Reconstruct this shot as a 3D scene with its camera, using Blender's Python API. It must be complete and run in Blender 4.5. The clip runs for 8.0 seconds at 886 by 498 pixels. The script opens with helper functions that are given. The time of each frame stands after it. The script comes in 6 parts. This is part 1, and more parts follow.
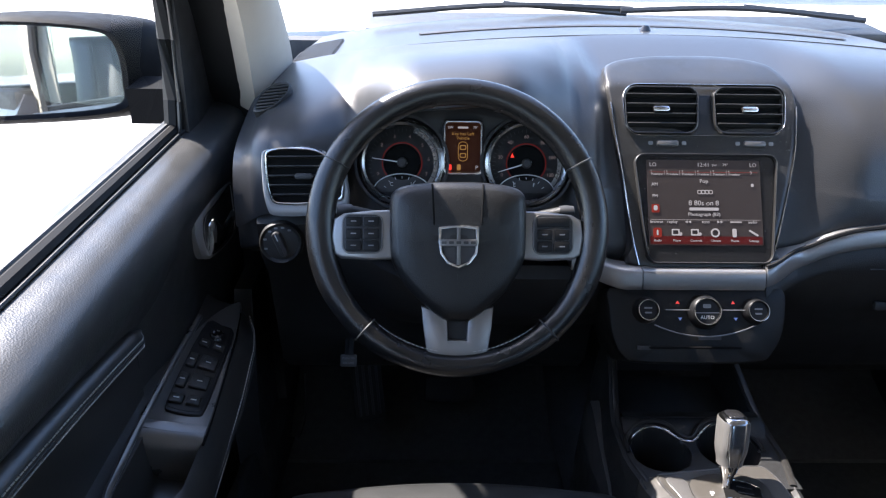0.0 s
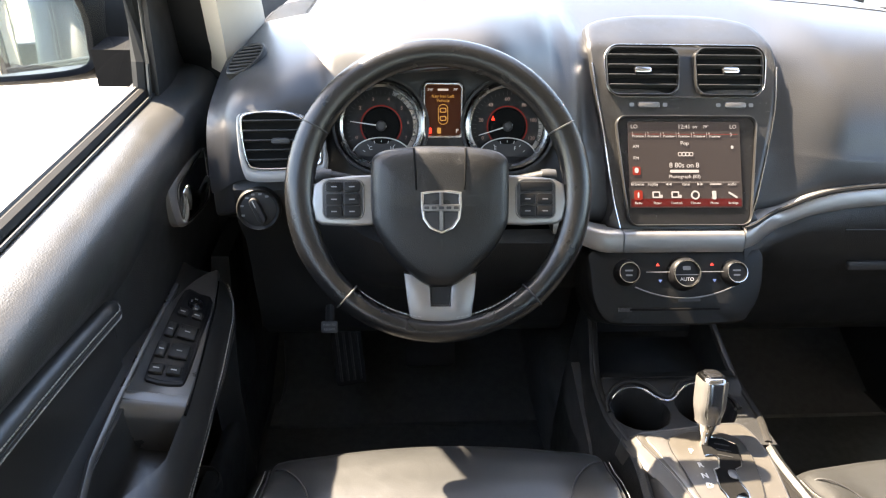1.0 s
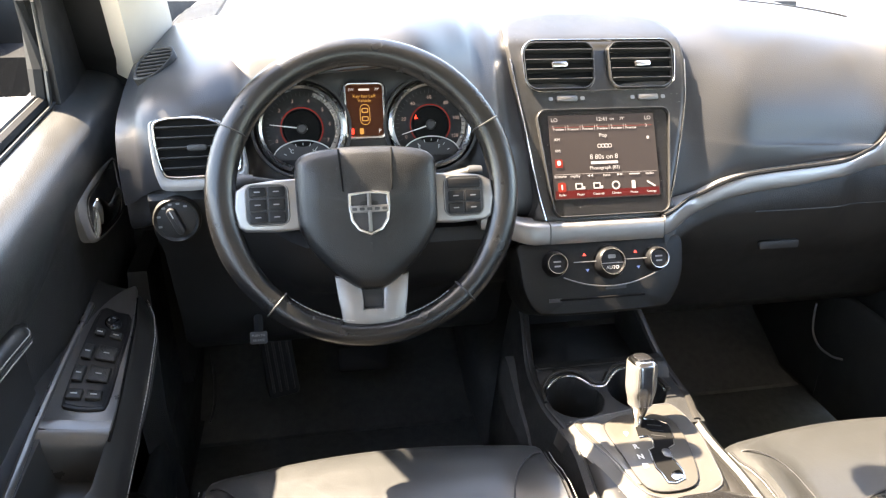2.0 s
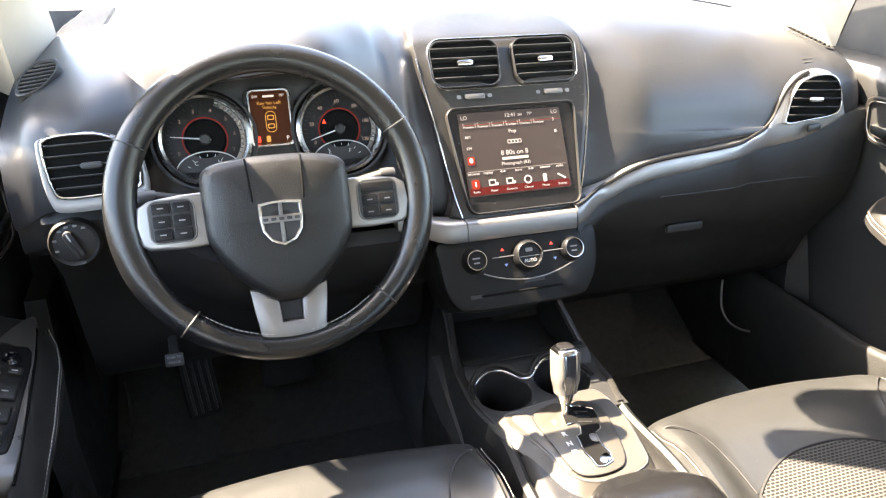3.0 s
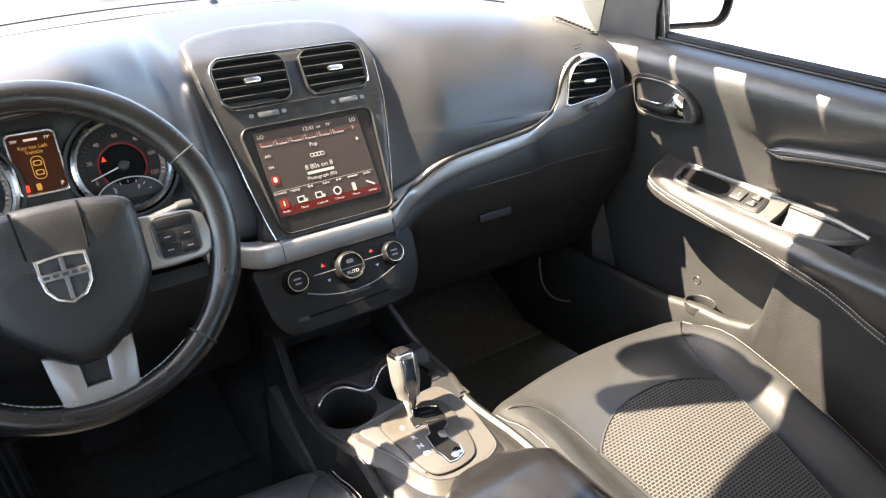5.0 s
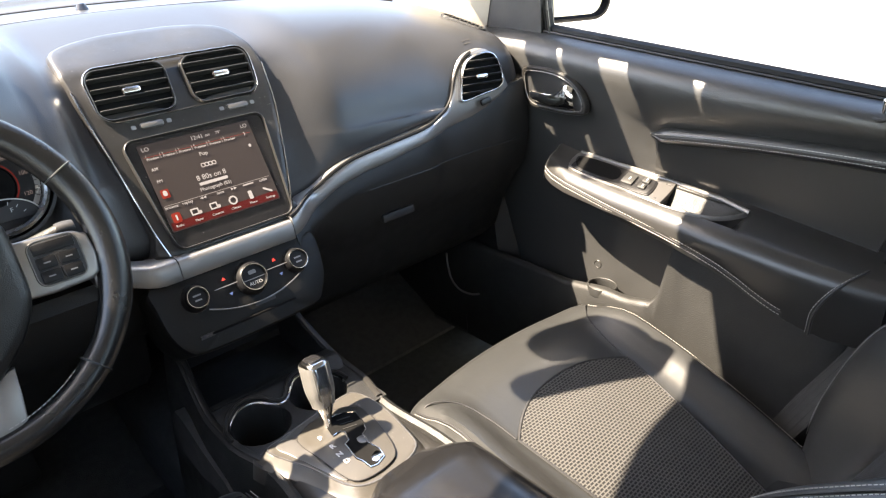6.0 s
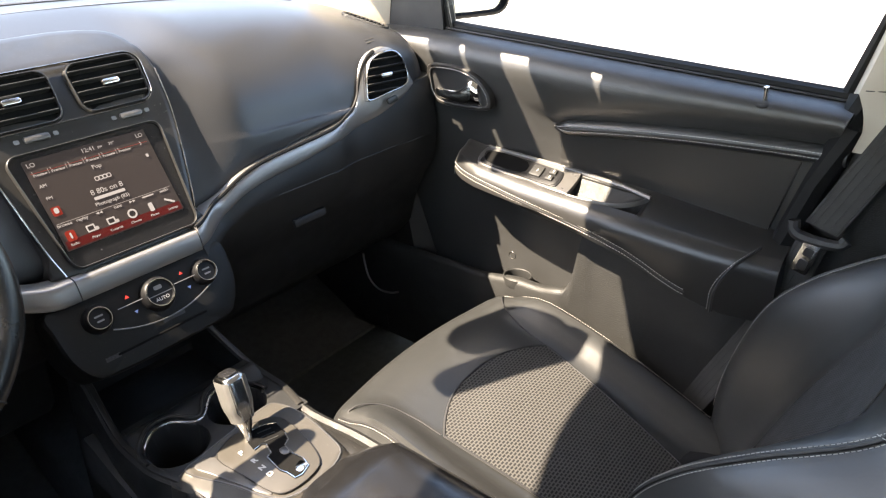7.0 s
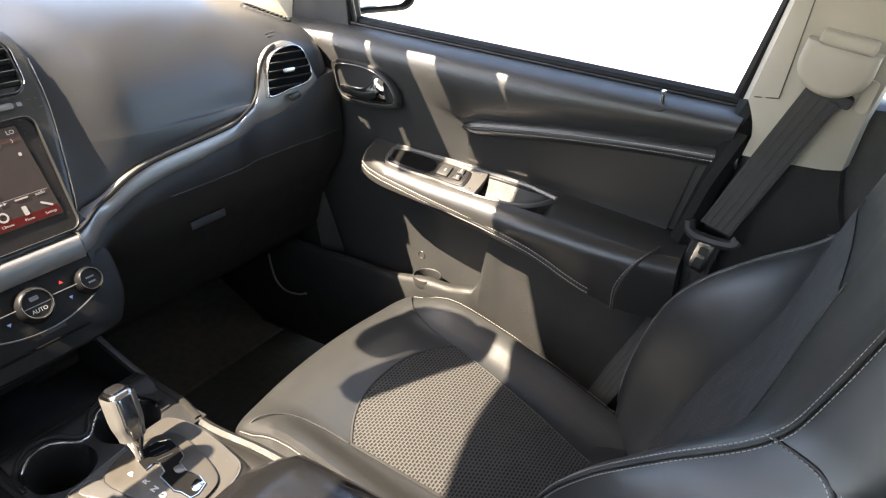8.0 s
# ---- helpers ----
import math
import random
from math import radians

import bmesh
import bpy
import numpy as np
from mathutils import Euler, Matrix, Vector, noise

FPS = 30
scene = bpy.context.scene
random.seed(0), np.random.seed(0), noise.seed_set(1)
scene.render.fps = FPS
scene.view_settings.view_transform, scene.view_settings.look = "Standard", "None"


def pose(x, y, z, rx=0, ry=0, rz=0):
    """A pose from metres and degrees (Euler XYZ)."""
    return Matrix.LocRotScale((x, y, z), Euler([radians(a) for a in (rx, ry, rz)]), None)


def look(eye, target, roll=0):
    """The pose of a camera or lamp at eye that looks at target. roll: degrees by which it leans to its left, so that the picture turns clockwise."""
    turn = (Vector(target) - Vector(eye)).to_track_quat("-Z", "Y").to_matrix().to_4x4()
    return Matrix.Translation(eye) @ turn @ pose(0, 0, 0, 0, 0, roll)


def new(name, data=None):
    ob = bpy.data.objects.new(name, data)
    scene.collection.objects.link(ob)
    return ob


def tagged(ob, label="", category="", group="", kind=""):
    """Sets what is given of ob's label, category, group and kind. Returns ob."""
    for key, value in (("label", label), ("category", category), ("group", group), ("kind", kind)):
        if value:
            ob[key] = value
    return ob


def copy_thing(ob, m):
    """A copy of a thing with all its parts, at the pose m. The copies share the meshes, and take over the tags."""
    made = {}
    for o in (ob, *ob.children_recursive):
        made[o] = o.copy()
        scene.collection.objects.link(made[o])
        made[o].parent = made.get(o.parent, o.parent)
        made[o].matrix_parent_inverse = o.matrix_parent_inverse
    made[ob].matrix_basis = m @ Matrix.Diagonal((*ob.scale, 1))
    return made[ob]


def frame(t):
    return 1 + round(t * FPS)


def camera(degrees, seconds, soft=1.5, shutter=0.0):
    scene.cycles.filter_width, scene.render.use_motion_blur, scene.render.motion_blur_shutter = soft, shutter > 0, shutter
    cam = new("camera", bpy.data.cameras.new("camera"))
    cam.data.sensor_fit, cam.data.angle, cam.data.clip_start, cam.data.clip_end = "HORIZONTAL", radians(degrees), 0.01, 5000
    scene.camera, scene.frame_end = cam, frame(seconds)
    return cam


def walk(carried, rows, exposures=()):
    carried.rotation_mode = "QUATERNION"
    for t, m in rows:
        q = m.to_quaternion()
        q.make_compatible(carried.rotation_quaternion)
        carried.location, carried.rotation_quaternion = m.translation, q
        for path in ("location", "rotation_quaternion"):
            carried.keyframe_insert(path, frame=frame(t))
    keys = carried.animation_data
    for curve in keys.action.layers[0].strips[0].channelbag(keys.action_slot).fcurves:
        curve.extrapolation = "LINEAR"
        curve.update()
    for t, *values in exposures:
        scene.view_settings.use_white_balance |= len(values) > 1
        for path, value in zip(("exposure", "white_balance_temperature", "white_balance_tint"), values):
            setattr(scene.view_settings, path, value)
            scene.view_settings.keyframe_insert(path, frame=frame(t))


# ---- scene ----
cam = camera(66.0, 8.0, 1.2)
PATH = [
    (0, (-0.418, -1.012, 1.493), (-0.376, 0.82, 0.691), 0.9),
    (0.5, (-0.424, -1.004, 1.498), (-0.354, 0.788, 0.613), 1.2),
    (1, (-0.428, -1.002, 1.492), (-0.311, 0.78, 0.593), 1.3),
    (2.5, (-0.436, -0.992, 1.486), (0.022, 0.742, 0.599), 1.1),
    (3, (-0.428, -0.99, 1.486), (0.129, 0.714, 0.599), 0.6),
    (3.5, (-0.422, -0.989, 1.488), (0.231, 0.681, 0.602), -0.2),
    (4, (-0.419, -0.986, 1.486), (0.35, 0.637, 0.606), -0.8),
    (4.5, (-0.411, -0.986, 1.486), (0.472, 0.58, 0.61), -1.4),
    (6, (-0.398, -0.984, 1.483), (0.807, 0.344, 0.599), -2.5),
    (6.5, (-0.393, -0.989, 1.489), (0.892, 0.252, 0.589), -2.5),
    (7, (-0.388, -0.989, 1.489), (0.97, 0.165, 0.582), -2.6),
    (7.5, (-0.384, -0.988, 1.489), (1.045, 0.065, 0.567), -2.6),
    (8, (-0.359, -0.986, 1.491), (1.137, -0.036, 0.563), 0.4),
]
EXPO = [(0.0, 2.82, 6150, 16), (0.4, 3.35, 6550, 15), (0.8, 3.76, 7600, 14), (1.2, 4.0, 7900, 14), (2.5, 4.44, 7950, 14), (4.5, 4.05, 7800, 14), (6.0, 3.57, 7600, 14), (8.0, 3.33, 7650, 14)]
walk(cam, [(t, look(eye, target, roll)) for t, eye, target, roll in PATH], EXPO)

# ---- daylight: high sun from the front left of the car ----
SUN_TO = Vector((-0.63, 0.41, 1.0)).normalized()
world = bpy.data.worlds.new("sky_world")
world.use_nodes = True
scene.world = world
sky = world.node_tree.nodes.new("ShaderNodeTexSky")
sky.sky_type = "NISHITA"
sky.sun_disc = False
sky.sun_elevation = math.asin(SUN_TO.z)
sky.sun_rotation = math.atan2(SUN_TO.x, SUN_TO.y)
backing = world.node_tree.nodes["Background"]
backing.inputs["Strength"].default_value = 0.14
world.node_tree.links.new(sky.outputs["Color"], backing.inputs["Color"])
sun_data = bpy.data.lights.new("sun", "SUN")
sun_data.energy, sun_data.angle, sun_data.color = 4.2, radians(0.55), (1.0, 0.93, 0.82)
sun = new("sun", sun_data)
sun.matrix_world = look(SUN_TO * 30, (0, 0, 0))

# ---- materials ----
def material(name, color, rough=0.5, metal=0.0, spec=0.5, vary=0.25, scale=9.0, grain=0.0, grain_scale=900.0, grain_kind="noise", wear=0.12, emit=0.0, dust=0.0, crease=0.0):
    m = bpy.data.materials.new(name)
    m.use_nodes = True
    nt = m.node_tree
    b = nt.nodes["Principled BSDF"]
    b.inputs["Metallic"].default_value = metal
    b.inputs["Specular IOR Level"].default_value = spec
    co = nt.nodes.new("ShaderNodeTexCoord")
    n1 = nt.nodes.new("ShaderNodeTexNoise")
    n1.inputs["Scale"].default_value = scale
    n1.inputs["Detail"].default_value = 6.0
    nt.links.new(co.outputs["Object"], n1.inputs["Vector"])
    ramp = nt.nodes.new("ShaderNodeMapRange")
    ramp.inputs["From Min"].default_value, ramp.inputs["From Max"].default_value = 0.3, 0.7
    ramp.inputs["To Min"].default_value, ramp.inputs["To Max"].default_value = 1 - vary, 1 + vary
    nt.links.new(n1.outputs["Fac"], ramp.inputs["Value"])
    mul = nt.nodes.new("ShaderNodeVectorMath")
    mul.operation = "SCALE"
    mul.inputs[0].default_value = color
    nt.links.new(ramp.outputs["Result"], mul.inputs["Scale"])
    if dust:
        n3 = nt.nodes.new("ShaderNodeTexNoise")
        n3.inputs["Scale"].default_value = 260.0
        nt.links.new(co.outputs["Object"], n3.inputs["Vector"])
        d = nt.nodes.new("ShaderNodeMapRange")
        d.inputs["From Min"].default_value, d.inputs["From Max"].default_value = 0.70, 0.76
        d.inputs["To Max"].default_value = dust
        nt.links.new(n3.outputs["Fac"], d.inputs["Value"])
        mix = nt.nodes.new("ShaderNodeMix")
        mix.data_type = "RGBA"
        mix.inputs["B"].default_value = (0.35, 0.33, 0.3, 1)
        nt.links.new(d.outputs["Result"], mix.inputs["Factor"])
        nt.links.new(mul.outputs["Vector"], mix.inputs["A"])
        nt.links.new(mix.outputs["Result"], b.inputs["Base Color"])
    else:
        nt.links.new(mul.outputs["Vector"], b.inputs["Base Color"])
    r = nt.nodes.new("ShaderNodeMapRange")
    r.inputs["From Min"].default_value, r.inputs["From Max"].default_value = 0.3, 0.7
    r.inputs["To Min"].default_value, r.inputs["To Max"].default_value = max(0.02, rough - wear / 2), min(1, rough + wear / 2)
    n2 = nt.nodes.new("ShaderNodeTexNoise")
    n2.inputs["Scale"].default_value = scale * 4.3
    n2.inputs["Detail"].default_value = 4.0
    nt.links.new(co.outputs["Object"], n2.inputs["Vector"])
    nt.links.new(n2.outputs["Fac"], r.inputs["Value"])
    nt.links.new(r.outputs["Result"], b.inputs["Roughness"])
    if grain:
        if grain_kind == "cells":
            g = nt.nodes.new("ShaderNodeTexVoronoi")
            out = "Distance"
        else:
            g = nt.nodes.new("ShaderNodeTexNoise")
            g.inputs["Detail"].default_value = 2.0
            out = "Fac"
        g.inputs["Scale"].default_value = grain_scale
        nt.links.new(co.outputs["Object"], g.inputs["Vector"])
        bump = nt.nodes.new("ShaderNodeBump")
        bump.inputs["Strength"].default_value = grain
        bump.inputs["Distance"].default_value = 0.0006
        nt.links.new(g.outputs[out], bump.inputs["Height"])
        nt.links.new(bump.outputs["Normal"], b.inputs["Normal"])
        if crease:
            # soft dents and stretch folds of upholstery
            n3 = nt.nodes.new("ShaderNodeTexNoise")
            n3.inputs["Scale"].default_value = 13.0
            n3.inputs["Detail"].default_value = 3.0
            n3.inputs["Distortion"].default_value = 1.2
            nt.links.new(co.outputs["Object"], n3.inputs["Vector"])
            fold = nt.nodes.new("ShaderNodeBump")
            fold.inputs["Strength"].default_value = crease
            fold.inputs["Distance"].default_value = 0.006
            nt.links.new(n3.outputs["Fac"], fold.inputs["Height"])
            nt.links.new(fold.outputs["Normal"], bump.inputs["Normal"])
    if emit:
        b.inputs["Emission Color"].default_value = (*color, 1)
        b.inputs["Emission Strength"].default_value = emit
    return m


def fabric_material(name, color, pitch):
    """Open spacer mesh: rows of small dark holes, every other row shifted."""
    m = material(name, color, 0.75, vary=0.15)
    nt = m.node_tree
    b = nt.nodes["Principled BSDF"]
    co = nt.nodes.new("ShaderNodeTexCoord")
    brick = nt.nodes.new("ShaderNodeTexBrick")
    brick.offset = 0.5
    brick.inputs["Scale"].default_value = 1.0
    brick.inputs["Brick Width"].default_value = pitch
    brick.inputs["Row Height"].default_value = pitch * 0.62
    brick.inputs["Mortar Size"].default_value = pitch * 0.155
    brick.inputs["Mortar Smooth"].default_value = 0.35
    brick.inputs["Color1"].default_value = (0, 0, 0, 1)
    brick.inputs["Color2"].default_value = (0, 0, 0, 1)
    brick.inputs["Mortar"].default_value = (1, 1, 1, 1)
    nt.links.new(co.outputs["UV"], brick.inputs["Vector"])
    mix = nt.nodes.new("ShaderNodeMix")
    mix.data_type = "RGBA"
    mix.inputs["A"].default_value = (*[c * 0.03 for c in color], 1)
    mix.inputs["B"].default_value = (*color, 1)
    nt.links.new(brick.outputs["Color"], mix.inputs["Factor"])
    nt.links.new(mix.outputs["Result"], b.inputs["Base Color"])
    bump = nt.nodes.new("ShaderNodeBump")
    bump.inputs["Strength"].default_value = 1.0
    bump.inputs["Distance"].default_value = 0.0020
    nt.links.new(brick.outputs["Color"], bump.inputs["Height"])
    nt.links.new(bump.outputs["Normal"], b.inputs["Normal"])
    return m


def glass_material(name, tint=(0.93, 0.96, 0.95)):
    m = bpy.data.materials.new(name)
    m.use_nodes = True
    nt = m.node_tree
    nt.nodes.remove(nt.nodes["Principled BSDF"])
    clear = nt.nodes.new("ShaderNodeBsdfTransparent")
    clear.inputs["Color"].default_value = (*tint, 1)
    gloss = nt.nodes.new("ShaderNodeBsdfGlossy")
    gloss.inputs["Roughness"].default_value = 0.0
    mix = nt.nodes.new("ShaderNodeMixShader")
    mix.inputs["Fac"].default_value = 0.06
    nt.links.new(clear.outputs["BSDF"], mix.inputs[1])
    nt.links.new(gloss.outputs["BSDF"], mix.inputs[2])
    nt.links.new(mix.outputs["Shader"], nt.nodes["Material Output"].inputs["Surface"])
    return m


DASH = material("soft_dash_skin", (0.0245, 0.025, 0.0265), 0.33, spec=0.42, grain=0.24, grain_scale=650, grain_kind="cells", dust=0.03, vary=0.02, wear=0.0, scale=4.0)
HOUSING = material("mirror_housing_black", (0.003, 0.003, 0.0035), 0.6, spec=0.05, vary=0.1)
PLASTIC = material("black_grained_plastic", (0.017, 0.017, 0.0162), 0.5, spec=0.35, grain=0.65, grain_scale=520, grain_kind="cells", dust=0.08)
DOORSKIN = material("door_vinyl", (0.0275, 0.0275, 0.0268), 0.36, spec=0.55, grain=0.4, grain_scale=650, grain_kind="cells", dust=0.06, vary=0.06)
BEZEL = material("satin_grey_bezel", (0.11, 0.106, 0.102), 0.32, metal=0.5, vary=0.06)
DARK = material("deep_black_plastic", (0.016, 0.016, 0.0165), 0.55, grain=0.3)
LEATHER = material("black_leather", (0.0195, 0.0200, 0.0197), 0.38, spec=0.65, grain=0.10, grain_scale=420, vary=0.08, wear=0.05, crease=0.10)
RIMSKIN = material("wheel_leather", (0.008, 0.008, 0.008), 0.25, grain=0.18, grain_scale=900, grain_kind="cells", vary=0.1, dust=0.02, wear=0.06)
PAD = material("airbag_cover", (0.0075, 0.0075, 0.0075), 0.36, grain=0.35, grain_scale=900, grain_kind="cells", dust=0.03, spec=0.4)
STACK = material("satin_grey_panel", (0.0225, 0.0215, 0.020), 0.34, metal=0.2, grain=0.12, dust=0.2)
SILVER = material("satin_silver_trim", (0.16, 0.154, 0.147), 0.38, metal=0.85, vary=0.06)
BRIGHT = material("bright_silver_ring", (0.62, 0.62, 0.62), 0.22, metal=1.0, vary=0.05)
CHROME = material("chrome", (0.80, 0.79, 0.77), 0.07, metal=1.0, vary=0.03, wear=0.05)
LIDSKIN = material("glossy_black_vinyl", (0.008, 0.008, 0.0085), 0.20, spec=0.4, vary=0.15, grain=0.15, grain_scale=500, grain_kind="cells")
BAND = material("brushed_band", (0.25, 0.242, 0.235), 0.36, metal=0.75, vary=0.05)
CHEEK = material("satin_chrome_cheek", (0.12, 0.117, 0.11), 0.32, metal=0.25, vary=0.02, wear=0.03)
KNOBFACE = material("polished_knob_face", (0.42, 0.425, 0.43), 0.17, metal=1.0, vary=0.02, wear=0.04)
HANDLE = material("satin_handle_surround", (0.26, 0.255, 0.25), 0.40, metal=0.3, vary=0.05)
SWITCHFACE = material("black_switch_plastic", (0.008, 0.008, 0.0085), 0.40, spec=0.2, vary=0.05)
# matt black of hub discs and seams; also paints the shade in recesses
VOID = material("matt_black_and_recess_shade", (0.004, 0.004, 0.004), 0.9, spec=0.1, vary=0.1)
PLATE = material("warm_satin_plate", (0.046, 0.042, 0.036), 0.34, metal=0.1, vary=0.06, dust=0.1)
GLOSS = material("gloss_black", (0.012, 0.012, 0.013), 0.12, vary=0.1, dust=0.2)
BEIGE = material("beige_trim", (0.37, 0.33, 0.27), 0.6, vary=0.06, grain=0.3)
CLOTH = material("beige_headliner", (0.36, 0.35, 0.33), 0.9, vary=0.08, grain=0.5)
KNEE = material("lower_dash_plastic", (0.0155, 0.0155, 0.0153), 0.42, spec=0.35, grain=0.5, grain_scale=800, grain_kind="cells", vary=0.1)
CARPET = material("black_carpet", (0.044, 0.045, 0.0435), 0.95, vary=0.2, scale=60, grain=1.0, grain_scale=500)
BELT = material("grey_belt_webbing", (0.034, 0.033, 0.031), 0.7, grain=0.8, grain_scale=600)
RUBBER = material("black_rubber_seal", (0.006, 0.006, 0.006), 0.6, spec=0.2)
INSERT = material("door_insert_leather", (0.021, 0.0205, 0.0195), 0.3, grain=0.10, grain_scale=420, vary=0.08, wear=0.04)
THREAD = material("grey_thread", (0.36, 0.345, 0.32), 0.7)
MESHCLOTH = fabric_material("woven_spacer_mesh", (0.055, 0.053, 0.049), 0.0080)
# darker version of the seat mesh, with the backrest's shade in its colour
SHADED_BACKMESH = fabric_material("shaded_back_mesh", (0.042, 0.041, 0.040), 0.0060)
PAINT = material("dark_car_paint", (0.05, 0.05, 0.055), 0.2, vary=0.08)
CONCRETE = material("pale_concrete", (0.44, 0.42, 0.385), 0.85, vary=0.18, scale=1.3, grain=0.4, grain_scale=60)
PALEWALL = material("pale_building", (0.62, 0.60, 0.56), 0.8, vary=0.1, scale=0.8)
GLASS = glass_material("window_glass")
# tint made lighter than privacy glass so more daylight fills the cabin
TINTED = glass_material("light_tinted_glass", (0.75, 0.77, 0.77))
MIRROR = material("mirror_silver", (0.60, 0.62, 0.62), 0.02, metal=1.0, vary=0.0, wear=0.0)
FACE = material("dial_face", (0.010, 0.010, 0.011), 0.45, spec=0.25)
DIALRING = material("dial_silver_ring", (0.27, 0.27, 0.27), 0.26, metal=0.9)


def glow(name, color, strength, print_share=0.08):
    m = bpy.data.materials.new(name)
    m.use_nodes = True
    b = m.node_tree.nodes["Principled BSDF"]
    b.inputs["Base Color"].default_value = (*[c * print_share for c in color], 1)
    b.inputs["Roughness"].default_value = 0.45
    b.inputs["Specular IOR Level"].default_value = 0.12
    b.inputs["Emission Color"].default_value = (*color, 1)
    b.inputs["Emission Strength"].default_value = strength
    return m


LCD = glow("lcd_grey", (1.0, 0.80, 0.73), 0.0026, 0.02)
LCD_RED = glow("lcd_red", (1.0, 0.10, 0.06), 0.018)
LCD_TEXT = glow("lcd_white", (1.0, 0.93, 0.9), 0.05)
LCD_DIM = glow("lcd_dim", (1.0, 0.9, 0.86), 0.045)
AMBER = glow("amber_panel", (0.5, 0.14, 0.05), 0.0016)
DIAL_TEXT = glow("dial_print", (1.0, 0.80, 0.76), 0.016)
AMBER_TEXT = glow("amber_text", (1.0, 0.50, 0.13), 0.040)
RED_LAMP = glow("red_lamp", (1.0, 0.05, 0.03), 0.16)
PRINT = material("pale_print", (0.45, 0.45, 0.44), 0.6, vary=0.05)
PRINT_DIM = material("grey_print", (0.17, 0.17, 0.17), 0.6, vary=0.05)

# ---- mesh helpers ----
def mesh_of(bm, name, angle=38):
    bmesh.ops.recalc_face_normals(bm, faces=bm.faces)
    me = bpy.data.meshes.new(name)
    bm.to_mesh(me)
    bm.free()
    for p in me.polygons:
        p.use_smooth = True
    me.set_sharp_from_angle(angle=radians(angle))
    return me


def part(name, bm, mat, parent=None, label="", angle=38):
    me = mesh_of(bm, name, angle)
    me.materials.append(mat)
    ob = new(name, me)
    ob.parent = parent
    if label:
        ob["label"] = label
    return ob


def thing(name, label, category, group="", kind="", at=(0, 0, 0)):
    ob = new(name)
    ob.empty_display_size = 0.05
    ob.location = at
    return tagged(ob, label, category, group, kind)


def slab(outline, depth, m, bevel=0.0, seg=2, back=0.0):
    """A plate: outline in local x, y; from z = -back to z = depth."""
    bm = bmesh.new()
    vs = [bm.verts.new((x, y, -back)) for x, y in outline]
    f = bm.faces.new(vs)
    top = bmesh.ops.extrude_face_region(bm, geom=[f])
    moved = [v for v in top["geom"] if isinstance(v, bmesh.types.BMVert)]
    for v in moved:
        v.co.z = depth
    if bevel:
        tops = set(moved)
        edges = [e for e in bm.edges if e.verts[0] in tops and e.verts[1] in tops]
        bmesh.ops.bevel(bm, geom=edges, offset=bevel, segments=seg, affect="EDGES", profile=0.5)
    bm.transform(m)
    return bm


def ring(outer, inner, depth, m, back=0.0, rise=0.3):
    """A raised band between two outlines with the same number of points, its crown rounded."""
    bm = bmesh.new()
    n = len(outer)
    levels = []
    for w, z in ((0.0, -back), (0.0, depth * 0.6), (0.22, depth * 0.93), (0.5, depth), (0.78, depth * 0.93), (1.0, depth * 0.6), (1.0, -back)):
        levels.append([bm.verts.new((a[0] + (b[0] - a[0]) * w, a[1] + (b[1] - a[1]) * w, z)) for a, b in zip(outer, inner)])
    for a, b in zip(levels, levels[1:]):
        for i in range(n):
            bm.faces.new((a[i], a[(i + 1) % n], b[(i + 1) % n], b[i]))
    bm.transform(m)
    return bm


def rrect(w, h, r, n=6, cx=0.0, cy=0.0, taper=0.0):
    """Outline of a rounded rectangle; taper narrows its lower edge."""
    pts = []
    r = min(r, w / 2 * 0.999, h / 2 * 0.999)
    for sx, sy, a0 in ((1, 1, 0), (-1, 1, 90), (-1, -1, 180), (1, -1, 270)):
        for i in range(n + 1):
            a = radians(a0 + 90 * i / n)
            x, y = sx * (w / 2 - r) + r * math.cos(a), sy * (h / 2 - r) + r * math.sin(a)
            pts.append((cx + x * (1 - taper * (0.5 - y / h)), cy + y))
    return pts


def smooth_path(points, n=8, closed=False):
    """Catmull-Rom through the points."""
    P = [Vector(p) for p in points]
    if closed:
        P = [P[-1]] + P + [P[0], P[1]]
    else:
        P = [P[0] * 2 - P[1]] + P + [P[-1] * 2 - P[-2]]
    out = []
    for i in range(1, len(P) - 2):
        a, b, c, d = P[i - 1:i + 3]
        for k in range(n):
            t = k / n
            out.append(0.5 * ((2 * b) + (c - a) * t + (2 * a - 5 * b + 4 * c - d) * t * t + (3 * b - a - 3 * c + d) * t ** 3))
    if not closed:
        out.append(P[-2])
    return out


def loft(rows, closed=True, caps=True):
    bm = bmesh.new()
    V = [[bm.verts.new(p) for p in row] for row in rows]
    n = len(rows[0])
    for a, b in zip(V, V[1:]):
        for i in range(n if closed else n - 1):
            j = (i + 1) % n
            bm.faces.new((a[i], a[j], b[j], b[i]))
    if caps and closed:
        bm.faces.new(V[0])
        bm.faces.new(V[-1][::-1])
    return bm


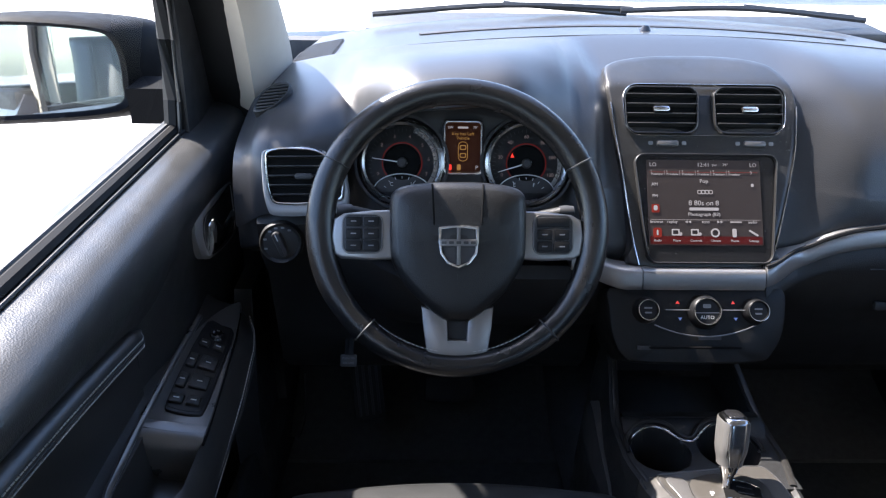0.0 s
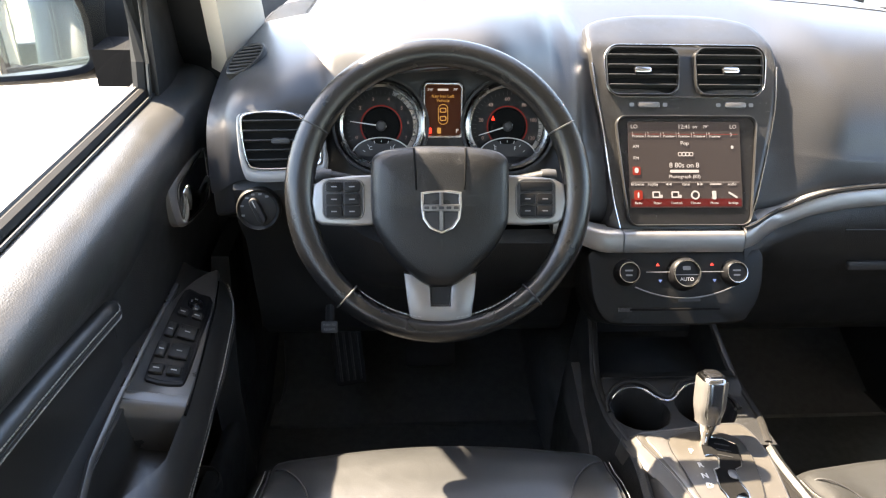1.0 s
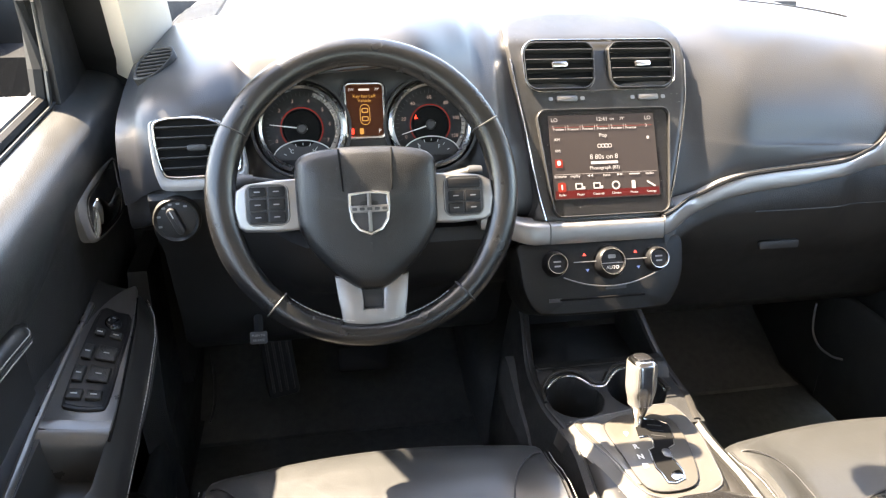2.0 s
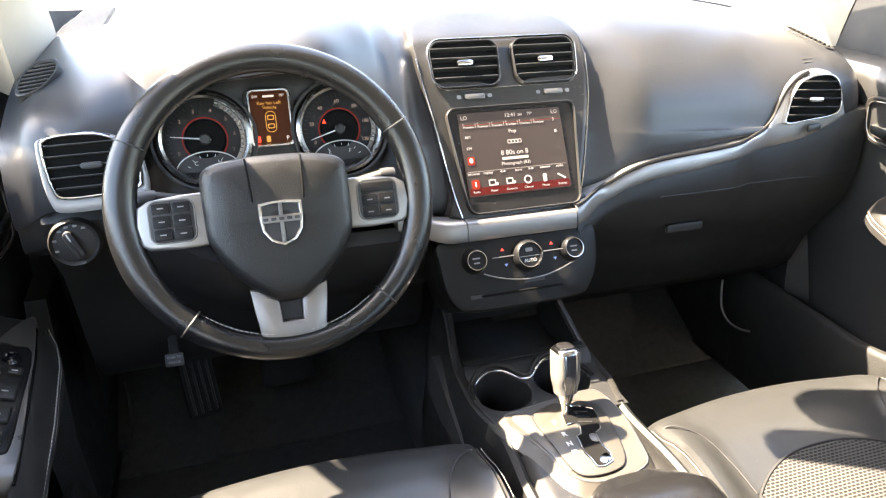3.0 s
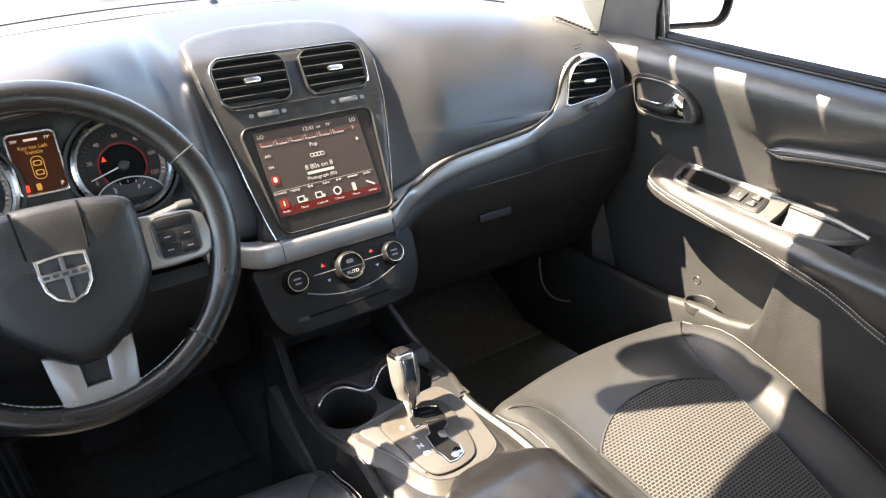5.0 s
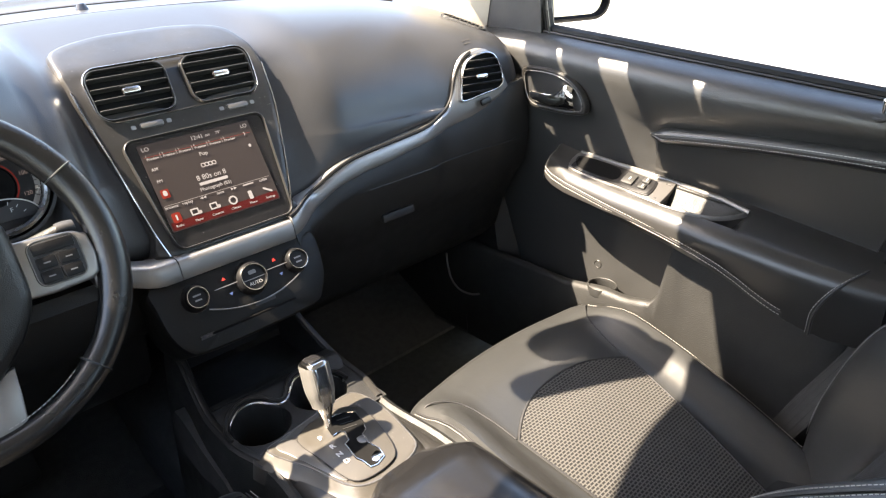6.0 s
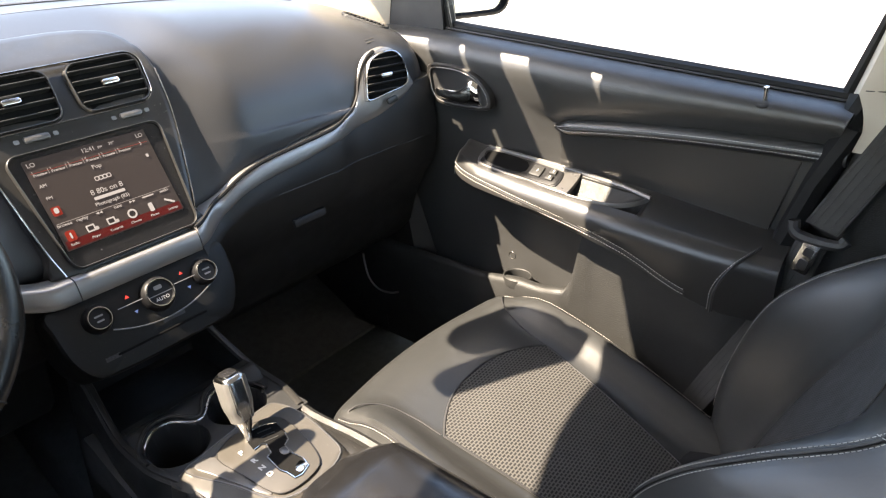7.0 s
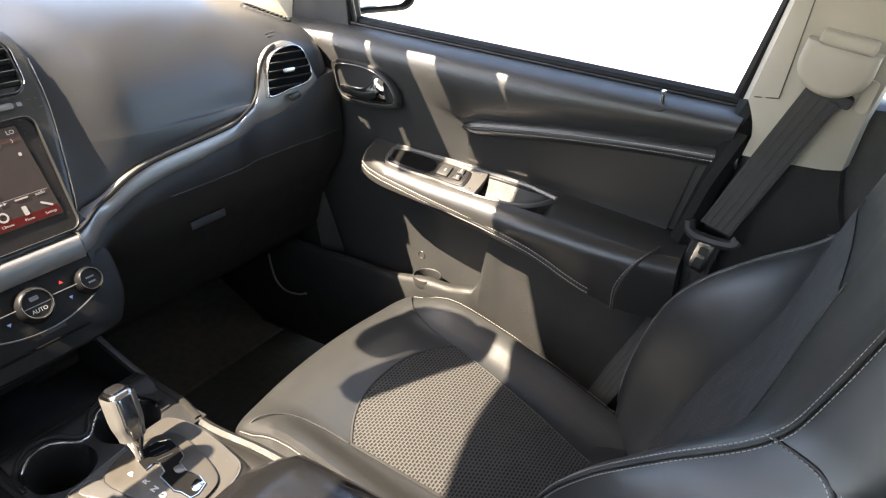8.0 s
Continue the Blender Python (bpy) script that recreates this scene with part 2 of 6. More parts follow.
def tube(points, r, closed=False, n=8, flat=1.0, up=(0, 0, 1)):
    """A round or flattened rod along points; r a number or one for each point."""
    P = [Vector(p) for p in points]
    k = len(P)
    rows = []
    for i, p in enumerate(P):
        a = P[(i - 1) % k] if closed or i else P[0]
        b = P[(i + 1) % k] if closed or i < k - 1 else P[-1]
        t = (b - a).normalized()
        s = t.cross(Vector(up))
        s = s.normalized() if s.length > 1e-5 else Vector((1, 0, 0))
        u = s.cross(t).normalized()
        rr = r[i] if isinstance(r, (list, tuple)) else r
        rows.append([p + s * (rr * math.cos(2 * math.pi * j / n)) + u * (rr * flat * math.sin(2 * math.pi * j / n)) for j in range(n)])
    if closed:
        rows.append(rows[0])
        bm = loft(rows, True, False)
        bmesh.ops.remove_doubles(bm, verts=bm.verts, dist=1e-6)
        return bm
    return loft(rows)


def lathe(profile, m, n=40):
    rows = [[(rad * math.cos(2 * math.pi * j / n), rad * math.sin(2 * math.pi * j / n), z) for j in range(n)] for rad, z in profile]
    bm = loft(rows, True, False)
    bm.verts.ensure_lookup_table()
    for k in (0, len(profile) - 1):
        if profile[k][0] < 0.001:
            bm.faces.new([bm.verts[k * n + j] for j in range(n)])
    bm.transform(m)
    return bm


def box(w, d, h, m, bevel=0.002, seg=2):
    bm = bmesh.new()
    bmesh.ops.create_cube(bm, size=1.0, matrix=Matrix.Diagonal((w, d, h, 1)))
    if bevel:
        bmesh.ops.bevel(bm, geom=bm.edges[:], offset=min(bevel, min(w, d, h) * 0.45), segments=seg, affect="EDGES", profile=0.5)
    bm.transform(m)
    return bm


def at(m, u, v, w=0.0, turn=0.0):
    return m @ Matrix.Translation((u, v, w)) @ Matrix.Rotation(radians(turn), 4, "Z")


def basis(origin, tilt, yaw=0.0):
    """Local x across, local y up the slope, local z out towards the cabin."""
    return Matrix.Translation(origin) @ Matrix.Rotation(radians(yaw), 4, "Z") @ Matrix.Rotation(radians(90 - tilt), 4, "X")


def lettering(body, size, m, mat, parent, name="lettering", align="CENTER", bold=0.0):
    cu = bpy.data.curves.new(name, "FONT")
    cu.body, cu.size, cu.align_x, cu.align_y, cu.extrude, cu.offset = body, size, align, "CENTER", 0.0002, bold
    cu.resolution_u = 3
    tmp = bpy.data.objects.new("tmp_text", cu)
    scene.collection.objects.link(tmp)
    me = bpy.data.meshes.new_from_object(tmp.evaluated_get(bpy.context.evaluated_depsgraph_get()))
    bpy.data.objects.remove(tmp)
    bpy.data.curves.remove(cu)
    me.transform(m)
    me.materials.clear()
    me.materials.append(mat)
    ob = new(name, me)
    ob.parent = parent
    return ob


def bar(w, h, m, mat, parent, name="printed_bar"):
    return part(name, slab(rrect(w, h, h * 0.2, 1), 0.0003, m), mat, parent)


def stitches(points, parent, step=0.006, length=0.0038, r=0.00045, name="stitching", mat=None):
    """A row of short thread stitches along a line, one mesh."""
    P = [Vector(p) for p in points]
    bm = bmesh.new()
    gone, nxt = 0.0, 0.0
    for a, b in zip(P, P[1:]):
        seg = (b - a).length
        if seg < 1e-7:
            continue
        t = (b - a) / seg
        s = t.orthogonal().normalized()
        u = t.cross(s)
        while nxt < gone + seg:
            c = a + t * (nxt - gone)
            ends = []
            for e in (-length / 2, length / 2):
                ends.append([bm.verts.new(c + t * e + s * (r * math.cos(q)) + u * (r * math.sin(q))) for q in (0, 1.57, 3.14, 4.71)])
            for i in range(4):
                bm.faces.new((ends[0][i], ends[0][(i + 1) % 4], ends[1][(i + 1) % 4], ends[1][i]))
            nxt += step
        gone += seg
    return part(name, bm, mat or THREAD, parent)


def ease(a, b, x):
    t = min(1.0, max(0.0, (x - a) / (b - a)))
    return t * t * (3 - 2 * t)


def span(a, b, n):
    return [a + (b - a) * i / (n - 1) for i in range(n)]

# ================= outside =================
part_ground = tagged(part("ground", box(240, 240, 0.2, pose(0, 0, -0.1), 0), CONCRETE), "pale sunlit concrete lot under the parked car", "ground", kind="structure")
lot_wall = tagged(part("backdrop", box(60, 0.4, 7, pose(0, 26, 3.5), 0), PALEWALL), "pale low building far in front of the car", "building", kind="structure")

# ================= car shell =================
FLOOR_Z = 0.42
floor = tagged(part("floor", box(1.64, 3.0, 0.05, pose(-0.06, -0.6, FLOOR_Z - 0.025), 0.01), CARPET), "black carpeted car floor in deep shade", "floor", kind="structure")
tunnel = part("floor_tunnel", box(0.26, 2.6, 0.22, pose(0, -0.6, FLOOR_Z + 0.10), 0.05, 3), CARPET, floor)


def firewall_rows():
    rows = []
    for x in span(-0.76, 0.76, 9):
        rows.append([(x, y, z) for y, z in ((0.62, 1.30), (0.60, 1.0), (0.56, 0.72), (0.42, 0.53), (0.22, 0.43), (0.22, 0.40), (0.70, 0.40), (0.70, 1.30))])
    return rows


firewall = tagged(part("wall_front", loft(firewall_rows()), CARPET), "black carpeted front bulkhead and toe board", "wall", kind="structure")
rear_wall = tagged(part("wall_rear", box(1.56, 0.06, 0.82, pose(0, -2.1, 0.81), 0.02), LEATHER), "dark rear end of the cabin", "wall", kind="structure")
tagged(part("window_rear", box(1.36, 0.006, 0.46, pose(0, -2.09, 1.45, 6), 0), TINTED), "lightly tinted rear window of the car", "window", kind="structure")
for side, tag in ((-1, "wall_left"), (1, "wall_right")):
    rear_side = tagged(part(tag, box(0.08, 1.25, 0.82, pose(side * (0.79 if side > 0 else 0.85), -1.52, 0.82), 0.02), PLASTIC), "dark rear door trim behind the front seats", "wall", kind="structure")


for side in (-1, 1):
    pane = tagged(part("window_rear_left" if side < 0 else "window_rear_right", loft([[(side * (0.775 - 0.10 * k) - (0.055 if side < 0 else 0), y, 1.225 + 0.46 * k) for y in span(-1.02, -2.08, 4)] for k in span(0, 1, 4)], False, False), TINTED), "lightly tinted glass behind the front seats", "window", kind="structure")


def roof_rows():
    rows = []
    def crown(x, t, lift):
        # unseen front edge, curved unevenly to let sun strips through
        y0 = -0.200 - (0.62 if x > 0 else 0.35) * min(abs(x), 0.5) ** 2
        y = y0 + (-2.12 - y0) * t
        c = 1.745 - 0.115 * max(0.0, (y + 0.75) / 0.68) ** 2 - 0.05 * max(0.0, (-1.2 - y) / 0.9) ** 2
        return (x, y, c + lift - 0.07 * (abs(x) / (0.66 if lift == 0 else 0.70)) ** 3)

    for t in span(0, 1, 16):
        ins = [crown(x, t, 0.0) for x in span(-0.72, 0.66, 23)]
        out = [crown(x, t, 0.05) for x in span(0.70, -0.77, 23)]
        rows.append(ins + out)
    return rows


ceiling = tagged(part("ceiling", loft(roof_rows()), CLOTH), "beige cloth headliner", "ceiling", kind="structure")

# windscreen, slightly bowed
def screen_rows(off):
    rows = []
    for k in span(0, 1.18, 11):
        y, z = 0.64 - 0.70 * k, 1.35 + 0.27 * k + 0.03 * math.sin(math.pi * min(1, k))
        rows.append([(x * (0.74 - 0.10 * k), y - 0.10 * x * x * (1 - 0.5 * k), z + off - 0.03 * x * x) for x in span(-1, 1, 13)])
    return rows


windscreen = part("windscreen", loft(screen_rows(0.0), False, False), GLASS)
windscreen.visible_shadow = False
# unseen strip added at the passenger edge to end the door's sun strips
def glass_point(x, y, off):
    k = (0.64 - y) / 0.70
    return Vector((x, y, 1.35 + 0.27 * k + 0.03 * math.sin(math.pi * min(1, k)) - 0.03 * (x / 0.68) ** 2 + off))


part("sun_stop_strip", loft([[glass_point(x, y, d) for x, d in ((x0, -0.008), (0.60, -0.008), (0.60, -0.006), (x0, -0.006))] for x0, y in ((0.525, 0.20), (0.505, 0.109), (0.490, 0.030), (0.470, -0.045), (0.443, -0.15), (0.420, -0.21), (0.400, -0.26), (0.392, -0.30))]), RUBBER, windscreen)
tagged(windscreen, "clear laminated windscreen", "windscreen", kind="structure")
for side in (-1, 1):
    edge = [((0.745, 0.10, 1.20), (0.690, 0.36, 1.20)), ((0.731, 0.085, 1.262), (0.676, 0.31, 1.290)), ((0.729, 0.05, 1.40), (0.672, 0.22, 1.400)), ((0.722, -0.02, 1.50), (0.668, 0.08, 1.505)), ((0.705, -0.16, 1.600), (0.650, -0.06, 1.620))]
    if side < 0:
        # narrower cover that stops at the dash end
        low = [(0.36, 0.022), (0.30, 0.014), (0.30, 0.0), (0.25, 0.0), (0.10, 0.0)]
        edge = [((rx + (fx - rx) * k, ry + (fy - ry) * k, rz + h), (fx, fy, fz + h)) for ((rx, ry, rz), (fx, fy, fz)), (k, h) in zip(edge, low)]
    rows = []
    for (rx, ry, rz), (fx, fy, fz) in edge:
        R, F = Vector((side * rx, ry, rz)), Vector((side * fx, fy, fz))
        out = Vector((side * 0.05, 0.03, 0.02))
        bulge = Vector((-side * 0.014, -0.008, -0.006))
        rows.append([R + out * 0.6, R, R.lerp(F, 0.2) + bulge * 0.8, R.lerp(F, 0.5) + bulge, R.lerp(F, 0.8) + bulge * 0.7, F, F + out * 0.8, R.lerp(F, 0.5) + out * 1.3])
    pil = tagged(part("pillar_trim", loft([list(map(Vector, r)) for r in zip(*[smooth_path(col, 5) for col in zip(*rows)])]), BEIGE), "beige plastic cover of the windscreen pillar", "pillar trim", "windscreen pillars", "structure")

    if side < 0:
        # filler added outside the pillar to block sun beside the enlarged door
        shell = []
        for (rx, ry, rz), (fx, fy, fz) in edge:
            shell.append([Vector((-rx - 0.012, ry + 0.02, rz)), Vector((-rx - 0.085, ry + 0.03, rz + 0.01)), Vector((-rx - 0.085, ry + 0.12, rz)), Vector((-fx - 0.04, fy + 0.05, fz))])
        shell.insert(0, [p + Vector((0, 0, -0.07)) for p in shell[0]])
        part("pillar_filler", loft([list(map(Vector, r)) for r in zip(*[smooth_path(col, 5) for col in zip(*shell)])]), RUBBER, pil, "black filler added beside the pillar to stop sun")

# unseen plates added on the glass to part the sun into strips
def on_glass(x, y):
    k = (0.64 - y) / 0.70
    return Vector((x, y, 1.35 + 0.27 * k + 0.03 * math.sin(math.pi * min(1, k)) - 0.03 * (x / 0.68) ** 2 - 0.012))


SUN_STOP = material("sun_stop_white", (0.7, 0.68, 0.64), 0.6, vary=0.05)
for x0, x1, y0, y1 in ((0.30, 0.56, 0.078, 0.006), (0.28, 0.56, -0.004, -0.080), (0.31, 0.54, -0.130, -0.240)):
    bm = bmesh.new()
    bm.faces.new([bm.verts.new(on_glass(x, y)) for x, y in ((x0, y0), (x1, y0), (x1, y1), (x0, y1))])
    bmesh.ops.solidify(bm, geom=bm.faces[:], thickness=0.001)
    tagged(part("sun_stop_plate", bm, SUN_STOP), "unseen plate added on the windscreen to shape the sun strips", "sticker", "windscreen stickers")

# outer body panels beside the footwell and behind the front doors
for side in (-1, 1):
    for y0, y1, z1 in ((0.12 if side > 0 else 0.30, 0.95, 1.285 if side > 0 else 1.23), (-0.875, -2.18, 1.215)):
        wide = side if side > 0 else -1.075
        rows = [[(wide * x, y, z) for x, z in ((0.775, 0.36), (0.775, z1 - 0.01), (0.80, z1), (0.835, z1 - 0.06), (0.868, z1 - 0.28), (0.872, 0.70), (0.85, 0.36))] for y in span(y0, y1, 5)]
        tagged(part("body_panel", loft(rows), PAINT), "dark glossy outer body panel of the car", "body panel", "body panels", "structure")

# unseen header rail, its edge curved to shape seat shadows; side roof rails
header = tagged(part("trim", loft([[(x, -0.155 - (0.62 if x > 0 else 0.35) * x * x + b, 1.660 - 0.04 * x * x + c) for b, c in ((0.0, 0.012), (-0.02, -0.012), (-0.06, -0.010), (-0.10, 0.008), (-0.10, 0.03), (-0.03, 0.035))] for x in span(-0.67, 0.60, 21)]), CLOTH), "beige windscreen header trim", "header trim", kind="structure")
for side in (-1, 1):
    rail = tagged(part("roof_rail_trim", tube([(0.67 if side > 0 else -0.73, y, z) for y, z in ((-0.10, 1.605), (-0.35, 1.675), (-0.7, 1.70), (-1.2, 1.70), (-2.1, 1.65))], 0.045, n=10), CLOTH), "beige roof rail trim above the door", "roof rail", "roof rails", "structure")

# cowl, bonnet and wipers outside the glass
bonnet_rows = [[(x, y, 1.30 + 0.02 * math.cos(x * 2) - 0.10 * ease(0.9, 1.9, y)) for x in span(-0.8, 0.8, 11)] + [(x, y, 0.7) for x in (0.8, -0.8)] for y in span(0.78, 1.9, 8)]
bonnet = tagged(part("car_bonnet", loft(bonnet_rows), material("white_car_paint", (0.62, 0.62, 0.60), 0.25, vary=0.04)), "pale painted bonnet beyond the windscreen", "bonnet")
cowl = tagged(part("cowl_panel", box(1.24, 0.17, 0.03, pose(0.05, 0.73, 1.325, 8), 0.008), DARK), "black plastic cowl under the wipers", "cowl")
for x0, x1 in ((-0.55, 0.05), (0.02, 0.60)):
    wiper = thing("wiper", "black wiper resting at the foot of the windscreen", "wiper", "wipers")
    part("blade", tube(smooth_path([(x0, 0.64, 1.372 - 0.05 * x0 * x0), ((x0 + x1) / 2, 0.645, 1.380), (x1, 0.65, 1.375 - 0.05 * x1 * x1)], 6), 0.007, n=6), DARK, wiper)
    part("arm", tube([((x0 + x1) / 2, 0.65, 1.384), (x1, 0.70, 1.36)], 0.006, n=6), DARK, wiper)

# ================= dashboard =================
def crest(x):
    return 1.352 - 0.10 * x * x - 0.20 * max(0.0, abs(x) - 0.44) ** 2


def band_top(x):
    if x < 0.10:
        return 1.060 + 0.02 * ease(-0.12, -0.22, x)
    return 1.060 + 0.046 * ease(0.09, 0.24, x) + 0.026 * ease(0.2, 0.46, x) + 0.014 * ease(0.44, 0.60, x)


def dash_section(x):
    zc = crest(x)
    h = ease(0.192, 0.158, abs(x + 0.376))
    hood = 0.022 * ease(0.28, 0.10, abs(x + 0.376))
    plain = [(0.64, zc + 0.008), (0.46, zc + 0.002), (0.29, zc - 0.002), (0.275, zc + 0.004), (0.16, zc - 0.008), (0.075, zc - 0.036), (0.018, zc - 0.082), (-0.018, zc - 0.130), (-0.036, zc - 0.180), (-0.042, 1.150), (-0.046, band_top(x) + 0.004), (-0.03, band_top(x) - 0.012)]
    arch = ease(0.19, 0.06, abs(x + 0.376))
    deep = [(0.64, zc + 0.008), (0.46, zc + 0.002), (0.29, zc - 0.002), (0.275, zc + 0.004), (0.15, zc + hood * 0.5), (0.05 + 0.01 * (1 - arch), zc + hood * 0.6 - 0.028 * (1 - arch)), (0.016 - 0.046 * arch, zc - 0.066 + 0.054 * arch + hood * 0.3), (-0.016 - 0.046 * arch, zc - 0.110 + 0.076 * arch), (-0.014 - 0.044 * arch, zc - 0.125 + 0.077 * arch), (0.010 + 0.018 * arch, 1.195 + 0.080 * arch), (-0.03, 1.10), (-0.05, 1.06)]
    end = ease(0.665, 0.712, abs(x))
    sh = ease(0.46, 0.62, abs(x))
    push = {5: (-0.042, 0.002), 6: (-0.044, 0.020), 7: (-0.032, 0.022), 8: (-0.018, 0.010)}
    plain = [(y + sh * push.get(i, (0, 0))[0], z + sh * push.get(i, (0, 0))[1]) for i, (y, z) in enumerate(plain)]
    g = ease(0.185, 0.150, abs(x - 0.008)) if x < 0.008 else ease(0.240, 0.146, abs(x - 0.008))
    plain = [(y if i < 5 else max(y, y + g * (0.6 * (z - 1.2) + 0.014 - y)), z) for i, (y, z) in enumerate(plain)]
    plain = [(y, z - g * {4: 0.020, 5: 0.016}.get(i, 0.0)) for i, (y, z) in enumerate(plain)]
    return [(x, (1 - h) * a[0] + h * b[0] + 0.03 * end * (1 if i > 4 else 0), (1 - h) * a[1] + h * b[1] - 0.02 * end) for i, (a, b) in enumerate(zip(plain, deep))]


dashboard = thing("dashboard", "dark grey soft-skinned dashboard with silver trim and round-cornered vents", "dashboard")
dash_rows = []
for x in span(-0.716, 0.700, 90):
    base = dash_section(x)
    fine = smooth_path(base, 5)
    dash_rows.append([tuple(p) for p in fine] + [(x, 0.30, 1.06), (x, 0.64, 1.06)])
part("upper_pad", loft(dash_rows), DASH, dashboard, "dark slate soft-touch skin, dusty and glossy in the sun", 50)

# added block that shuts out sun between the dash and the driver door
part("dash_gap_filler", loft([[(x, y, z) for y, z in ((0.60, 1.24), (0.34, 1.25), (0.24, 1.235), (0.20, 1.19), (0.19, 1.10), (0.19, 0.62), (0.60, 0.62))] for x in (-0.716, -0.86)]), KNEE, dashboard, "dark filler added in the gap beside the driver door")

# defroster slot along the back of the shelf, sensor, side grilles
for x0, x1, y, w in ((-0.44, 0.44, 0.47, 0.014),):
    pts = [(x, y - 0.12 * x * x, crest(x) + 0.0035) for x in span(x0, x1, 21)]
    part("defroster_slot", tube(pts, w, n=8, flat=0.12), DARK, dashboard, "long black defroster slot")
part("sun_sensor", lathe([(0.0005, 0.012), (0.006, 0.011), (0.009, 0.006), (0.012, 0.0)], pose(0.01, 0.40, crest(0) + 0.0), 16), GLOSS, dashboard)
part("shelf_seam", tube([(x, 0.283 - 0.10 * x * x, crest(x) + 0.003) for x in span(-0.46, 0.60, 40)], 0.0028, n=6), DARK, dashboard)


def dash_z(x, y):
    """Height of the dash skin at a place on its upper side."""
    pts = smooth_path(dash_section(x), 5)
    for a, b in zip(pts, pts[1:]):
        if b.y <= y <= a.y:
            return a.z + (b.z - a.z) * (a.y - y) / max(1e-6, a.y - b.y)
    return pts[-1].z


# ribbed speaker strip in the driver corner of the shelf
base = [[(x, y, dash_z(x, y) + d) for x, d in ((-0.70, 0.0012), (-0.67, 0.0012), (-0.64, 0.0012), (-0.60, 0.0012), (-0.60, -0.004), (-0.70, -0.004))] for y in span(0.285, 0.50, 9)]
part("speaker_grille", loft(base), DARK, dashboard, "ribbed corner speaker strip")
for i in range(16):
    y = 0.292 + 0.0135 * i
    part("grille_slat", tube([(x, y, dash_z(x, y) + 0.0025) for x in span(-0.699, -0.601, 6)], 0.0036, n=6), STACK, dashboard)
def side_defroster(m, out):
    """Small louvred demister outlet let into a corner of the dash."""
    cx, cy = (sum(p[i] for p in out) / len(out) for i in (0, 1))
    inn = [(cx + (x - cx) * 0.86, cy + (y - cy) * 0.86) for x, y in out]
    # flat black sheet in place of the outlet's shaded depth
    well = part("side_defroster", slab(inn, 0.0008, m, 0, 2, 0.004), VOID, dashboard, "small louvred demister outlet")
    part("outlet_ring", ring(out, inn, 0.0035, m, 0.022), PLASTIC, well)
    return well, inn


def cut(outline, y):
    """Where a level line crosses an outline."""
    xs = [ax + (bx - ax) * (y - ay) / (by - ay) for (ax, ay), (bx, by) in zip(outline, outline[1:] + outline[:1]) if (ay - y) * (by - y) < 0]
    return (min(xs), max(xs)) if len(xs) > 1 else None


sx0, sy0 = 0.640, 0.066
u = Vector((0.022, -0.040, 0))
u.z = dash_z(sx0 + u.x, sy0 + u.y) - dash_z(sx0, sy0)
u.normalize()
v = Vector((0.02, 0.012, 0))
v.z = dash_z(sx0 + v.x, sy0 + v.y) - dash_z(sx0, sy0)
n = u.cross(v).normalized()
n = n if n.z > 0 else -n
M_SR = Matrix.Translation((sx0, sy0, dash_z(sx0, sy0))) @ Matrix((u, n.cross(u).normalized(), n)).transposed().to_4x4()
n = Vector((-0.15, -0.50, 0.85)).normalized()
u = Vector((0.9886, -0.0762, 0.1296))
M_SL = Matrix.Translation(Vector((-0.664, 0.070, 1.2765)) + n * 0.004) @ Matrix((u, n.cross(u), n)).transposed().to_4x4()
oval = [(p.x, p.y) for p in smooth_path([(x, y, 0) for x, y in ((-0.026, -0.031), (-0.023, -0.002), (-0.010, 0.0185), (0.009, 0.028), (0.026, 0.025), (0.027, 0.006), (0.019, -0.011), (0.006, -0.028), (-0.010, -0.035))], 3, True)]
for m, shape, turn in ((M_SR, rrect(0.100, 0.036, 0.015), True), (M_SL, oval, False)):
    well, inn = side_defroster(m, shape)
    line = [(y, -x) for x, y in inn] if turn else inn
    lo, hi = min(p[1] for p in line), max(p[1] for p in line)
    for i in range(9 if turn else 7):
        y = lo + (hi - lo) * (i + 0.8) / (9.6 if turn else 7.6)
        ends = cut(line, y)
        if ends:
            mid, wide = (ends[0] + ends[1]) / 2, ends[1] - ends[0]
            turned = m @ Matrix.Rotation(radians(90), 4, "Z") if turn else m
            part("slat", box(wide, 0.0026, 0.003, turned @ pose(mid, y, 0.0015), 0.0005, 1), PLASTIC, well)


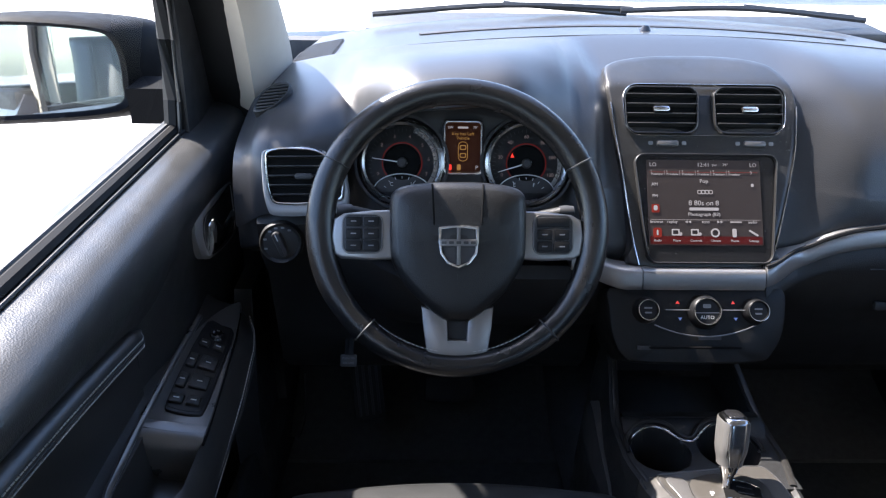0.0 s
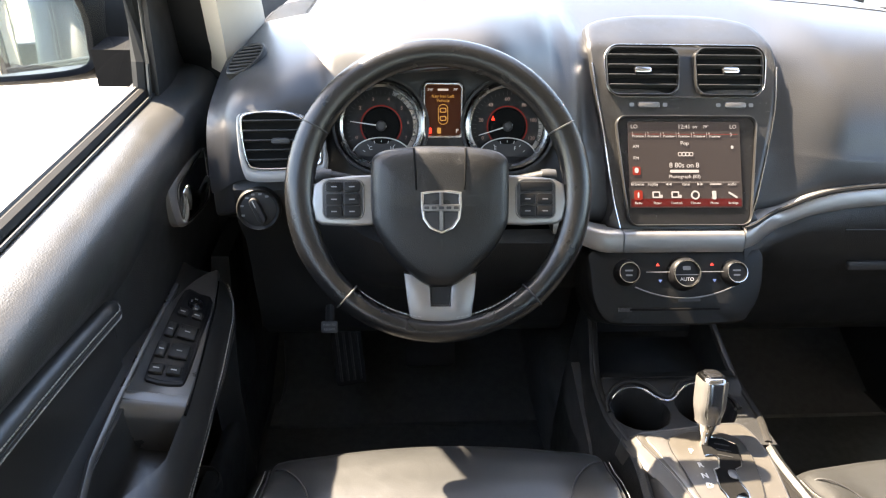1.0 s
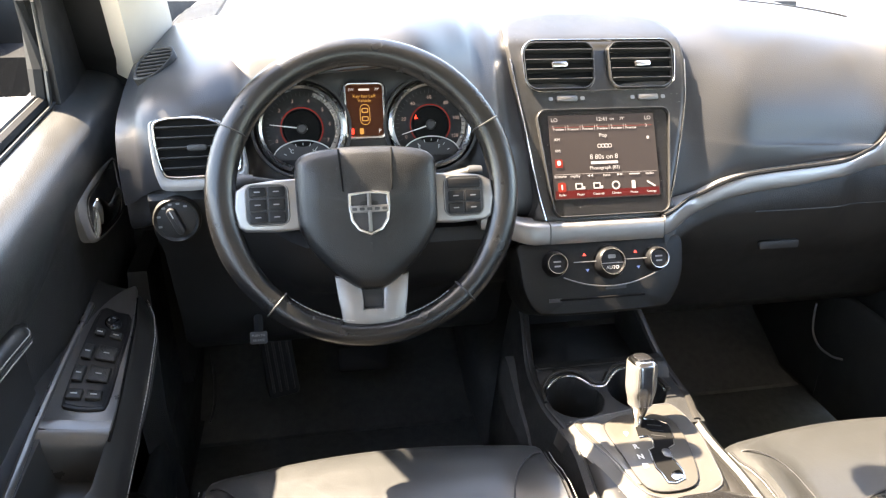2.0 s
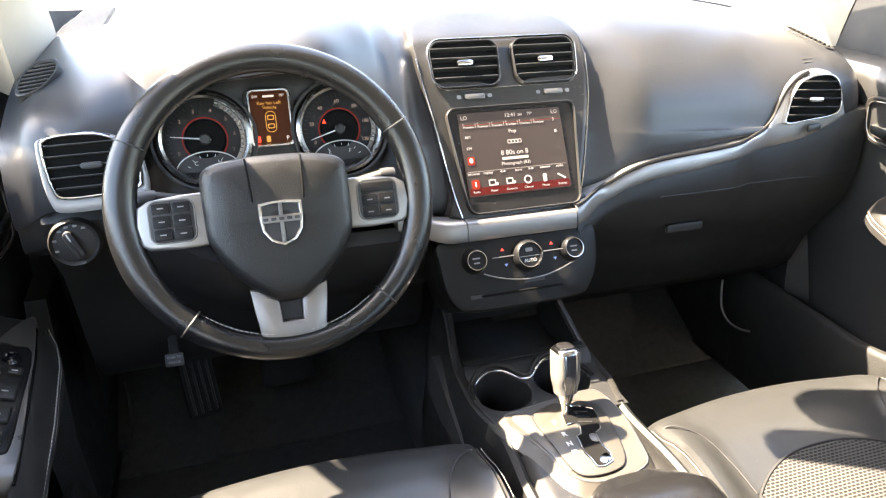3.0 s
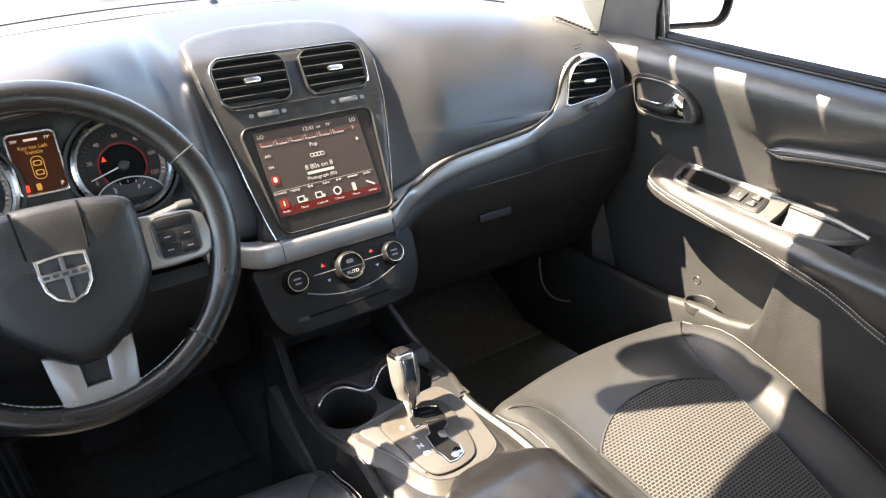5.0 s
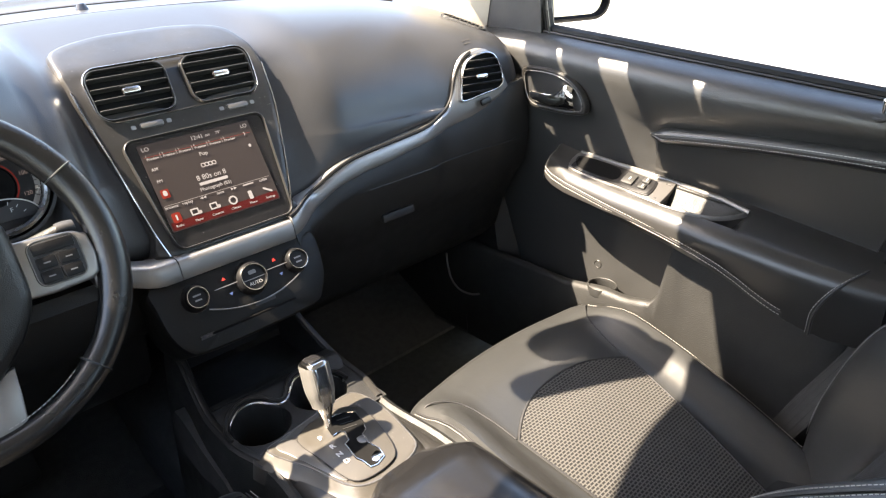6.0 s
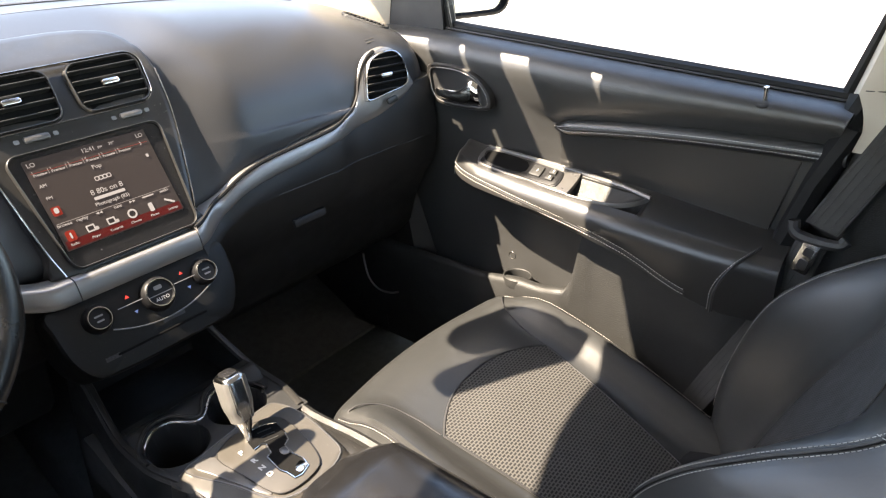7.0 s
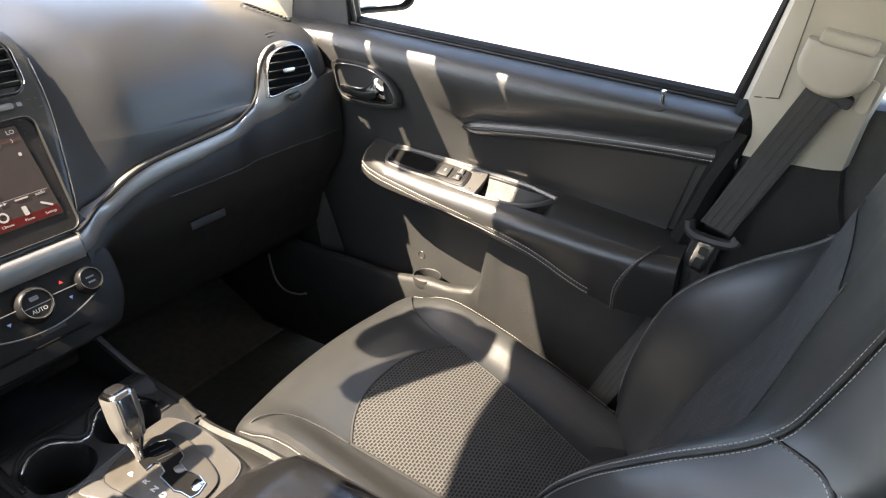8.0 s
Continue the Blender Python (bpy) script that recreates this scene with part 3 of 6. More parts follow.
def vent(parent, m, w, h, slats, knob_u, shape=None, ring_mat=None, ring_w=0.006, tab_mat=None):
    """A louvred air vent: black sheet painted as the shaded well, bright ring, slats and a thumb wheel tab."""
    outline = shape or rrect(w, h, 0.022, 6)
    sx, sy = (w - 2 * ring_w) / w, (h - 2 * ring_w) / h
    cx = sum(p[0] for p in outline) / len(outline)
    cy = sum(p[1] for p in outline) / len(outline)
    inner = [(cx + (x - cx) * sx, cy + (y - cy) * sy) for x, y in outline]
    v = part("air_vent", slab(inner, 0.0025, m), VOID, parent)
    part("vent_ring", ring(outline, inner, 0.009, m, 0.012), ring_mat or BRIGHT, v, "bright satin silver surround")
    top, bot = max(p[1] for p in inner), min(p[1] for p in inner)
    for i in range(slats):
        y = bot + (top - bot) * (i + 0.75) / (slats + 0.5)
        xs = []
        for (ax, ay), (bx, by) in zip(inner, inner[1:] + inner[:1]):
            if (ay - y) * (by - y) < 0:
                xs.append(ax + (bx - ax) * (y - ay) / (by - ay))
        x0, x1 = min(xs), max(xs)
        sl = box(x1 - x0 - 0.001, 0.0022, 0.010, at(m, (x0 + x1) / 2, y, 0.0055) @ Matrix.Rotation(radians(-20), 4, "X"), 0.0008, 1)
        part("slat", sl, PLASTIC, v)
    kb = slab(rrect(0.026, 0.0085, 0.004, 4), 0.006, at(m, knob_u, cy, 0.009), 0.002)
    part("vent_tab", kb, tab_mat or BRIGHT, v, "small thumb tab")
    return v


# driver and passenger outer vents with silver surrounds
def outer_outline(side):
    pts = [(-0.051, 0.022), (-0.042, 0.039), (0.012, 0.040), (0.042, 0.026), (0.058, 0.002), (0.060, -0.024), (0.048, -0.038), (-0.030, -0.042), (-0.047, -0.028)]
    pts = [(p[0], p[1]) for p in [Vector((a, b, 0)) for a, b in pts]]
    sm = [(p.x, p.y) for p in smooth_path([(a, b, 0) for a, b in pts], 4, True)]
    return sm


def passenger_outline():
    pts = [(-0.064, -0.035), (-0.066, -0.018), (-0.060, 0.012), (-0.046, 0.039), (-0.022, 0.051), (0.006, 0.053), (0.023, 0.041), (0.033, 0.012), (0.031, -0.011), (0.016, -0.021), (-0.022, -0.028)]
    return [(p.x, p.y) for p in smooth_path([(a, b, 0) for a, b in pts], 4, True)]


M_LV = basis((-0.602, -0.062, 1.192), 12, 3)
M_RV = basis((0.577, -0.059, 1.187), 12, -14)
for m, shape, tab in ((M_LV, outer_outline(-1), 0.004), (M_RV, passenger_outline(), -0.018)):
    grow = [(x * (1.10 if m is M_LV else 1.02), y * 1.02 - ((0.016 if m is M_LV else 0.009) if y < 0 else 0.002)) for x, y in shape]
    if m is M_LV:
        part("vent_surround", ring(grow, [(x * 0.99, y * 0.99) for x, y in shape], 0.006, m, 0.02), HANDLE, dashboard, "satin grey vent surround")
    vent(dashboard, m, 0.12, 0.08, 5, tab, shape, None, 0.0045, DARK if m is M_LV else BRIGHT)
part("demister_button", slab(rrect(0.030, 0.008, 0.003), 0.004, at(M_LV, 0.020, -0.058, 0.004), 0.001), DARK, dashboard)
part("vent_wheel", slab(rrect(0.024, 0.012, 0.004), 0.004, at(M_RV, -0.012, -0.040, 0.004, 14), 0.0015), STACK, dashboard)

nn = Vector((-0.168, -0.637, 0.752)).normalized()
uu = Vector((0.998, -0.05, 0.0)).cross(nn).cross(nn).normalized() * -1
M_NT = Matrix.Translation(Vector((0.573, -0.0105, 1.2548)) + nn * 0.0006) @ Matrix((uu, nn.cross(uu), nn)).transposed().to_4x4()
for u, v, w in ((-0.008, 0.0035, 0.007), (0.004, 0.0035, 0.011), (-0.003, -0.0035, 0.017)):
    bar(w, 0.0022, at(M_NT, u, v), PLATE, dashboard)

# silver band: sweeps from the stack up to the passenger vent and closes round it
BAND_TOP = ((0.089, 1.064), (0.126, 1.074), (0.160, 1.083), (0.192, 1.098), (0.229, 1.110), (0.269, 1.116), (0.325, 1.121), (0.383, 1.126), (0.439, 1.133), (0.478, 1.144), (0.498, 1.162), (0.509, 1.188), (0.525, 1.215), (0.548, 1.235), (0.583, 1.243), (0.604, 1.231), (0.617, 1.204), (0.624, 1.174))
BAND_LOW = ((0.089, 1.034), (0.101, 1.037), (0.132, 1.046), (0.159, 1.056), (0.191, 1.071), (0.223, 1.080), (0.267, 1.087), (0.324, 1.093), (0.383, 1.102), (0.456, 1.108), (0.522, 1.118), (0.564, 1.131), (0.601, 1.148), (0.624, 1.166))


def face_y(x, z):
    """The front of the dash: an upright band that turns into the canted vent at its outer end."""
    canted = -0.050 - 0.25 * (x - 0.577) + 0.2126 * (z - 1.187)
    upright = -0.063 - 0.032 * ease(0.16, 0.09, x) * ease(-0.20, -0.12, x) + 0.25 * (z - band_top(x))
    return upright + (canted - upright) * ease(0.40, 0.52, x)


def even(points, n):
    """n places at even steps along a smooth line."""
    P = smooth_path([(x, 0, z) for x, z in points], 8)
    run = [0.0]
    for a, b in zip(P, P[1:]):
        run.append(run[-1] + (b - a).length)
    out = []
    for d in span(0, run[-1], n):
        i = max(0, min(len(P) - 2, sum(1 for r in run if r <= d) - 1))
        out.append(P[i].lerp(P[i + 1], (d - run[i]) / max(1e-9, run[i + 1] - run[i])))
    return out


def band_low(x):
    P = BAND_LOW
    for (a, p), (b, q) in zip(P, P[1:]):
        if x <= b:
            return p + (q - p) * max(0.0, (x - a) / (b - a))
    return P[-1][1] + 0.15 * (x - P[-1][0])


def strip_rows(tops, lows):
    rows = []
    for t, b in zip(tops, lows):
        row = [(t.x, face_y(t.x, t.z) + 0.03, t.z)]
        for k in (0.0, 0.05, 0.14, 0.35, 0.65, 0.86, 0.95, 1.0):
            p = t.lerp(b, k)
            row.append((p.x, face_y(p.x, p.z) - 0.005 * math.sqrt(max(0.0, 1 - (2 * k - 1) ** 4)), p.z))
        row.append((b.x, face_y(b.x, b.z) + 0.03, b.z))
        rows.append(row)
    return rows


def level_rows(x0, x1, n):
    """The plain band between the driver side and the stack."""
    return strip_rows([Vector((x, 0, band_top(x))) for x in span(x0, x1, n)], [Vector((x, 0, band_top(x) - 0.030)) for x in span(x0, x1, n)])


part("silver_band", loft(strip_rows(even(BAND_TOP, 90), even(BAND_LOW, 90))), BAND, dashboard, "brushed silver trim band sweeping round the passenger vent", 50)
part("silver_band_end", loft(level_rows(-0.20, -0.0985, 10)), BAND, dashboard)
part("stack_silver_band", loft(level_rows(-0.097, 0.0875, 16)), BAND, dashboard, "silver band across the centre stack with printed button marks")
# black rod along the seam, in place of the shade under the pad
part("pad_seam", tube([(p.x, face_y(p.x, p.z) - 0.001, p.z + 0.0015) for p in even(BAND_TOP, 80)[:66]], 0.0034, n=6), RUBBER, dashboard, "black rod painted as the shadow gap under the soft pad")
for i, mat in enumerate((RED_LAMP, PRINT, PRINT_DIM, PRINT_DIM, PRINT_DIM, PRINT_DIM)):
    if i == 5:
        continue
    bar(0.007, 0.004, basis((-0.072 + 0.036 * i, -0.0965, 1.047), 20), mat if i else material("faint_red_print", (0.4, 0.08, 0.06), 0.5), dashboard)


# lower dash: passenger glovebox side and driver's knee panel
def lower_rows(x0, x1, n, glove):
    rows = []
    for x in span(x0, x1, n):
        if glove:
            zt = band_low(x) - 0.001
            y0 = face_y(min(x, 0.62), zt) + 0.002
            zb, yb = min(zt - 0.022, 1.053), min(y0, -0.056) - 0.009
            sec = [(0.10, zt), (y0, zt), (y0 - 0.004, zt - 0.008), (yb, zb + 0.004), (yb + 0.001, zb - 0.004), (-0.060, 0.995), (-0.030, 0.95), (0.002, 0.89), (0.025, 0.82), (0.070, 0.775), (0.30, 0.78), (0.30, 0.98)]
        else:
            zt, y0 = 1.13 - 0.09 * ease(-0.60, -0.45, x), -0.040
            sec = [(0.10, zt), (y0, zt), (y0 - 0.012, zt - 0.018), (y0 - 0.006, zt - 0.07), (y0 + 0.03, zt - 0.12), (y0 + 0.055, 0.90), (y0 + 0.075, 0.82), (y0 + 0.12, 0.775), (0.30, 0.78), (0.30, 0.98)]
        rows.append([(x, y, z) for y, z in sec])
    return rows


part("glovebox_door", loft(lower_rows(0.092, 0.690, 40, True)), KNEE, dashboard, "dark grained glovebox door in shade", 50)
part("glovebox_handle", box(0.076, 0.010, 0.016, pose(0.333, -0.058, 0.981, -10), 0.004), DARK, dashboard)
part("knee_panel", loft(lower_rows(-0.677, -0.135, 24, False)), KNEE, dashboard, "dark grained lower panel under the steering column")
part("lower_seam", tube([(x, min(face_y(min(x, 0.62), band_low(x)) + 0.002, -0.056) - 0.0094, 1.0535) for x in span(0.26, 0.67, 24)], 0.0012, n=6), DARK, dashboard)

# headlamp switch left of the column
M_LS = basis((-0.6394, -0.066, 1.088), 10, 4) @ Matrix.Scale(0.86, 4)
ls = part("light_switch", lathe([(0.0005, 0.006), (0.024, 0.006), (0.030, 0.004), (0.034, 0.008), (0.037, 0.004), (0.038, -0.01)], M_LS, 40), PLASTIC, dashboard, "round black headlamp switch")
part("switch_ring", lathe([(0.0335, 0.0085), (0.0345, 0.0095), (0.0355, 0.0085), (0.0355, 0.006), (0.0335, 0.006)], M_LS, 40), STACK, ls)
part("switch_knob", slab(rrect(0.014, 0.046, 0.007), 0.016, at(M_LS, 0, 0, 0.004, 22), 0.003), DARK, ls)
part("switch_pointer", slab(rrect(0.0018, 0.012, 0.0008), 0.0006, at(M_LS, 0, 0, 0.0201, 22) @ Matrix.Translation((0, 0.013, 0))), PRINT, ls)
for a in (200, 165, 130, 105, 80, 55):
    bar(0.006, 0.0035, at(M_LS, 0.0275 * math.cos(radians(a)), 0.0275 * math.sin(radians(a)), 0.0062), PRINT_DIM, ls)

# ================= instrument cluster =================
M_CL = basis((0, 0.0, 1.194), 20)
RINGLIT = glow("dial_red", (1.0, 0.09, 0.07), 0.009)
cluster = thing("instrument_cluster", "instrument cluster with two red-lit dials and an amber message display", "gauges")
part("cluster_back", slab(rrect(0.40, 0.17, 0.05, 8, -0.365, 0.005), 0.004, at(M_CL, 0, 0, -0.012)), DARK, cluster)


def dial(cx, cy, numbers, a0, a1, needle, name, label):
    m = at(M_CL, cx, cy)
    d = part(name, lathe([(0.0005, 0.0), (0.058, 0.0), (0.060, -0.006)], m, 48), FACE, cluster, label)
    part("dial_ring", lathe([(0.0560, 0.001), (0.0565, 0.014), (0.0600, 0.017), (0.0640, 0.014), (0.0660, -0.006)], m, 56), DIALRING, d)
    part("dial_cup", lathe([(0.0665, 0.0), (0.068, 0.014), (0.072, 0.014), (0.074, -0.010)], m, 48), DARK, d)
    # outer scale, painted silver only where it catches light, and red inner ring
    def arc(r0, r1, s0, s1, z, n=36):
        bm = bmesh.new()
        rows = [[bm.verts.new((r * math.cos(radians(a)), r * math.sin(radians(a)), z)) for r in (r0, r1)] for a in span(s0, s1, n)]
        for a, b in zip(rows, rows[1:]):
            bm.faces.new((a[0], a[1], b[1], b[0]))
        bm.transform(m)
        return bm
    part("scale_shaded_arc", arc(0.0485, 0.0550, 215, 70, 0.0006), FACE, d)
    part("scale_lit_arc", arc(0.0485, 0.0550, 70, -38, 0.0006), DIALRING, d)
    part("red_ring", arc(0.0296, 0.0312, 228, -48, 0.0008), RINGLIT, d)
    part("hub_disc", lathe([(0.0005, 0.004), (0.026, 0.0035), (0.0285, 0.0005)], m, 36), VOID, d)
    for i, t in enumerate(numbers):
        a = radians(a0 + (a1 - a0) * i / (len(numbers) - 1))
        lettering(t, 0.0074, m @ Matrix.Translation((0.0410 * math.cos(a), 0.0410 * math.sin(a), 0.0008)), DIAL_TEXT, d)
    for i in range(33):
        a = a0 + (a1 - a0) * i / 32
        part("tick", box(0.004 if i % 4 else 0.0065, 0.0009, 0.0004, m @ Matrix.Rotation(radians(a), 4, "Z") @ Matrix.Translation((0.0500, 0, 0.0010)), 0), DARK, d)
    part("needle", slab([(-0.008, -0.0012), (-0.008, 0.0012), (0.046, 0.0005), (0.046, -0.0005)], 0.001, m @ Matrix.Rotation(radians(needle), 4, "Z") @ Matrix.Translation((0, 0, 0.006))), PRINT, d, "slim pale needle")
    part("needle_cap", lathe([(0.0005, 0.010), (0.006, 0.0095), (0.008, 0.006)], m, 20), DARK, d)
    # small gauge window at the foot of the dial
    low = part("sub_gauge", slab([(0.044 * math.cos(radians(a)), -0.045 + 0.028 * math.sin(radians(a))) for a in span(0, 180, 20)], 0.002, at(m, 0, 0, 0.001)), DARK, d)
    part("sub_gauge_rim", tube([m @ Vector((0.044 * math.cos(radians(a)), -0.045 + 0.028 * math.sin(radians(a)), 0.0035)) for a in span(5, 175, 24)], 0.0009, n=6), PRINT, low)
    for i, a in enumerate(span(30, 150, 7)):
        part("tick", box(0.004, 0.0008, 0.0004, m @ Matrix.Translation((0, -0.052, 0.0034)) @ Matrix.Rotation(radians(a), 4, "Z") @ Matrix.Translation((0.030, 0, 0)), 0), PRINT, low)
    return d


tach = dial(-0.4595, 0.0, list("01234567"), 205, -25, 172, "tachometer", "tachometer dial with a red inner ring")
for t, u in (("C", -0.016), ("H", 0.016)):
    lettering(t, 0.008, at(M_CL, -0.4595 + u, -0.033, 0.0035), PRINT, tach)
speedo = dial(-0.2690, 0.0, ["0", "20", "40", "60", "80", "100", "120"], 205, -25, 197, "speedometer", "speedometer dial with a red inner ring")
for t, u in (("E", -0.018), ("F", 0.012)):
    lettering(t, 0.008, at(M_CL, -0.2690 + u, -0.033, 0.0035), PRINT, speedo)
part("warning_lamp", slab([(-0.003, -0.003), (0.003, -0.003), (0, 0.004)], 0.0004, at(M_CL, -0.291, 0.012, 0.0045)), RED_LAMP, speedo)

mid = part("display_surround", slab(rrect(0.066, 0.104, 0.010, 5, taper=-0.10), 0.010, at(M_CL, -0.367, 0.012), 0.002), STACK, cluster)
part("display_rim", ring(rrect(0.060, 0.084, 0.008), rrect(0.052, 0.074, 0.005), 0.004, at(M_CL, -0.367, 0.023, 0.010)), BRIGHT, mid)
disp = part("message_display", slab(rrect(0.052, 0.073, 0.004), 0.002, at(M_CL, -0.367, 0.023, 0.009)), AMBER, cluster, "lit amber message display")
MD = at(M_CL, -0.367, 0.023, 0.0116)
for t, u, v in (("SW", -0.019, 0.030), ("79\u00b0", 0.019, 0.030)):
    lettering(t, 0.0055, at(MD, u, v), LCD_TEXT, disp)
bar(0.016, 0.003, at(MD, 0, 0.030), LCD_DIM, disp)
lettering("Key has Left", 0.0068, at(MD, 0, 0.0205), AMBER_TEXT, disp)
lettering("Vehicle", 0.0068, at(MD, 0, 0.0140), AMBER_TEXT, disp)
part("car_icon", ring(rrect(0.015, 0.030, 0.007), rrect(0.013, 0.028, 0.006), 0.0004, at(MD, 0, -0.006)), AMBER_TEXT, disp)
for v in (-0.012, 0.0):
    part("icon_bar", ring(rrect(0.010, 0.007, 0.002, 3), rrect(0.007, 0.0045, 0.0015, 3), 0.0004, at(MD, 0, v)), AMBER_TEXT, disp)
for u, mat in ((-0.020, RED_LAMP), (-0.006, AMBER_TEXT)):
    part("icon_lamp", slab(rrect(0.006, 0.009, 0.0015, 2), 0.0003, at(MD, u, -0.030)), mat, disp)
lettering("P", 0.0085, at(MD, 0.021, -0.0305), LCD_TEXT, disp)

# ================= steering wheel =================
WC = (-0.381, -0.202, 1.168)
M_SW = basis(WC, 25)
wheel = thing("steering_wheel", "black leather steering wheel with silver spokes, wheels straight", "steering wheel")


def rim_bm():
    rows = []
    for i in range(96):
        a = 2 * math.pi * i / 96
        grip = 0.0020 * (ease(0.9, 0.6, abs(math.sin(a) - 0.25)))
        rr = 0.0165 + grip - 0.0015 * ease(-0.75, -0.95, math.sin(a))
        R = 0.1755
        row = []
        for j in range(18):
            b = 2 * math.pi * j / 18
            rad = R + rr * math.cos(b)
            row.append((rad * math.cos(a), rad * math.sin(a) * 1.0, 0.0155 * math.sin(b)))
        rows.append(row)
    rows.append(rows[0])
    bm = loft(rows, True, False)
    bmesh.ops.remove_doubles(bm, verts=bm.verts, dist=1e-6)
    bm.transform(M_SW)
    return bm


rim = part("rim", rim_bm(), RIMSKIN, wheel, "worn black leather rim")
for a in (28, 152, 228, 312):
    ar = radians(a)
    pts = [M_SW @ Vector(((0.1755 + 0.0178 * math.cos(b)) * math.cos(ar), (0.1755 + 0.0178 * math.cos(b)) * math.sin(ar), 0.0165 * math.sin(b))) for b in span(0, 2 * math.pi, 19)[:-1]]
    part("rim_seam", tube(pts, 0.0011, True, 6), DARK, rim)
for a0, a1 in ((232, 262), (278, 308)):
    stitches([M_SW @ Vector((0.1585 * math.cos(radians(a)), 0.1585 * math.sin(radians(a)), 0.006)) for a in span(a0, a1, 16)], rim, 0.006, 0.004, 0.0005)


def hub_outline():
    half = [(0.0, 0.058), (0.030, 0.0575), (0.066, 0.053), (0.082, 0.045), (0.0865, 0.030), (0.0865, -0.020), (0.083, -0.044), (0.066, -0.074), (0.040, -0.100), (0.018, -0.116), (0.0, -0.119)]
    pts = half + [(-x, y) for x, y in half[-2:0:-1]]
    return [(p.x, p.y) for p in smooth_path([(x, y, 0) for x, y in pts], 4, True)]


def hub_bm():
    out = hub_outline()
    rows = []
    for s, z in ((1.0, -0.030), (1.0, 0.006), (0.985, 0.014), (0.95, 0.020), (0.85, 0.0245), (0.65, 0.0262), (0.4, 0.0268), (0.15, 0.027), (0.01, 0.027)):
        rows.append([(x * s, -0.02 + (y + 0.02) * s, z + 0.004 * (1 - s) * (1 if y > 0 else 0)) for x, y in out])
    bm = loft(rows)
    bm.transform(M_SW)
    return bm


hub = part("airbag_cover", hub_bm(), PAD, wheel, "grained black airbag cover with two creases")
part("lower_ridge", tube([M_SW @ Vector((0, y, z)) for y, z in ((-0.060, 0.0262), (-0.085, 0.0245), (-0.104, 0.0205), (-0.114, 0.014))], 0.0014, n=6), PAD, hub)
def cover_z(u, v):
    """Height of the airbag cover at a place on it."""
    k = max(abs(u) / 0.0865, (v + 0.02) / 0.078)
    levels = ((0.01, 0.027), (0.15, 0.027), (0.4, 0.0268), (0.65, 0.0262), (0.85, 0.0245), (0.95, 0.020), (0.985, 0.014), (1.0, 0.006))
    for (a, p), (b, q) in zip(levels, levels[1:]):
        if k <= b:
            return p + (q - p) * (k - a) / (b - a) + (0.004 * (1 - k) if v > 0 else 0)
    return 0.006


for u in (-0.033, 0.031):
    pts = [M_SW @ Vector((u * (1 - 0.10 * k), 0.0535 - 0.062 * k, cover_z(u, 0.0535 - 0.062 * k) + 0.0002)) for k in span(0, 1, 16)]
    # black line painted for the shade in the crease
    part("cover_crease", tube(pts, 0.0012, n=6), VOID, hub)
# emblem: chrome shield with a cross on black mesh
shield = [(-0.0255, 0.0), (-0.0258, -0.018), (-0.0235, -0.034), (-0.015, -0.046), (0.0, -0.053), (0.015, -0.046), (0.0235, -0.034), (0.0258, -0.018), (0.0255, 0.0), (0.012, 0.0015), (0.0, 0.002), (-0.012, 0.0015)]
M_EM = at(M_SW, 0.0, 0.0, 0.0285)
emblem = part("emblem", slab([(x, y) for x, y in shield], 0.002, M_EM), DARK, hub, "chrome shield badge with a plain cross")
part("emblem_rim", ring(shield, [(x * 0.80, -0.025 + (y + 0.025) * 0.82) for x, y in shield], 0.005, M_EM), BRIGHT, emblem)
part("emblem_upright", box(0.0045, 0.047, 0.004, at(M_EM, 0, -0.024, 0.003), 0.001), SILVER, emblem)
part("emblem_crossbar", box(0.046, 0.0085, 0.004, at(M_EM, 0, -0.020, 0.0032), 0.001), SILVER, emblem)
for i in range(5):
    bar(0.006, 0.0035, at(M_EM, -0.018 + 0.009 * i, -0.020, 0.0053), DARK, emblem)

for s in (-1, 1):
    side_pts = [(0.078, 0.022), (0.110, 0.021), (0.145, 0.017), (0.157, 0.010), (0.160, -0.012), (0.156, -0.034), (0.148, -0.040), (0.110, -0.042), (0.078, -0.040)]
    sp = part("spoke", slab([(s * x, y) for x, y in side_pts], 0.013, at(M_SW, 0, 0, -0.004), 0.004, 3, 0.012), BAND, wheel, "satin silver spoke")
    pod = part("button_pod", slab(rrect(0.050, 0.049, 0.010, 5, s * 0.1205, -0.0085), 0.003, at(M_SW, 0, 0, 0.0085), 0.001), DARK, sp)
    part("pod_rim", ring(rrect(0.052, 0.051, 0.011, 5, s * 0.1205, -0.0085), rrect(0.048, 0.047, 0.009, 5, s * 0.1205, -0.0085), 0.0022, at(M_SW, 0, 0, 0.0095)), SILVER, pod)
    keys = [(-0.011, 0.0155, 0.020, 0.012), (0.011, 0.0155, 0.020, 0.012), (-0.011, 0.0, 0.020, 0.0135), (0.011, 0.0, 0.020, 0.0135), (-0.011, -0.015, 0.020, 0.0135), (0.011, -0.015, 0.020, 0.0135)]
    if s > 0:
        keys = [(0, 0.0155, 0.042, 0.012)] + keys[2:]
    for u, v, w, h in keys:
        kk = part("button", slab(rrect(w, h, 0.002, 2, s * 0.1205 + u, -0.0085 + v), 0.003, at(M_SW, 0, 0, 0.0110), 0.0009), SWITCHFACE, pod)
        if not (s > 0 and v > 0.01):
            bar(0.007, 0.0015, at(M_SW, s * 0.1205 + u, -0.0085 + v, 0.0142), PRINT_DIM, kk)
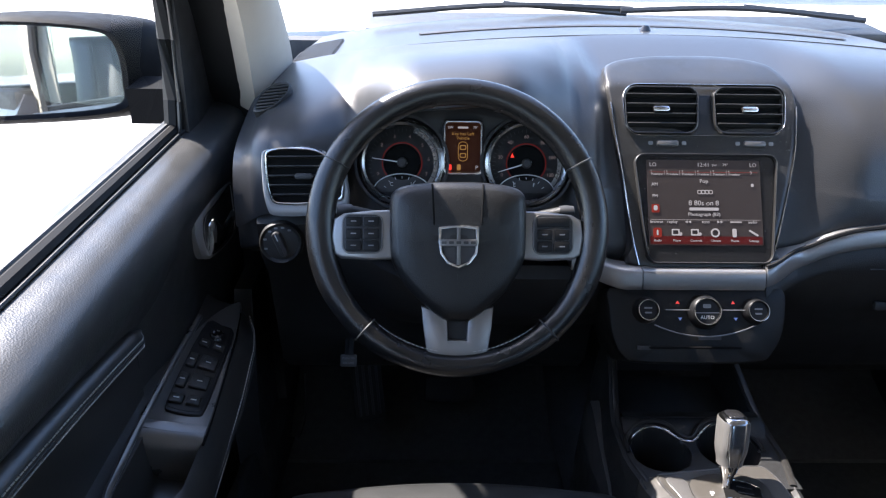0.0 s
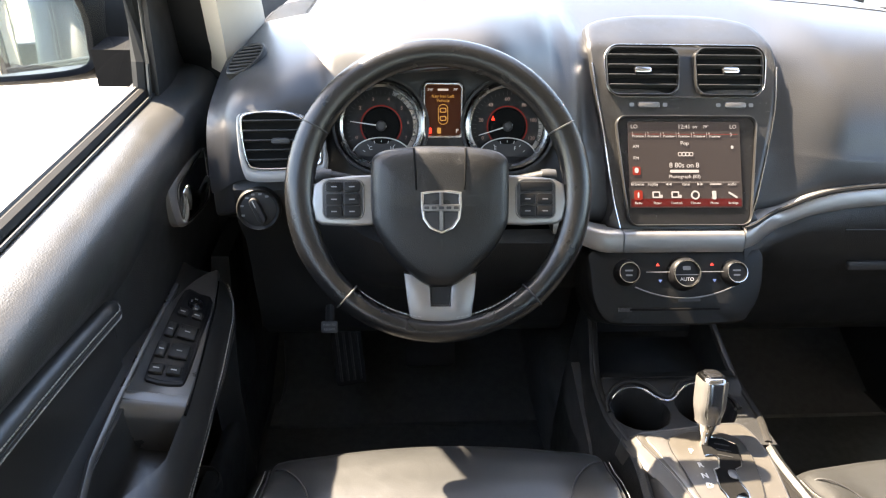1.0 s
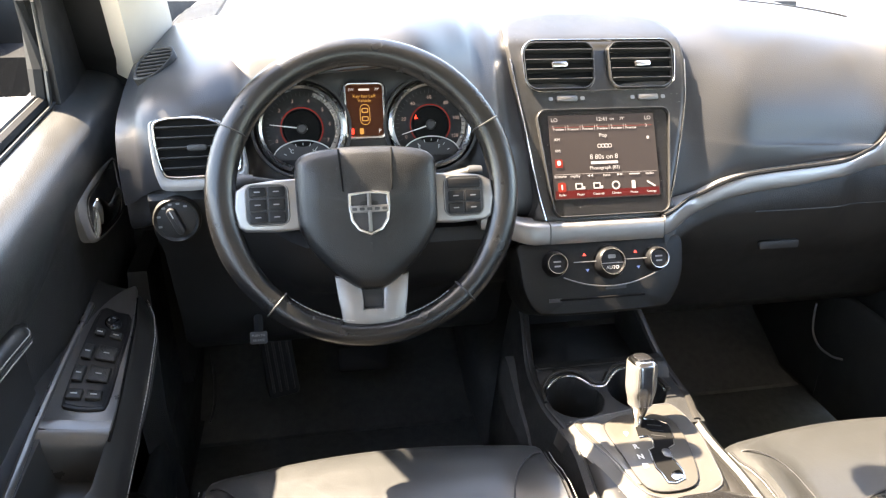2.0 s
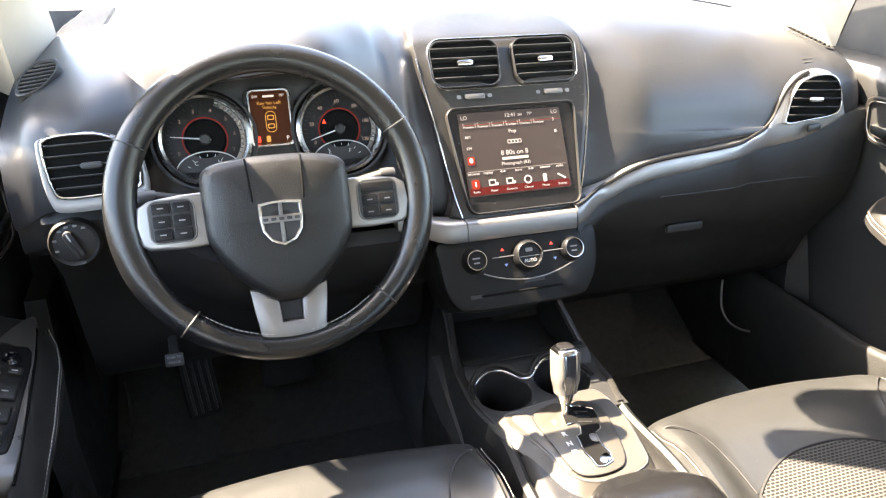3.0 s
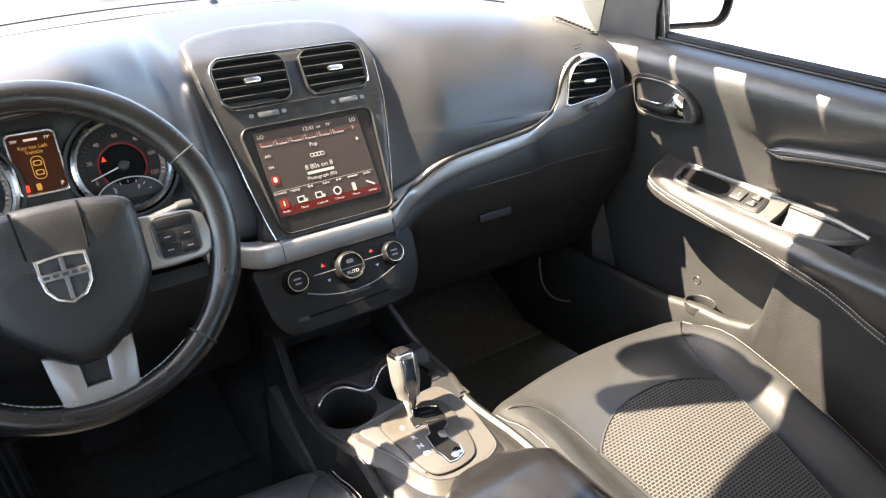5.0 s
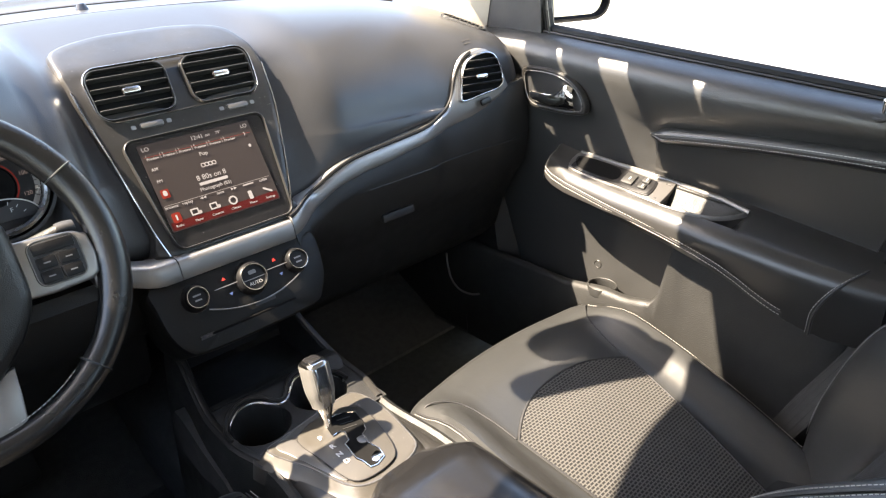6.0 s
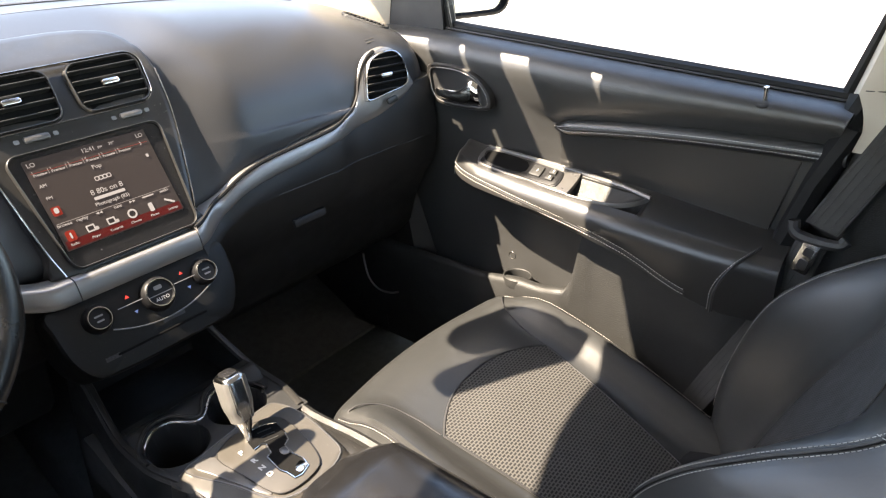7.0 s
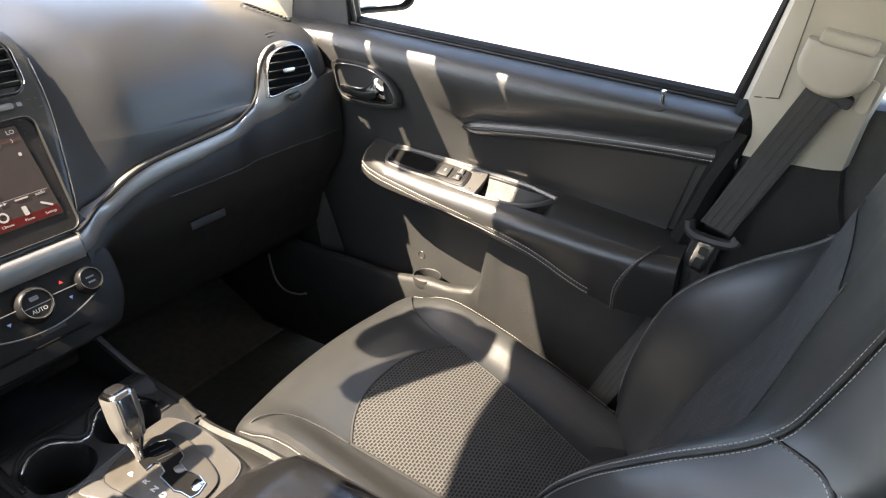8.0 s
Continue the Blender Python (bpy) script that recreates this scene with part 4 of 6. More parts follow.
low_l = [(-0.046, -0.100), (-0.020, -0.108), (-0.013, -0.120), (-0.012, -0.143), (0.012, -0.143), (0.013, -0.120), (0.020, -0.108), (0.046, -0.100), (0.043, -0.130), (0.039, -0.156), (0.030, -0.164), (0.0, -0.166), (-0.030, -0.164), (-0.039, -0.156), (-0.043, -0.130)]
part("lower_spoke", slab(low_l, 0.010, at(M_SW, 0, 0, -0.004), 0.003, 2, 0.010), BAND, wheel, "forked satin silver lower spoke")
part("fork_backing", slab(rrect(0.03, 0.05, 0.004, 3, 0, -0.12), 0.002, at(M_SW, 0, 0, -0.012)), DARK, wheel)
part("boss", lathe([(0.05, -0.02), (0.055, -0.06), (0.06, -0.12)], M_SW, 24), DARK, wheel)

column = thing("steering_column", "black plastic steering column shroud with stalks", "steering column")
col_rows = []
for w, a, b in ((-0.045, 0.055, 0.045), (-0.06, 0.062, 0.052), (-0.13, 0.066, 0.055), (-0.20, 0.070, 0.058)):
    col_rows.append([M_SW @ Vector((x, y - 0.012, w)) for x, y in rrect(2 * a, 2 * b, 0.03, 5)])
part("shroud", loft(col_rows), PLASTIC, column)
for s in (-1, 1):
    part("stalk", tube([M_SW @ Vector((s * x, y, w)) for x, y, w in ((0.05, 0.010, -0.085), (0.10, 0.018, -0.075), (0.150, 0.026, -0.065))], [0.006, 0.007, 0.009], n=10), PLASTIC, column)
    part("stalk_end", lathe([(0.0005, 0.012), (0.009, 0.010), (0.010, 0.0), (0.009, -0.01)], Matrix.Translation(M_SW @ Vector((s * 0.152, 0.026, -0.065))) @ pose(0, 0, 0, 0, s * 90, 0), 16), DARK, column)

# ================= centre stack =================
M_ST = basis((0, 0.0, 1.2), 31)
stack = thing("centre_stack", "satin grey centre stack with twin vents, touchscreen and climate knobs", "centre console")


def stack_rows():
    """The hooded upper housing: face outline lofted back into the dash."""
    face = [(-0.136, 0.098), (-0.138, 0.138), (-0.124, 0.176), (-0.062, 0.195), (0.010, 0.199), (0.082, 0.196), (0.136, 0.178), (0.150, 0.140), (0.157, 0.092), (0.150, 0.020), (0.131, -0.060), (0.111, -0.130), (0.098, -0.163), (-0.101, -0.163), (-0.109, -0.120), (-0.120, -0.030), (-0.131, 0.045)]
    sm = [(p.x, p.y) for p in smooth_path([(x, y, 0) for x, y in face], 4, True)]
    rows = []
    for s, w, up in ((1.012, -0.16, 0.015), (1.012, -0.06, 0.004), (1.010, -0.010, 0.0), (1.0, -0.002, 0.0), (0.985, 0.0, 0.0), (0.94, 0.0, 0.0), (0.9, 0.0, 0.0), (0.85, 0.0, 0.0), (0.8, 0.0, 0.0), (0.75, 0.0, 0.0), (0.7, 0.0, 0.0), (0.65, 0.0, 0.0), (0.6, 0.0, 0.0), (0.5, 0.0, 0.0), (0.02, 0.0, 0.0)):
        rows.append([M_ST @ Vector((0.006 + (x - 0.006) * s, y * s + up * max(0, y) * 10, w + bow(y * s))) for x, y in sm])
    return rows


def bow(v):
    """The face leans back a little above the vents."""
    return -0.25 * max(0.0, v - 0.085) ** 1.3 - 0.02 * max(0.0, v - 0.02) - 0.80 * max(0.0, v - 0.125) ** 1.1


part("stack_face", loft(stack_rows()), STACK, stack, "satin grey plastic face, faint dust", 45)
lean_up = Matrix.Rotation(radians(2.5), 4, "X")
for u, knob in ((-0.0585, -0.002), (0.0775, 0.0)):
    w = 0.119 if u < 0 else 0.112
    vent(stack, M_ST @ Matrix.Translation((u, 0.081, -0.002)) @ lean_up, w, 0.076, 4, knob, rrect(w, 0.076, 0.018, 6, 0, 0, 0.05), STACK, 0.0035)
part("vent_frame", ring(rrect(0.259, 0.083, 0.025, 6, 0.0085, 0, 0.04), rrect(0.255, 0.079, 0.023, 6, 0.0085, 0, 0.04), 0.010, M_ST @ Matrix.Translation((0, 0.081, -0.003)) @ lean_up), BRIGHT, stack, "bright rim round both vents")
for u in (-0.050, 0.086):
    part("vent_wheel", slab(rrect(0.034, 0.009, 0.003), 0.006, at(M_ST, u, 0.0285, -0.002), 0.002), BEZEL, stack, "small ribbed thumb wheel")
    for d in (-0.026, 0.026):
        bar(0.007, 0.006, at(M_ST, u + d, 0.0290, 0.0005), PRINT_DIM, stack)

for edge in (((-0.1355, 0.095), (-0.1305, 0.045), (-0.1195, -0.030), (-0.1085, -0.120), (-0.1005, -0.161)), ((0.1565, 0.090), (0.1495, 0.020), (0.1305, -0.060), (0.1105, -0.130), (0.0975, -0.161))):
    part("stack_edge", tube([M_ST @ Vector((u, v, 0.0006 + bow(v))) for u, v, _ in smooth_path([(a, b, 0) for a, b in edge], 6)], 0.0013, n=6), BRIGHT, stack, "thin bright edge line")

# touchscreen
bez = [(x + 0.003 * 0, y) for x, y in rrect(0.231, 0.176, 0.018, 6, 0.007, -0.074, 0.15)]
bez_in = [(x, y) for x, y in rrect(0.219, 0.165, 0.014, 6, 0.007, -0.074, 0.15)]
screen_unit = part("touchscreen", slab(bez_in, 0.004, at(M_ST, 0, 0, -0.001)), GLOSS, stack, "gloss black touchscreen with a lit radio page")
part("screen_rim", ring([(0.007 + (x - 0.007) * 0.974, -0.074 + (y + 0.074) * 0.968) for x, y in bez], bez_in, 0.008, at(M_ST, 0, 0, 0.0), 0.004), STACK, screen_unit, "satin silver rim")
lcd = part("lcd_panel", slab(rrect(0.175, 0.132, 0.002, 2, 0.0025, -0.065), 0.0010, at(M_ST, 0, 0, 0.0035)), LCD, screen_unit, "dim radio page lit from behind")
SW_, SH_ = 0.171, 0.1285
def px(x, y, w=0.0050):
    """A place on the screen page, x and y from 0 to 1 from its top left corner."""
    return at(M_ST, 0.0025 + (x - 0.5) * SW_, -0.065 + (0.5 - y) * SH_, w)


part("red_footer", slab(rrect(SW_, 0.012, 0.001, 1, 0.0025, -0.065 - SH_ / 2 + 0.006), 0.0003, at(M_ST, 0, 0, 0.0046)), glow("lcd_footer", (1.0, 0.10, 0.08), 0.0060, 0.03), lcd)
part("header_rule", slab(rrect(SW_ * 0.98, 0.0005, 0.0002, 1), 0.0002, px(0.5, 0.135)), LCD_RED, lcd)
part("footer_rule", slab(rrect(SW_ * 0.98, 0.0005, 0.0002, 1), 0.0002, px(0.5, 0.71)), LCD_DIM, lcd)
for t, x, y, s in (("LO", 0.045, 0.045, 0.0085), ("LO", 0.95, 0.045, 0.0085), ("12:41", 0.50, 0.045, 0.0090), ("SW", 0.60, 0.05, 0.005), ("79\u00b0", 0.70, 0.045, 0.0065), ("Pop", 0.50, 0.245, 0.0085), ("8 80s on 8", 0.49, 0.51, 0.0110), ("Photograph (83)", 0.49, 0.645, 0.0075), ("AM", 0.055, 0.285, 0.0068), ("FM", 0.055, 0.425, 0.0068), ("browse", 0.06, 0.735, 0.0066), ("replay", 0.20, 0.735, 0.0066), ("tune", 0.50, 0.735, 0.0066), ("audio", 0.92, 0.735, 0.0062)):
    lettering(t, s, px(x, y), LCD_TEXT, lcd)
bar(0.045, 0.0045, px(0.49, 0.580), LCD_TEXT, lcd)
lettering("\u203a", 0.012, px(0.93, 0.13), LCD_TEXT, lcd)
for i in range(6):
    lettering("Preview", 0.0056, px(0.078 + 0.14 * i, 0.160), LCD_TEXT, lcd)
    lettering(str(i + 1), 0.0046, px(0.028 + 0.14 * i, 0.125), LCD_DIM, lcd)
    if i:
        bar(0.0005, 0.008, px(0.005 + 0.14 * i, 0.145), LCD_DIM, lcd)
for i, c in enumerate((LCD_DIM, LCD_TEXT, LCD_TEXT, LCD_DIM)):
    part("station_mark", ring(rrect(0.0065, 0.0065, 0.002, 3), rrect(0.004, 0.004, 0.0012, 3), 0.0003, px(0.455 + 0.034 * i, 0.375)), c, lcd)
part("source_tile", slab(rrect(0.012, 0.013, 0.002, 3), 0.0003, px(0.055, 0.575)), LCD_RED, lcd)
bar(0.006, 0.008, px(0.055, 0.57, 0.0054), LCD_TEXT, lcd)
for x in (0.34, 0.63):
    for d in (-0.0025, 0.0025):
        s = 1 if x > 0.5 else -1
        part("skip_mark", slab([(-0.0022 * s, -0.002), (0.0022 * s, 0), (-0.0022 * s, 0.002)][::s], 0.0003, px(x, 0.735) @ Matrix.Translation((d, 0, 0))), LCD_TEXT, lcd)
bar(0.018, 0.0022, px(0.77, 0.735), LCD_DIM, lcd)
bar(0.004, 0.005, px(0.935, 0.29), LCD_TEXT, lcd)
for i, t in enumerate(("Radio", "Player", "Controls", "Climate", "Phone", "Settings")):
    x = 0.065 + 0.172 * i
    lettering(t, 0.0050, px(x, 0.960), LCD_TEXT, lcd)
    if i == 3:
        part("page_icon", ring([(0.007 * math.cos(a), 0.007 * math.sin(a)) for a in span(0, 6.0, 20)], [(0.0045 * math.cos(a), 0.0045 * math.sin(a)) for a in span(0, 6.0, 20)], 0.0003, px(x, 0.865)), LCD_TEXT, lcd)
    elif i == 5:
        part("page_icon", slab(rrect(0.016, 0.003, 0.001, 2), 0.0003, px(x, 0.865) @ Matrix.Rotation(radians(-32), 4, "Z")), LCD_TEXT, lcd)
    elif i == 4:
        part("page_icon", slab(rrect(0.0065, 0.013, 0.0015, 2), 0.0003, px(x, 0.865)), LCD_TEXT, lcd)
    elif i == 0:
        part("page_icon", slab(rrect(0.013, 0.015, 0.003, 2), 0.0003, px(x, 0.865)), LCD_RED, lcd)
        bar(0.0025, 0.009, px(x, 0.865, 0.0054), LCD_TEXT, lcd)
    else:
        part("page_icon", ring(rrect(0.012, 0.010, 0.001, 2), rrect(0.008, 0.006, 0.001, 2), 0.0003, px(x - 0.01, 0.86)), LCD_TEXT, lcd)
        bar(0.006, 0.005, px(x + 0.03, 0.88), LCD_DIM, lcd)

# climate panel below the band
def climate_rows():
    out = [(-0.146, -0.196), (-0.100, -0.1915), (0.0, -0.190), (0.095, -0.1915), (0.122, -0.198), (0.124, -0.225), (0.117, -0.262), (0.100, -0.292), (0.078, -0.306), (0.0, -0.309), (-0.095, -0.308), (-0.125, -0.300), (-0.142, -0.27), (-0.147, -0.225)]
    sm = [(p.x, p.y) for p in smooth_path([(x, y, 0) for x, y in out], 4, True)]
    rows = []
    for s, w in ((0.99, -0.10), (1.0, -0.014), (1.0, -0.006), (0.985, 0.0), (0.94, 0.003), (0.6, 0.005), (0.02, 0.006)):
        rows.append([M_ST @ Vector((-0.008 + (x + 0.008) * s, -0.25 + (y + 0.25) * s, w - 0.006)) for x, y in sm])
    return rows


climate = part("climate_panel", loft(climate_rows()), material("dark_satin_panel", (0.011, 0.0108, 0.0102), 0.44, spec=0.16, vary=0.1, dust=0.04), stack, "dark climate panel with three knobs")
MC = at(M_ST, 0, 0, -0.002)
for u, v, r, t in ((-0.092, -0.229, 0.0195, ""), (-0.004, -0.231, 0.0255, "AUTO"), (0.073, -0.230, 0.0195, "")):
    kn = part("knob", lathe([(0.0005, 0.013), (r * 0.70, 0.013), (r * 0.74, 0.0155), (r * 0.80, 0.016), (r * 0.86, 0.0145), (r * 0.92, 0.010), (r, 0.004), (r * 1.05, 0.0), (r * 1.05, -0.01)], at(MC, u, v), 40), SWITCHFACE, climate, "round black knob with a chrome ring")
    part("knob_ring", lathe([(r * 0.735, 0.0150), (r * 0.75, 0.0168), (r * 0.79, 0.0168), (r * 0.81, 0.0150)], at(MC, u, v), 40), CHROME, kn)
    if t:
        lettering(t, 0.0075, at(MC, u, v - 0.009, 0.0132), PRINT, kn)
        bar(0.040, 0.0012, at(MC, u, v - 0.002, 0.0132), PRINT_DIM, kn)
        bar(0.012, 0.006, at(MC, u, v + 0.008, 0.0132), PRINT_DIM, kn)
    else:
        bar(0.012, 0.0025, at(MC, u, v + 0.003, 0.0132), PRINT_DIM, kn)
        bar(0.010, 0.0025, at(MC, u, v - 0.004, 0.0132), PRINT_DIM, kn)
part("chrome_arc", tube([at(MC, 0, 0) @ Vector((u, -0.250 - 0.018 * (1 - ((u + 0.006) / 0.078) ** 2), 0.009)) for u in span(-0.082, 0.070, 24)], 0.0011, n=8), SILVER, climate, "thin bright arc under the knobs")
for u in (-0.0465, 0.037):
    part("rocker_line", box(0.036, 0.0012, 0.001, at(MC, u, -0.2285, 0.009), 0), PRINT_DIM, climate)
    part("warm_mark", slab([(-0.003, -0.002), (0.003, -0.002), (0, 0.0025)], 0.0004, at(MC, u + 0.0, -0.2175, 0.0088)), material("red_print", (0.5, 0.03, 0.02), 0.5), climate)
    part("cool_mark", slab([(-0.003, 0.002), (0, -0.0025), (0.003, 0.002)], 0.0004, at(MC, u + 0.003, -0.2420, 0.0088)), material("blue_print", (0.06, 0.10, 0.24), 0.5), climate)
# black bar on the panel paints the slot's dark depth
part("disc_slot", box(0.138, 0.0035, 0.002, at(MC, -0.022, -0.2845, 0.0078), 0.0008), VOID, climate, "disc slot, its shaded depth painted black")
part("eject_key", slab(rrect(0.020, 0.006, 0.001, 2), 0.002, at(MC, -0.098, -0.2845, 0.0065)), PLASTIC, climate)
part("slot_cover", slab(rrect(0.034, 0.006, 0.001, 2), 0.001, at(MC, 0.000, -0.270, 0.0080)), DARK, climate)

# ================= centre console =================
console = thing("centre_console", "black and grey floor console with cup holders and a shift gate", "console")
CZ = 0.800


def console_half(y):
    return 0.110 + 0.014 * ease(0.0, -0.14, y) - 0.016 * ease(-0.20, -0.29, y) + 0.008 * ease(-0.30, -0.40, y)


def wall_rows(side):
    rows = []
    for y in span(0.02, -0.60, 26):
        h = console_half(y)
        z = CZ + 0.068 * ease(-0.14, 0.02, y) + 0.004 * ease(-0.2, -0.1, y)
        prof = [(h - 0.016, z - 0.03), (h - 0.014, z), (h - 0.008, z + 0.005), (h, z), (h + 0.006, z - 0.03), (h + 0.016, z - 0.12), (h + 0.028, 0.60), (h + 0.030, 0.44), (h - 0.016, 0.44)]
        rows.append([(side * a, y, b) for a, b in prof])
    return rows


for s in (-1, 1):
    part("console_side", loft(wall_rows(s)), PLASTIC, console, "dark grained console side")
    rows = []
    for y in span(0.015, -0.27, 16):
        h = console_half(y)
        z = CZ + 0.068 * ease(-0.14, 0.02, y) + 0.004 * ease(-0.2, -0.1, y)
        rows.append((s * (h - 0.009), y, z + 0.0045))
    part("console_rail", tube(rows, 0.0055, n=8, flat=0.6), STACK, console, "satin grey rail")

# rough carpet edge showing on the driver side of the console
strip = smooth_path([(0, y, z) for y, z in ((-0.046, 0.787), (-0.030, 0.742), (-0.022, 0.700), (-0.085, 0.690), (-0.147, 0.678), (-0.214, 0.726), (-0.130, 0.758))], 3, True)
part("carpet_edge", loft([[(x, p.y, p.z) for p in strip] for x in (-0.120, -0.1385)]), BELT, console, "rough grey carpet edge on the console side")

# open bin under the stack
part("bin_floor", box(0.20, 0.15, 0.01, pose(0, -0.045, 0.775, 6), 0.004), DARK, console)
part("bin_back", box(0.20, 0.01, 0.16, pose(0, 0.03, 0.88), 0.004), DARK, console)
part("bin_lip", loft([[(x, y, z) for y, z in ((-0.112, 0.770), (-0.114, 0.812), (-0.120, 0.820), (-0.132, 0.820), (-0.136, 0.790))] for x in span(-0.108, 0.108, 9)]), STACK, console)
bar(0.018, 0.014, basis((-0.075, 0.024, 0.90), 0), PRINT_DIM, console)
part("socket_cap", lathe([(0.0005, 0.006), (0.012, 0.005), (0.014, 0.0)], basis((0.03, 0.022, 0.905), 0), 20), PLASTIC, console)

# top deck with two cup holders
deck = bmesh.new()
CUPS = ((-0.066, -0.194), (0.040, -0.190))
grid_x, grid_y = span(-0.112, 0.112, 113), span(-0.130, -0.275, 74)
G = [[deck.verts.new((x, y, CZ + 0.004 + (0.014 * ease(-0.17, -0.135, y)) - 0.085 * max(ease(0.0455, 0.0405, math.hypot(x - cx, y - cy)) for cx, cy in CUPS))) for x in grid_x] for y in grid_y]
for a, b in zip(G, G[1:]):
    for i in range(len(grid_x) - 1):
        deck.faces.new((a[i], a[i + 1], b[i + 1], b[i]))
part("cup_deck", deck, KNEE, console, "black cup holder deck with two round wells", 60)
def cup_wave(r, dz):
    """The far rims of both wells as one wave with a dip between them."""
    (ax, ay), (bx, by) = CUPS
    pts = [(ax + r * math.cos(radians(a)), ay + r * math.sin(radians(a))) for a in (190, 170, 150, 130, 105, 80, 58)]
    pts += [(-0.014, -0.174 + (r - 0.0445) * 0.6)]
    pts += [(bx + r * math.cos(radians(a)), by + r * math.sin(radians(a))) for a in (130, 110, 85, 60, 35, 10, -10)]
    return [Vector((p.x, p.y, CZ + dz + 0.014 * ease(-0.17, -0.135, p.y))) for p in smooth_path([(x, y, 0) for x, y in pts], 5)]


part("cup_trim", tube(cup_wave(0.0450, 0.0045), 0.0020, n=8), BRIGHT, console, "thin bright cup holder trim")
part("cup_lip", tube(cup_wave(0.0510, 0.0085), 0.0030, n=8), STACK, console, "raised grey lip of the cup holders")
for cx, cy in CUPS:
    part("cup_mat", lathe([(0.0005, 0.002), (0.036, 0.002), (0.037, 0.0)], pose(cx, cy, CZ - 0.081), 28), RUBBER, console)

# shift plate and gate
def plan_of(pts):
    return [(p.x, p.y) for p in smooth_path([(x, y, 0) for x, y in pts], 3, True)]


def plate_outline(s=1.0):
    pts = [(-0.098, -0.268), (-0.070, -0.257), (-0.023, -0.250), (0.050, -0.242), (0.072, -0.252), (0.080, -0.300), (0.072, -0.370), (0.058, -0.412), (0.010, -0.426), (-0.034, -0.420), (-0.056, -0.398), (-0.072, -0.340)]
    c = Vector((0.008, -0.32, 0))
    return [((p.x - c.x) * s + c.x, (p.y - c.y) * s + c.y) for p in smooth_path([(x, y, 0) for x, y in pts], 4, True)]


M_PL = pose(0, 0, CZ + 0.006)
rows = [[M_PL @ Vector((x, y, z)) for x, y in plate_outline(s)] for s, z in ((1.20, -0.03), (1.16, -0.004), (1.06, 0.002), (1.0, 0.010), (0.96, 0.0125), (0.90, 0.012), (0.02, 0.012))]
part("shift_plate", loft(rows), PLATE, console, "satin grey shift surround catching the sun")
part("plate_bead", tube([M_PL @ Vector((x, y, 0.0115)) for x, y in plate_outline(0.97)], 0.0016, True, 6), SILVER, console)
gate_out = [(-0.056, -0.284), (-0.030, -0.266), (0.006, -0.262), (0.044, -0.276), (0.052, -0.300), (0.046, -0.345), (0.030, -0.396), (0.006, -0.411), (-0.032, -0.410), (-0.048, -0.392), (-0.052, -0.340)]
gate = part("gate_plate", slab(plan_of(gate_out), 0.003, at(M_PL, 0, 0, 0.0125), 0.001), PLATE, console, "satin gate plate with pale letters")
part("gate_rim", tube([M_PL @ Vector((x, y, 0.0150)) for x, y in plan_of(gate_out)], 0.0008, True, 6), STACK, gate)
step = [(-0.0155, -0.3126), (-0.0020, -0.3120), (0.0023, -0.3180), (-0.0040, -0.3350), (-0.0126, -0.3385), (-0.0150, -0.3530), (-0.0180, -0.3725), (-0.0150, -0.3820), (-0.0144, -0.3990)]
slot = [(-0.0112, -0.2920), (0.0038, -0.2750), (0.0248, -0.2810), (0.0386, -0.2920), (0.0335, -0.3190), (0.0270, -0.3340), (0.0165, -0.3390), (0.0130, -0.3590), (0.0160, -0.3790), (0.0112, -0.3960), (-0.0047, -0.4015)]
# black sheet on the plate paints the shaded depth of the slot
part("gate_slot", slab(slot + step[::-1], 0.0008, at(M_PL, 0, 0, 0.0152)), VOID, gate, "stepped shift slot, its shaded depth painted black")
part("slot_edge", tube([M_PL @ Vector((x, y, 0.0166)) for x, y in step], 0.0012, n=6), CHROME, gate, "bright stepped edge of the slot")
part("slot_edge", tube([M_PL @ Vector((x, y, 0.0166)) for x, y in slot + [step[-1]]], 0.0010, n=6), CHROME, gate)
part("gate_catch", slab(plan_of([(-0.004, -0.386), (0.010, -0.380), (0.011, -0.393), (-0.003, -0.397)]), 0.0020, at(M_PL, 0, 0, 0.0156), 0.0006), CHROME, gate)
part("gate_catch", slab(plan_of([(0.006, -0.340), (0.016, -0.342), (0.013, -0.356), (0.004, -0.352)]), 0.0016, at(M_PL, 0, 0, 0.0156), 0.0006), SILVER, gate)
for k in (0.0, 0.011, 0.022):
    part("slot_tooth", box(0.020, 0.0016, 0.0010, M_PL @ pose(0.018 - k * 0.2, -0.292 - k, 0.0165, 0, 0, -18), 0), PLASTIC, gate)
for t, u, v in (("P", -0.030, -0.303), ("R", -0.0277, -0.3293), ("N", -0.0293, -0.3488), ("D", -0.0296, -0.3658)):
    lettering(t, 0.0115, at(M_PL, u, v, 0.0162), PRINT, gate, bold=0.0004)

leaf = plan_of([(-0.084, -0.271), (-0.064, -0.267), (-0.053, -0.288), (-0.050, -0.340), (-0.047, -0.388), (-0.053, -0.388), (-0.066, -0.341), (-0.076, -0.300)])
part("plate_leaf", slab(leaf, 0.0015, at(M_PL, 0, 0, 0.0120), 0.0006), BEZEL, console, "bright satin leaf beside the gate")
deck_rows = []
for y in span(-0.262, -0.62, 14):
    h = console_half(y) - 0.004
    deck_rows.append([(x * h, y, CZ + 0.0045 - 0.004 * abs(x) ** 6 - (0.03 if abs(x) > 0.999 else 0)) for x in span(-1, 1, 13)])
part("console_top", loft(deck_rows, False, False), STACK, console, "grey plastic console top", 60)

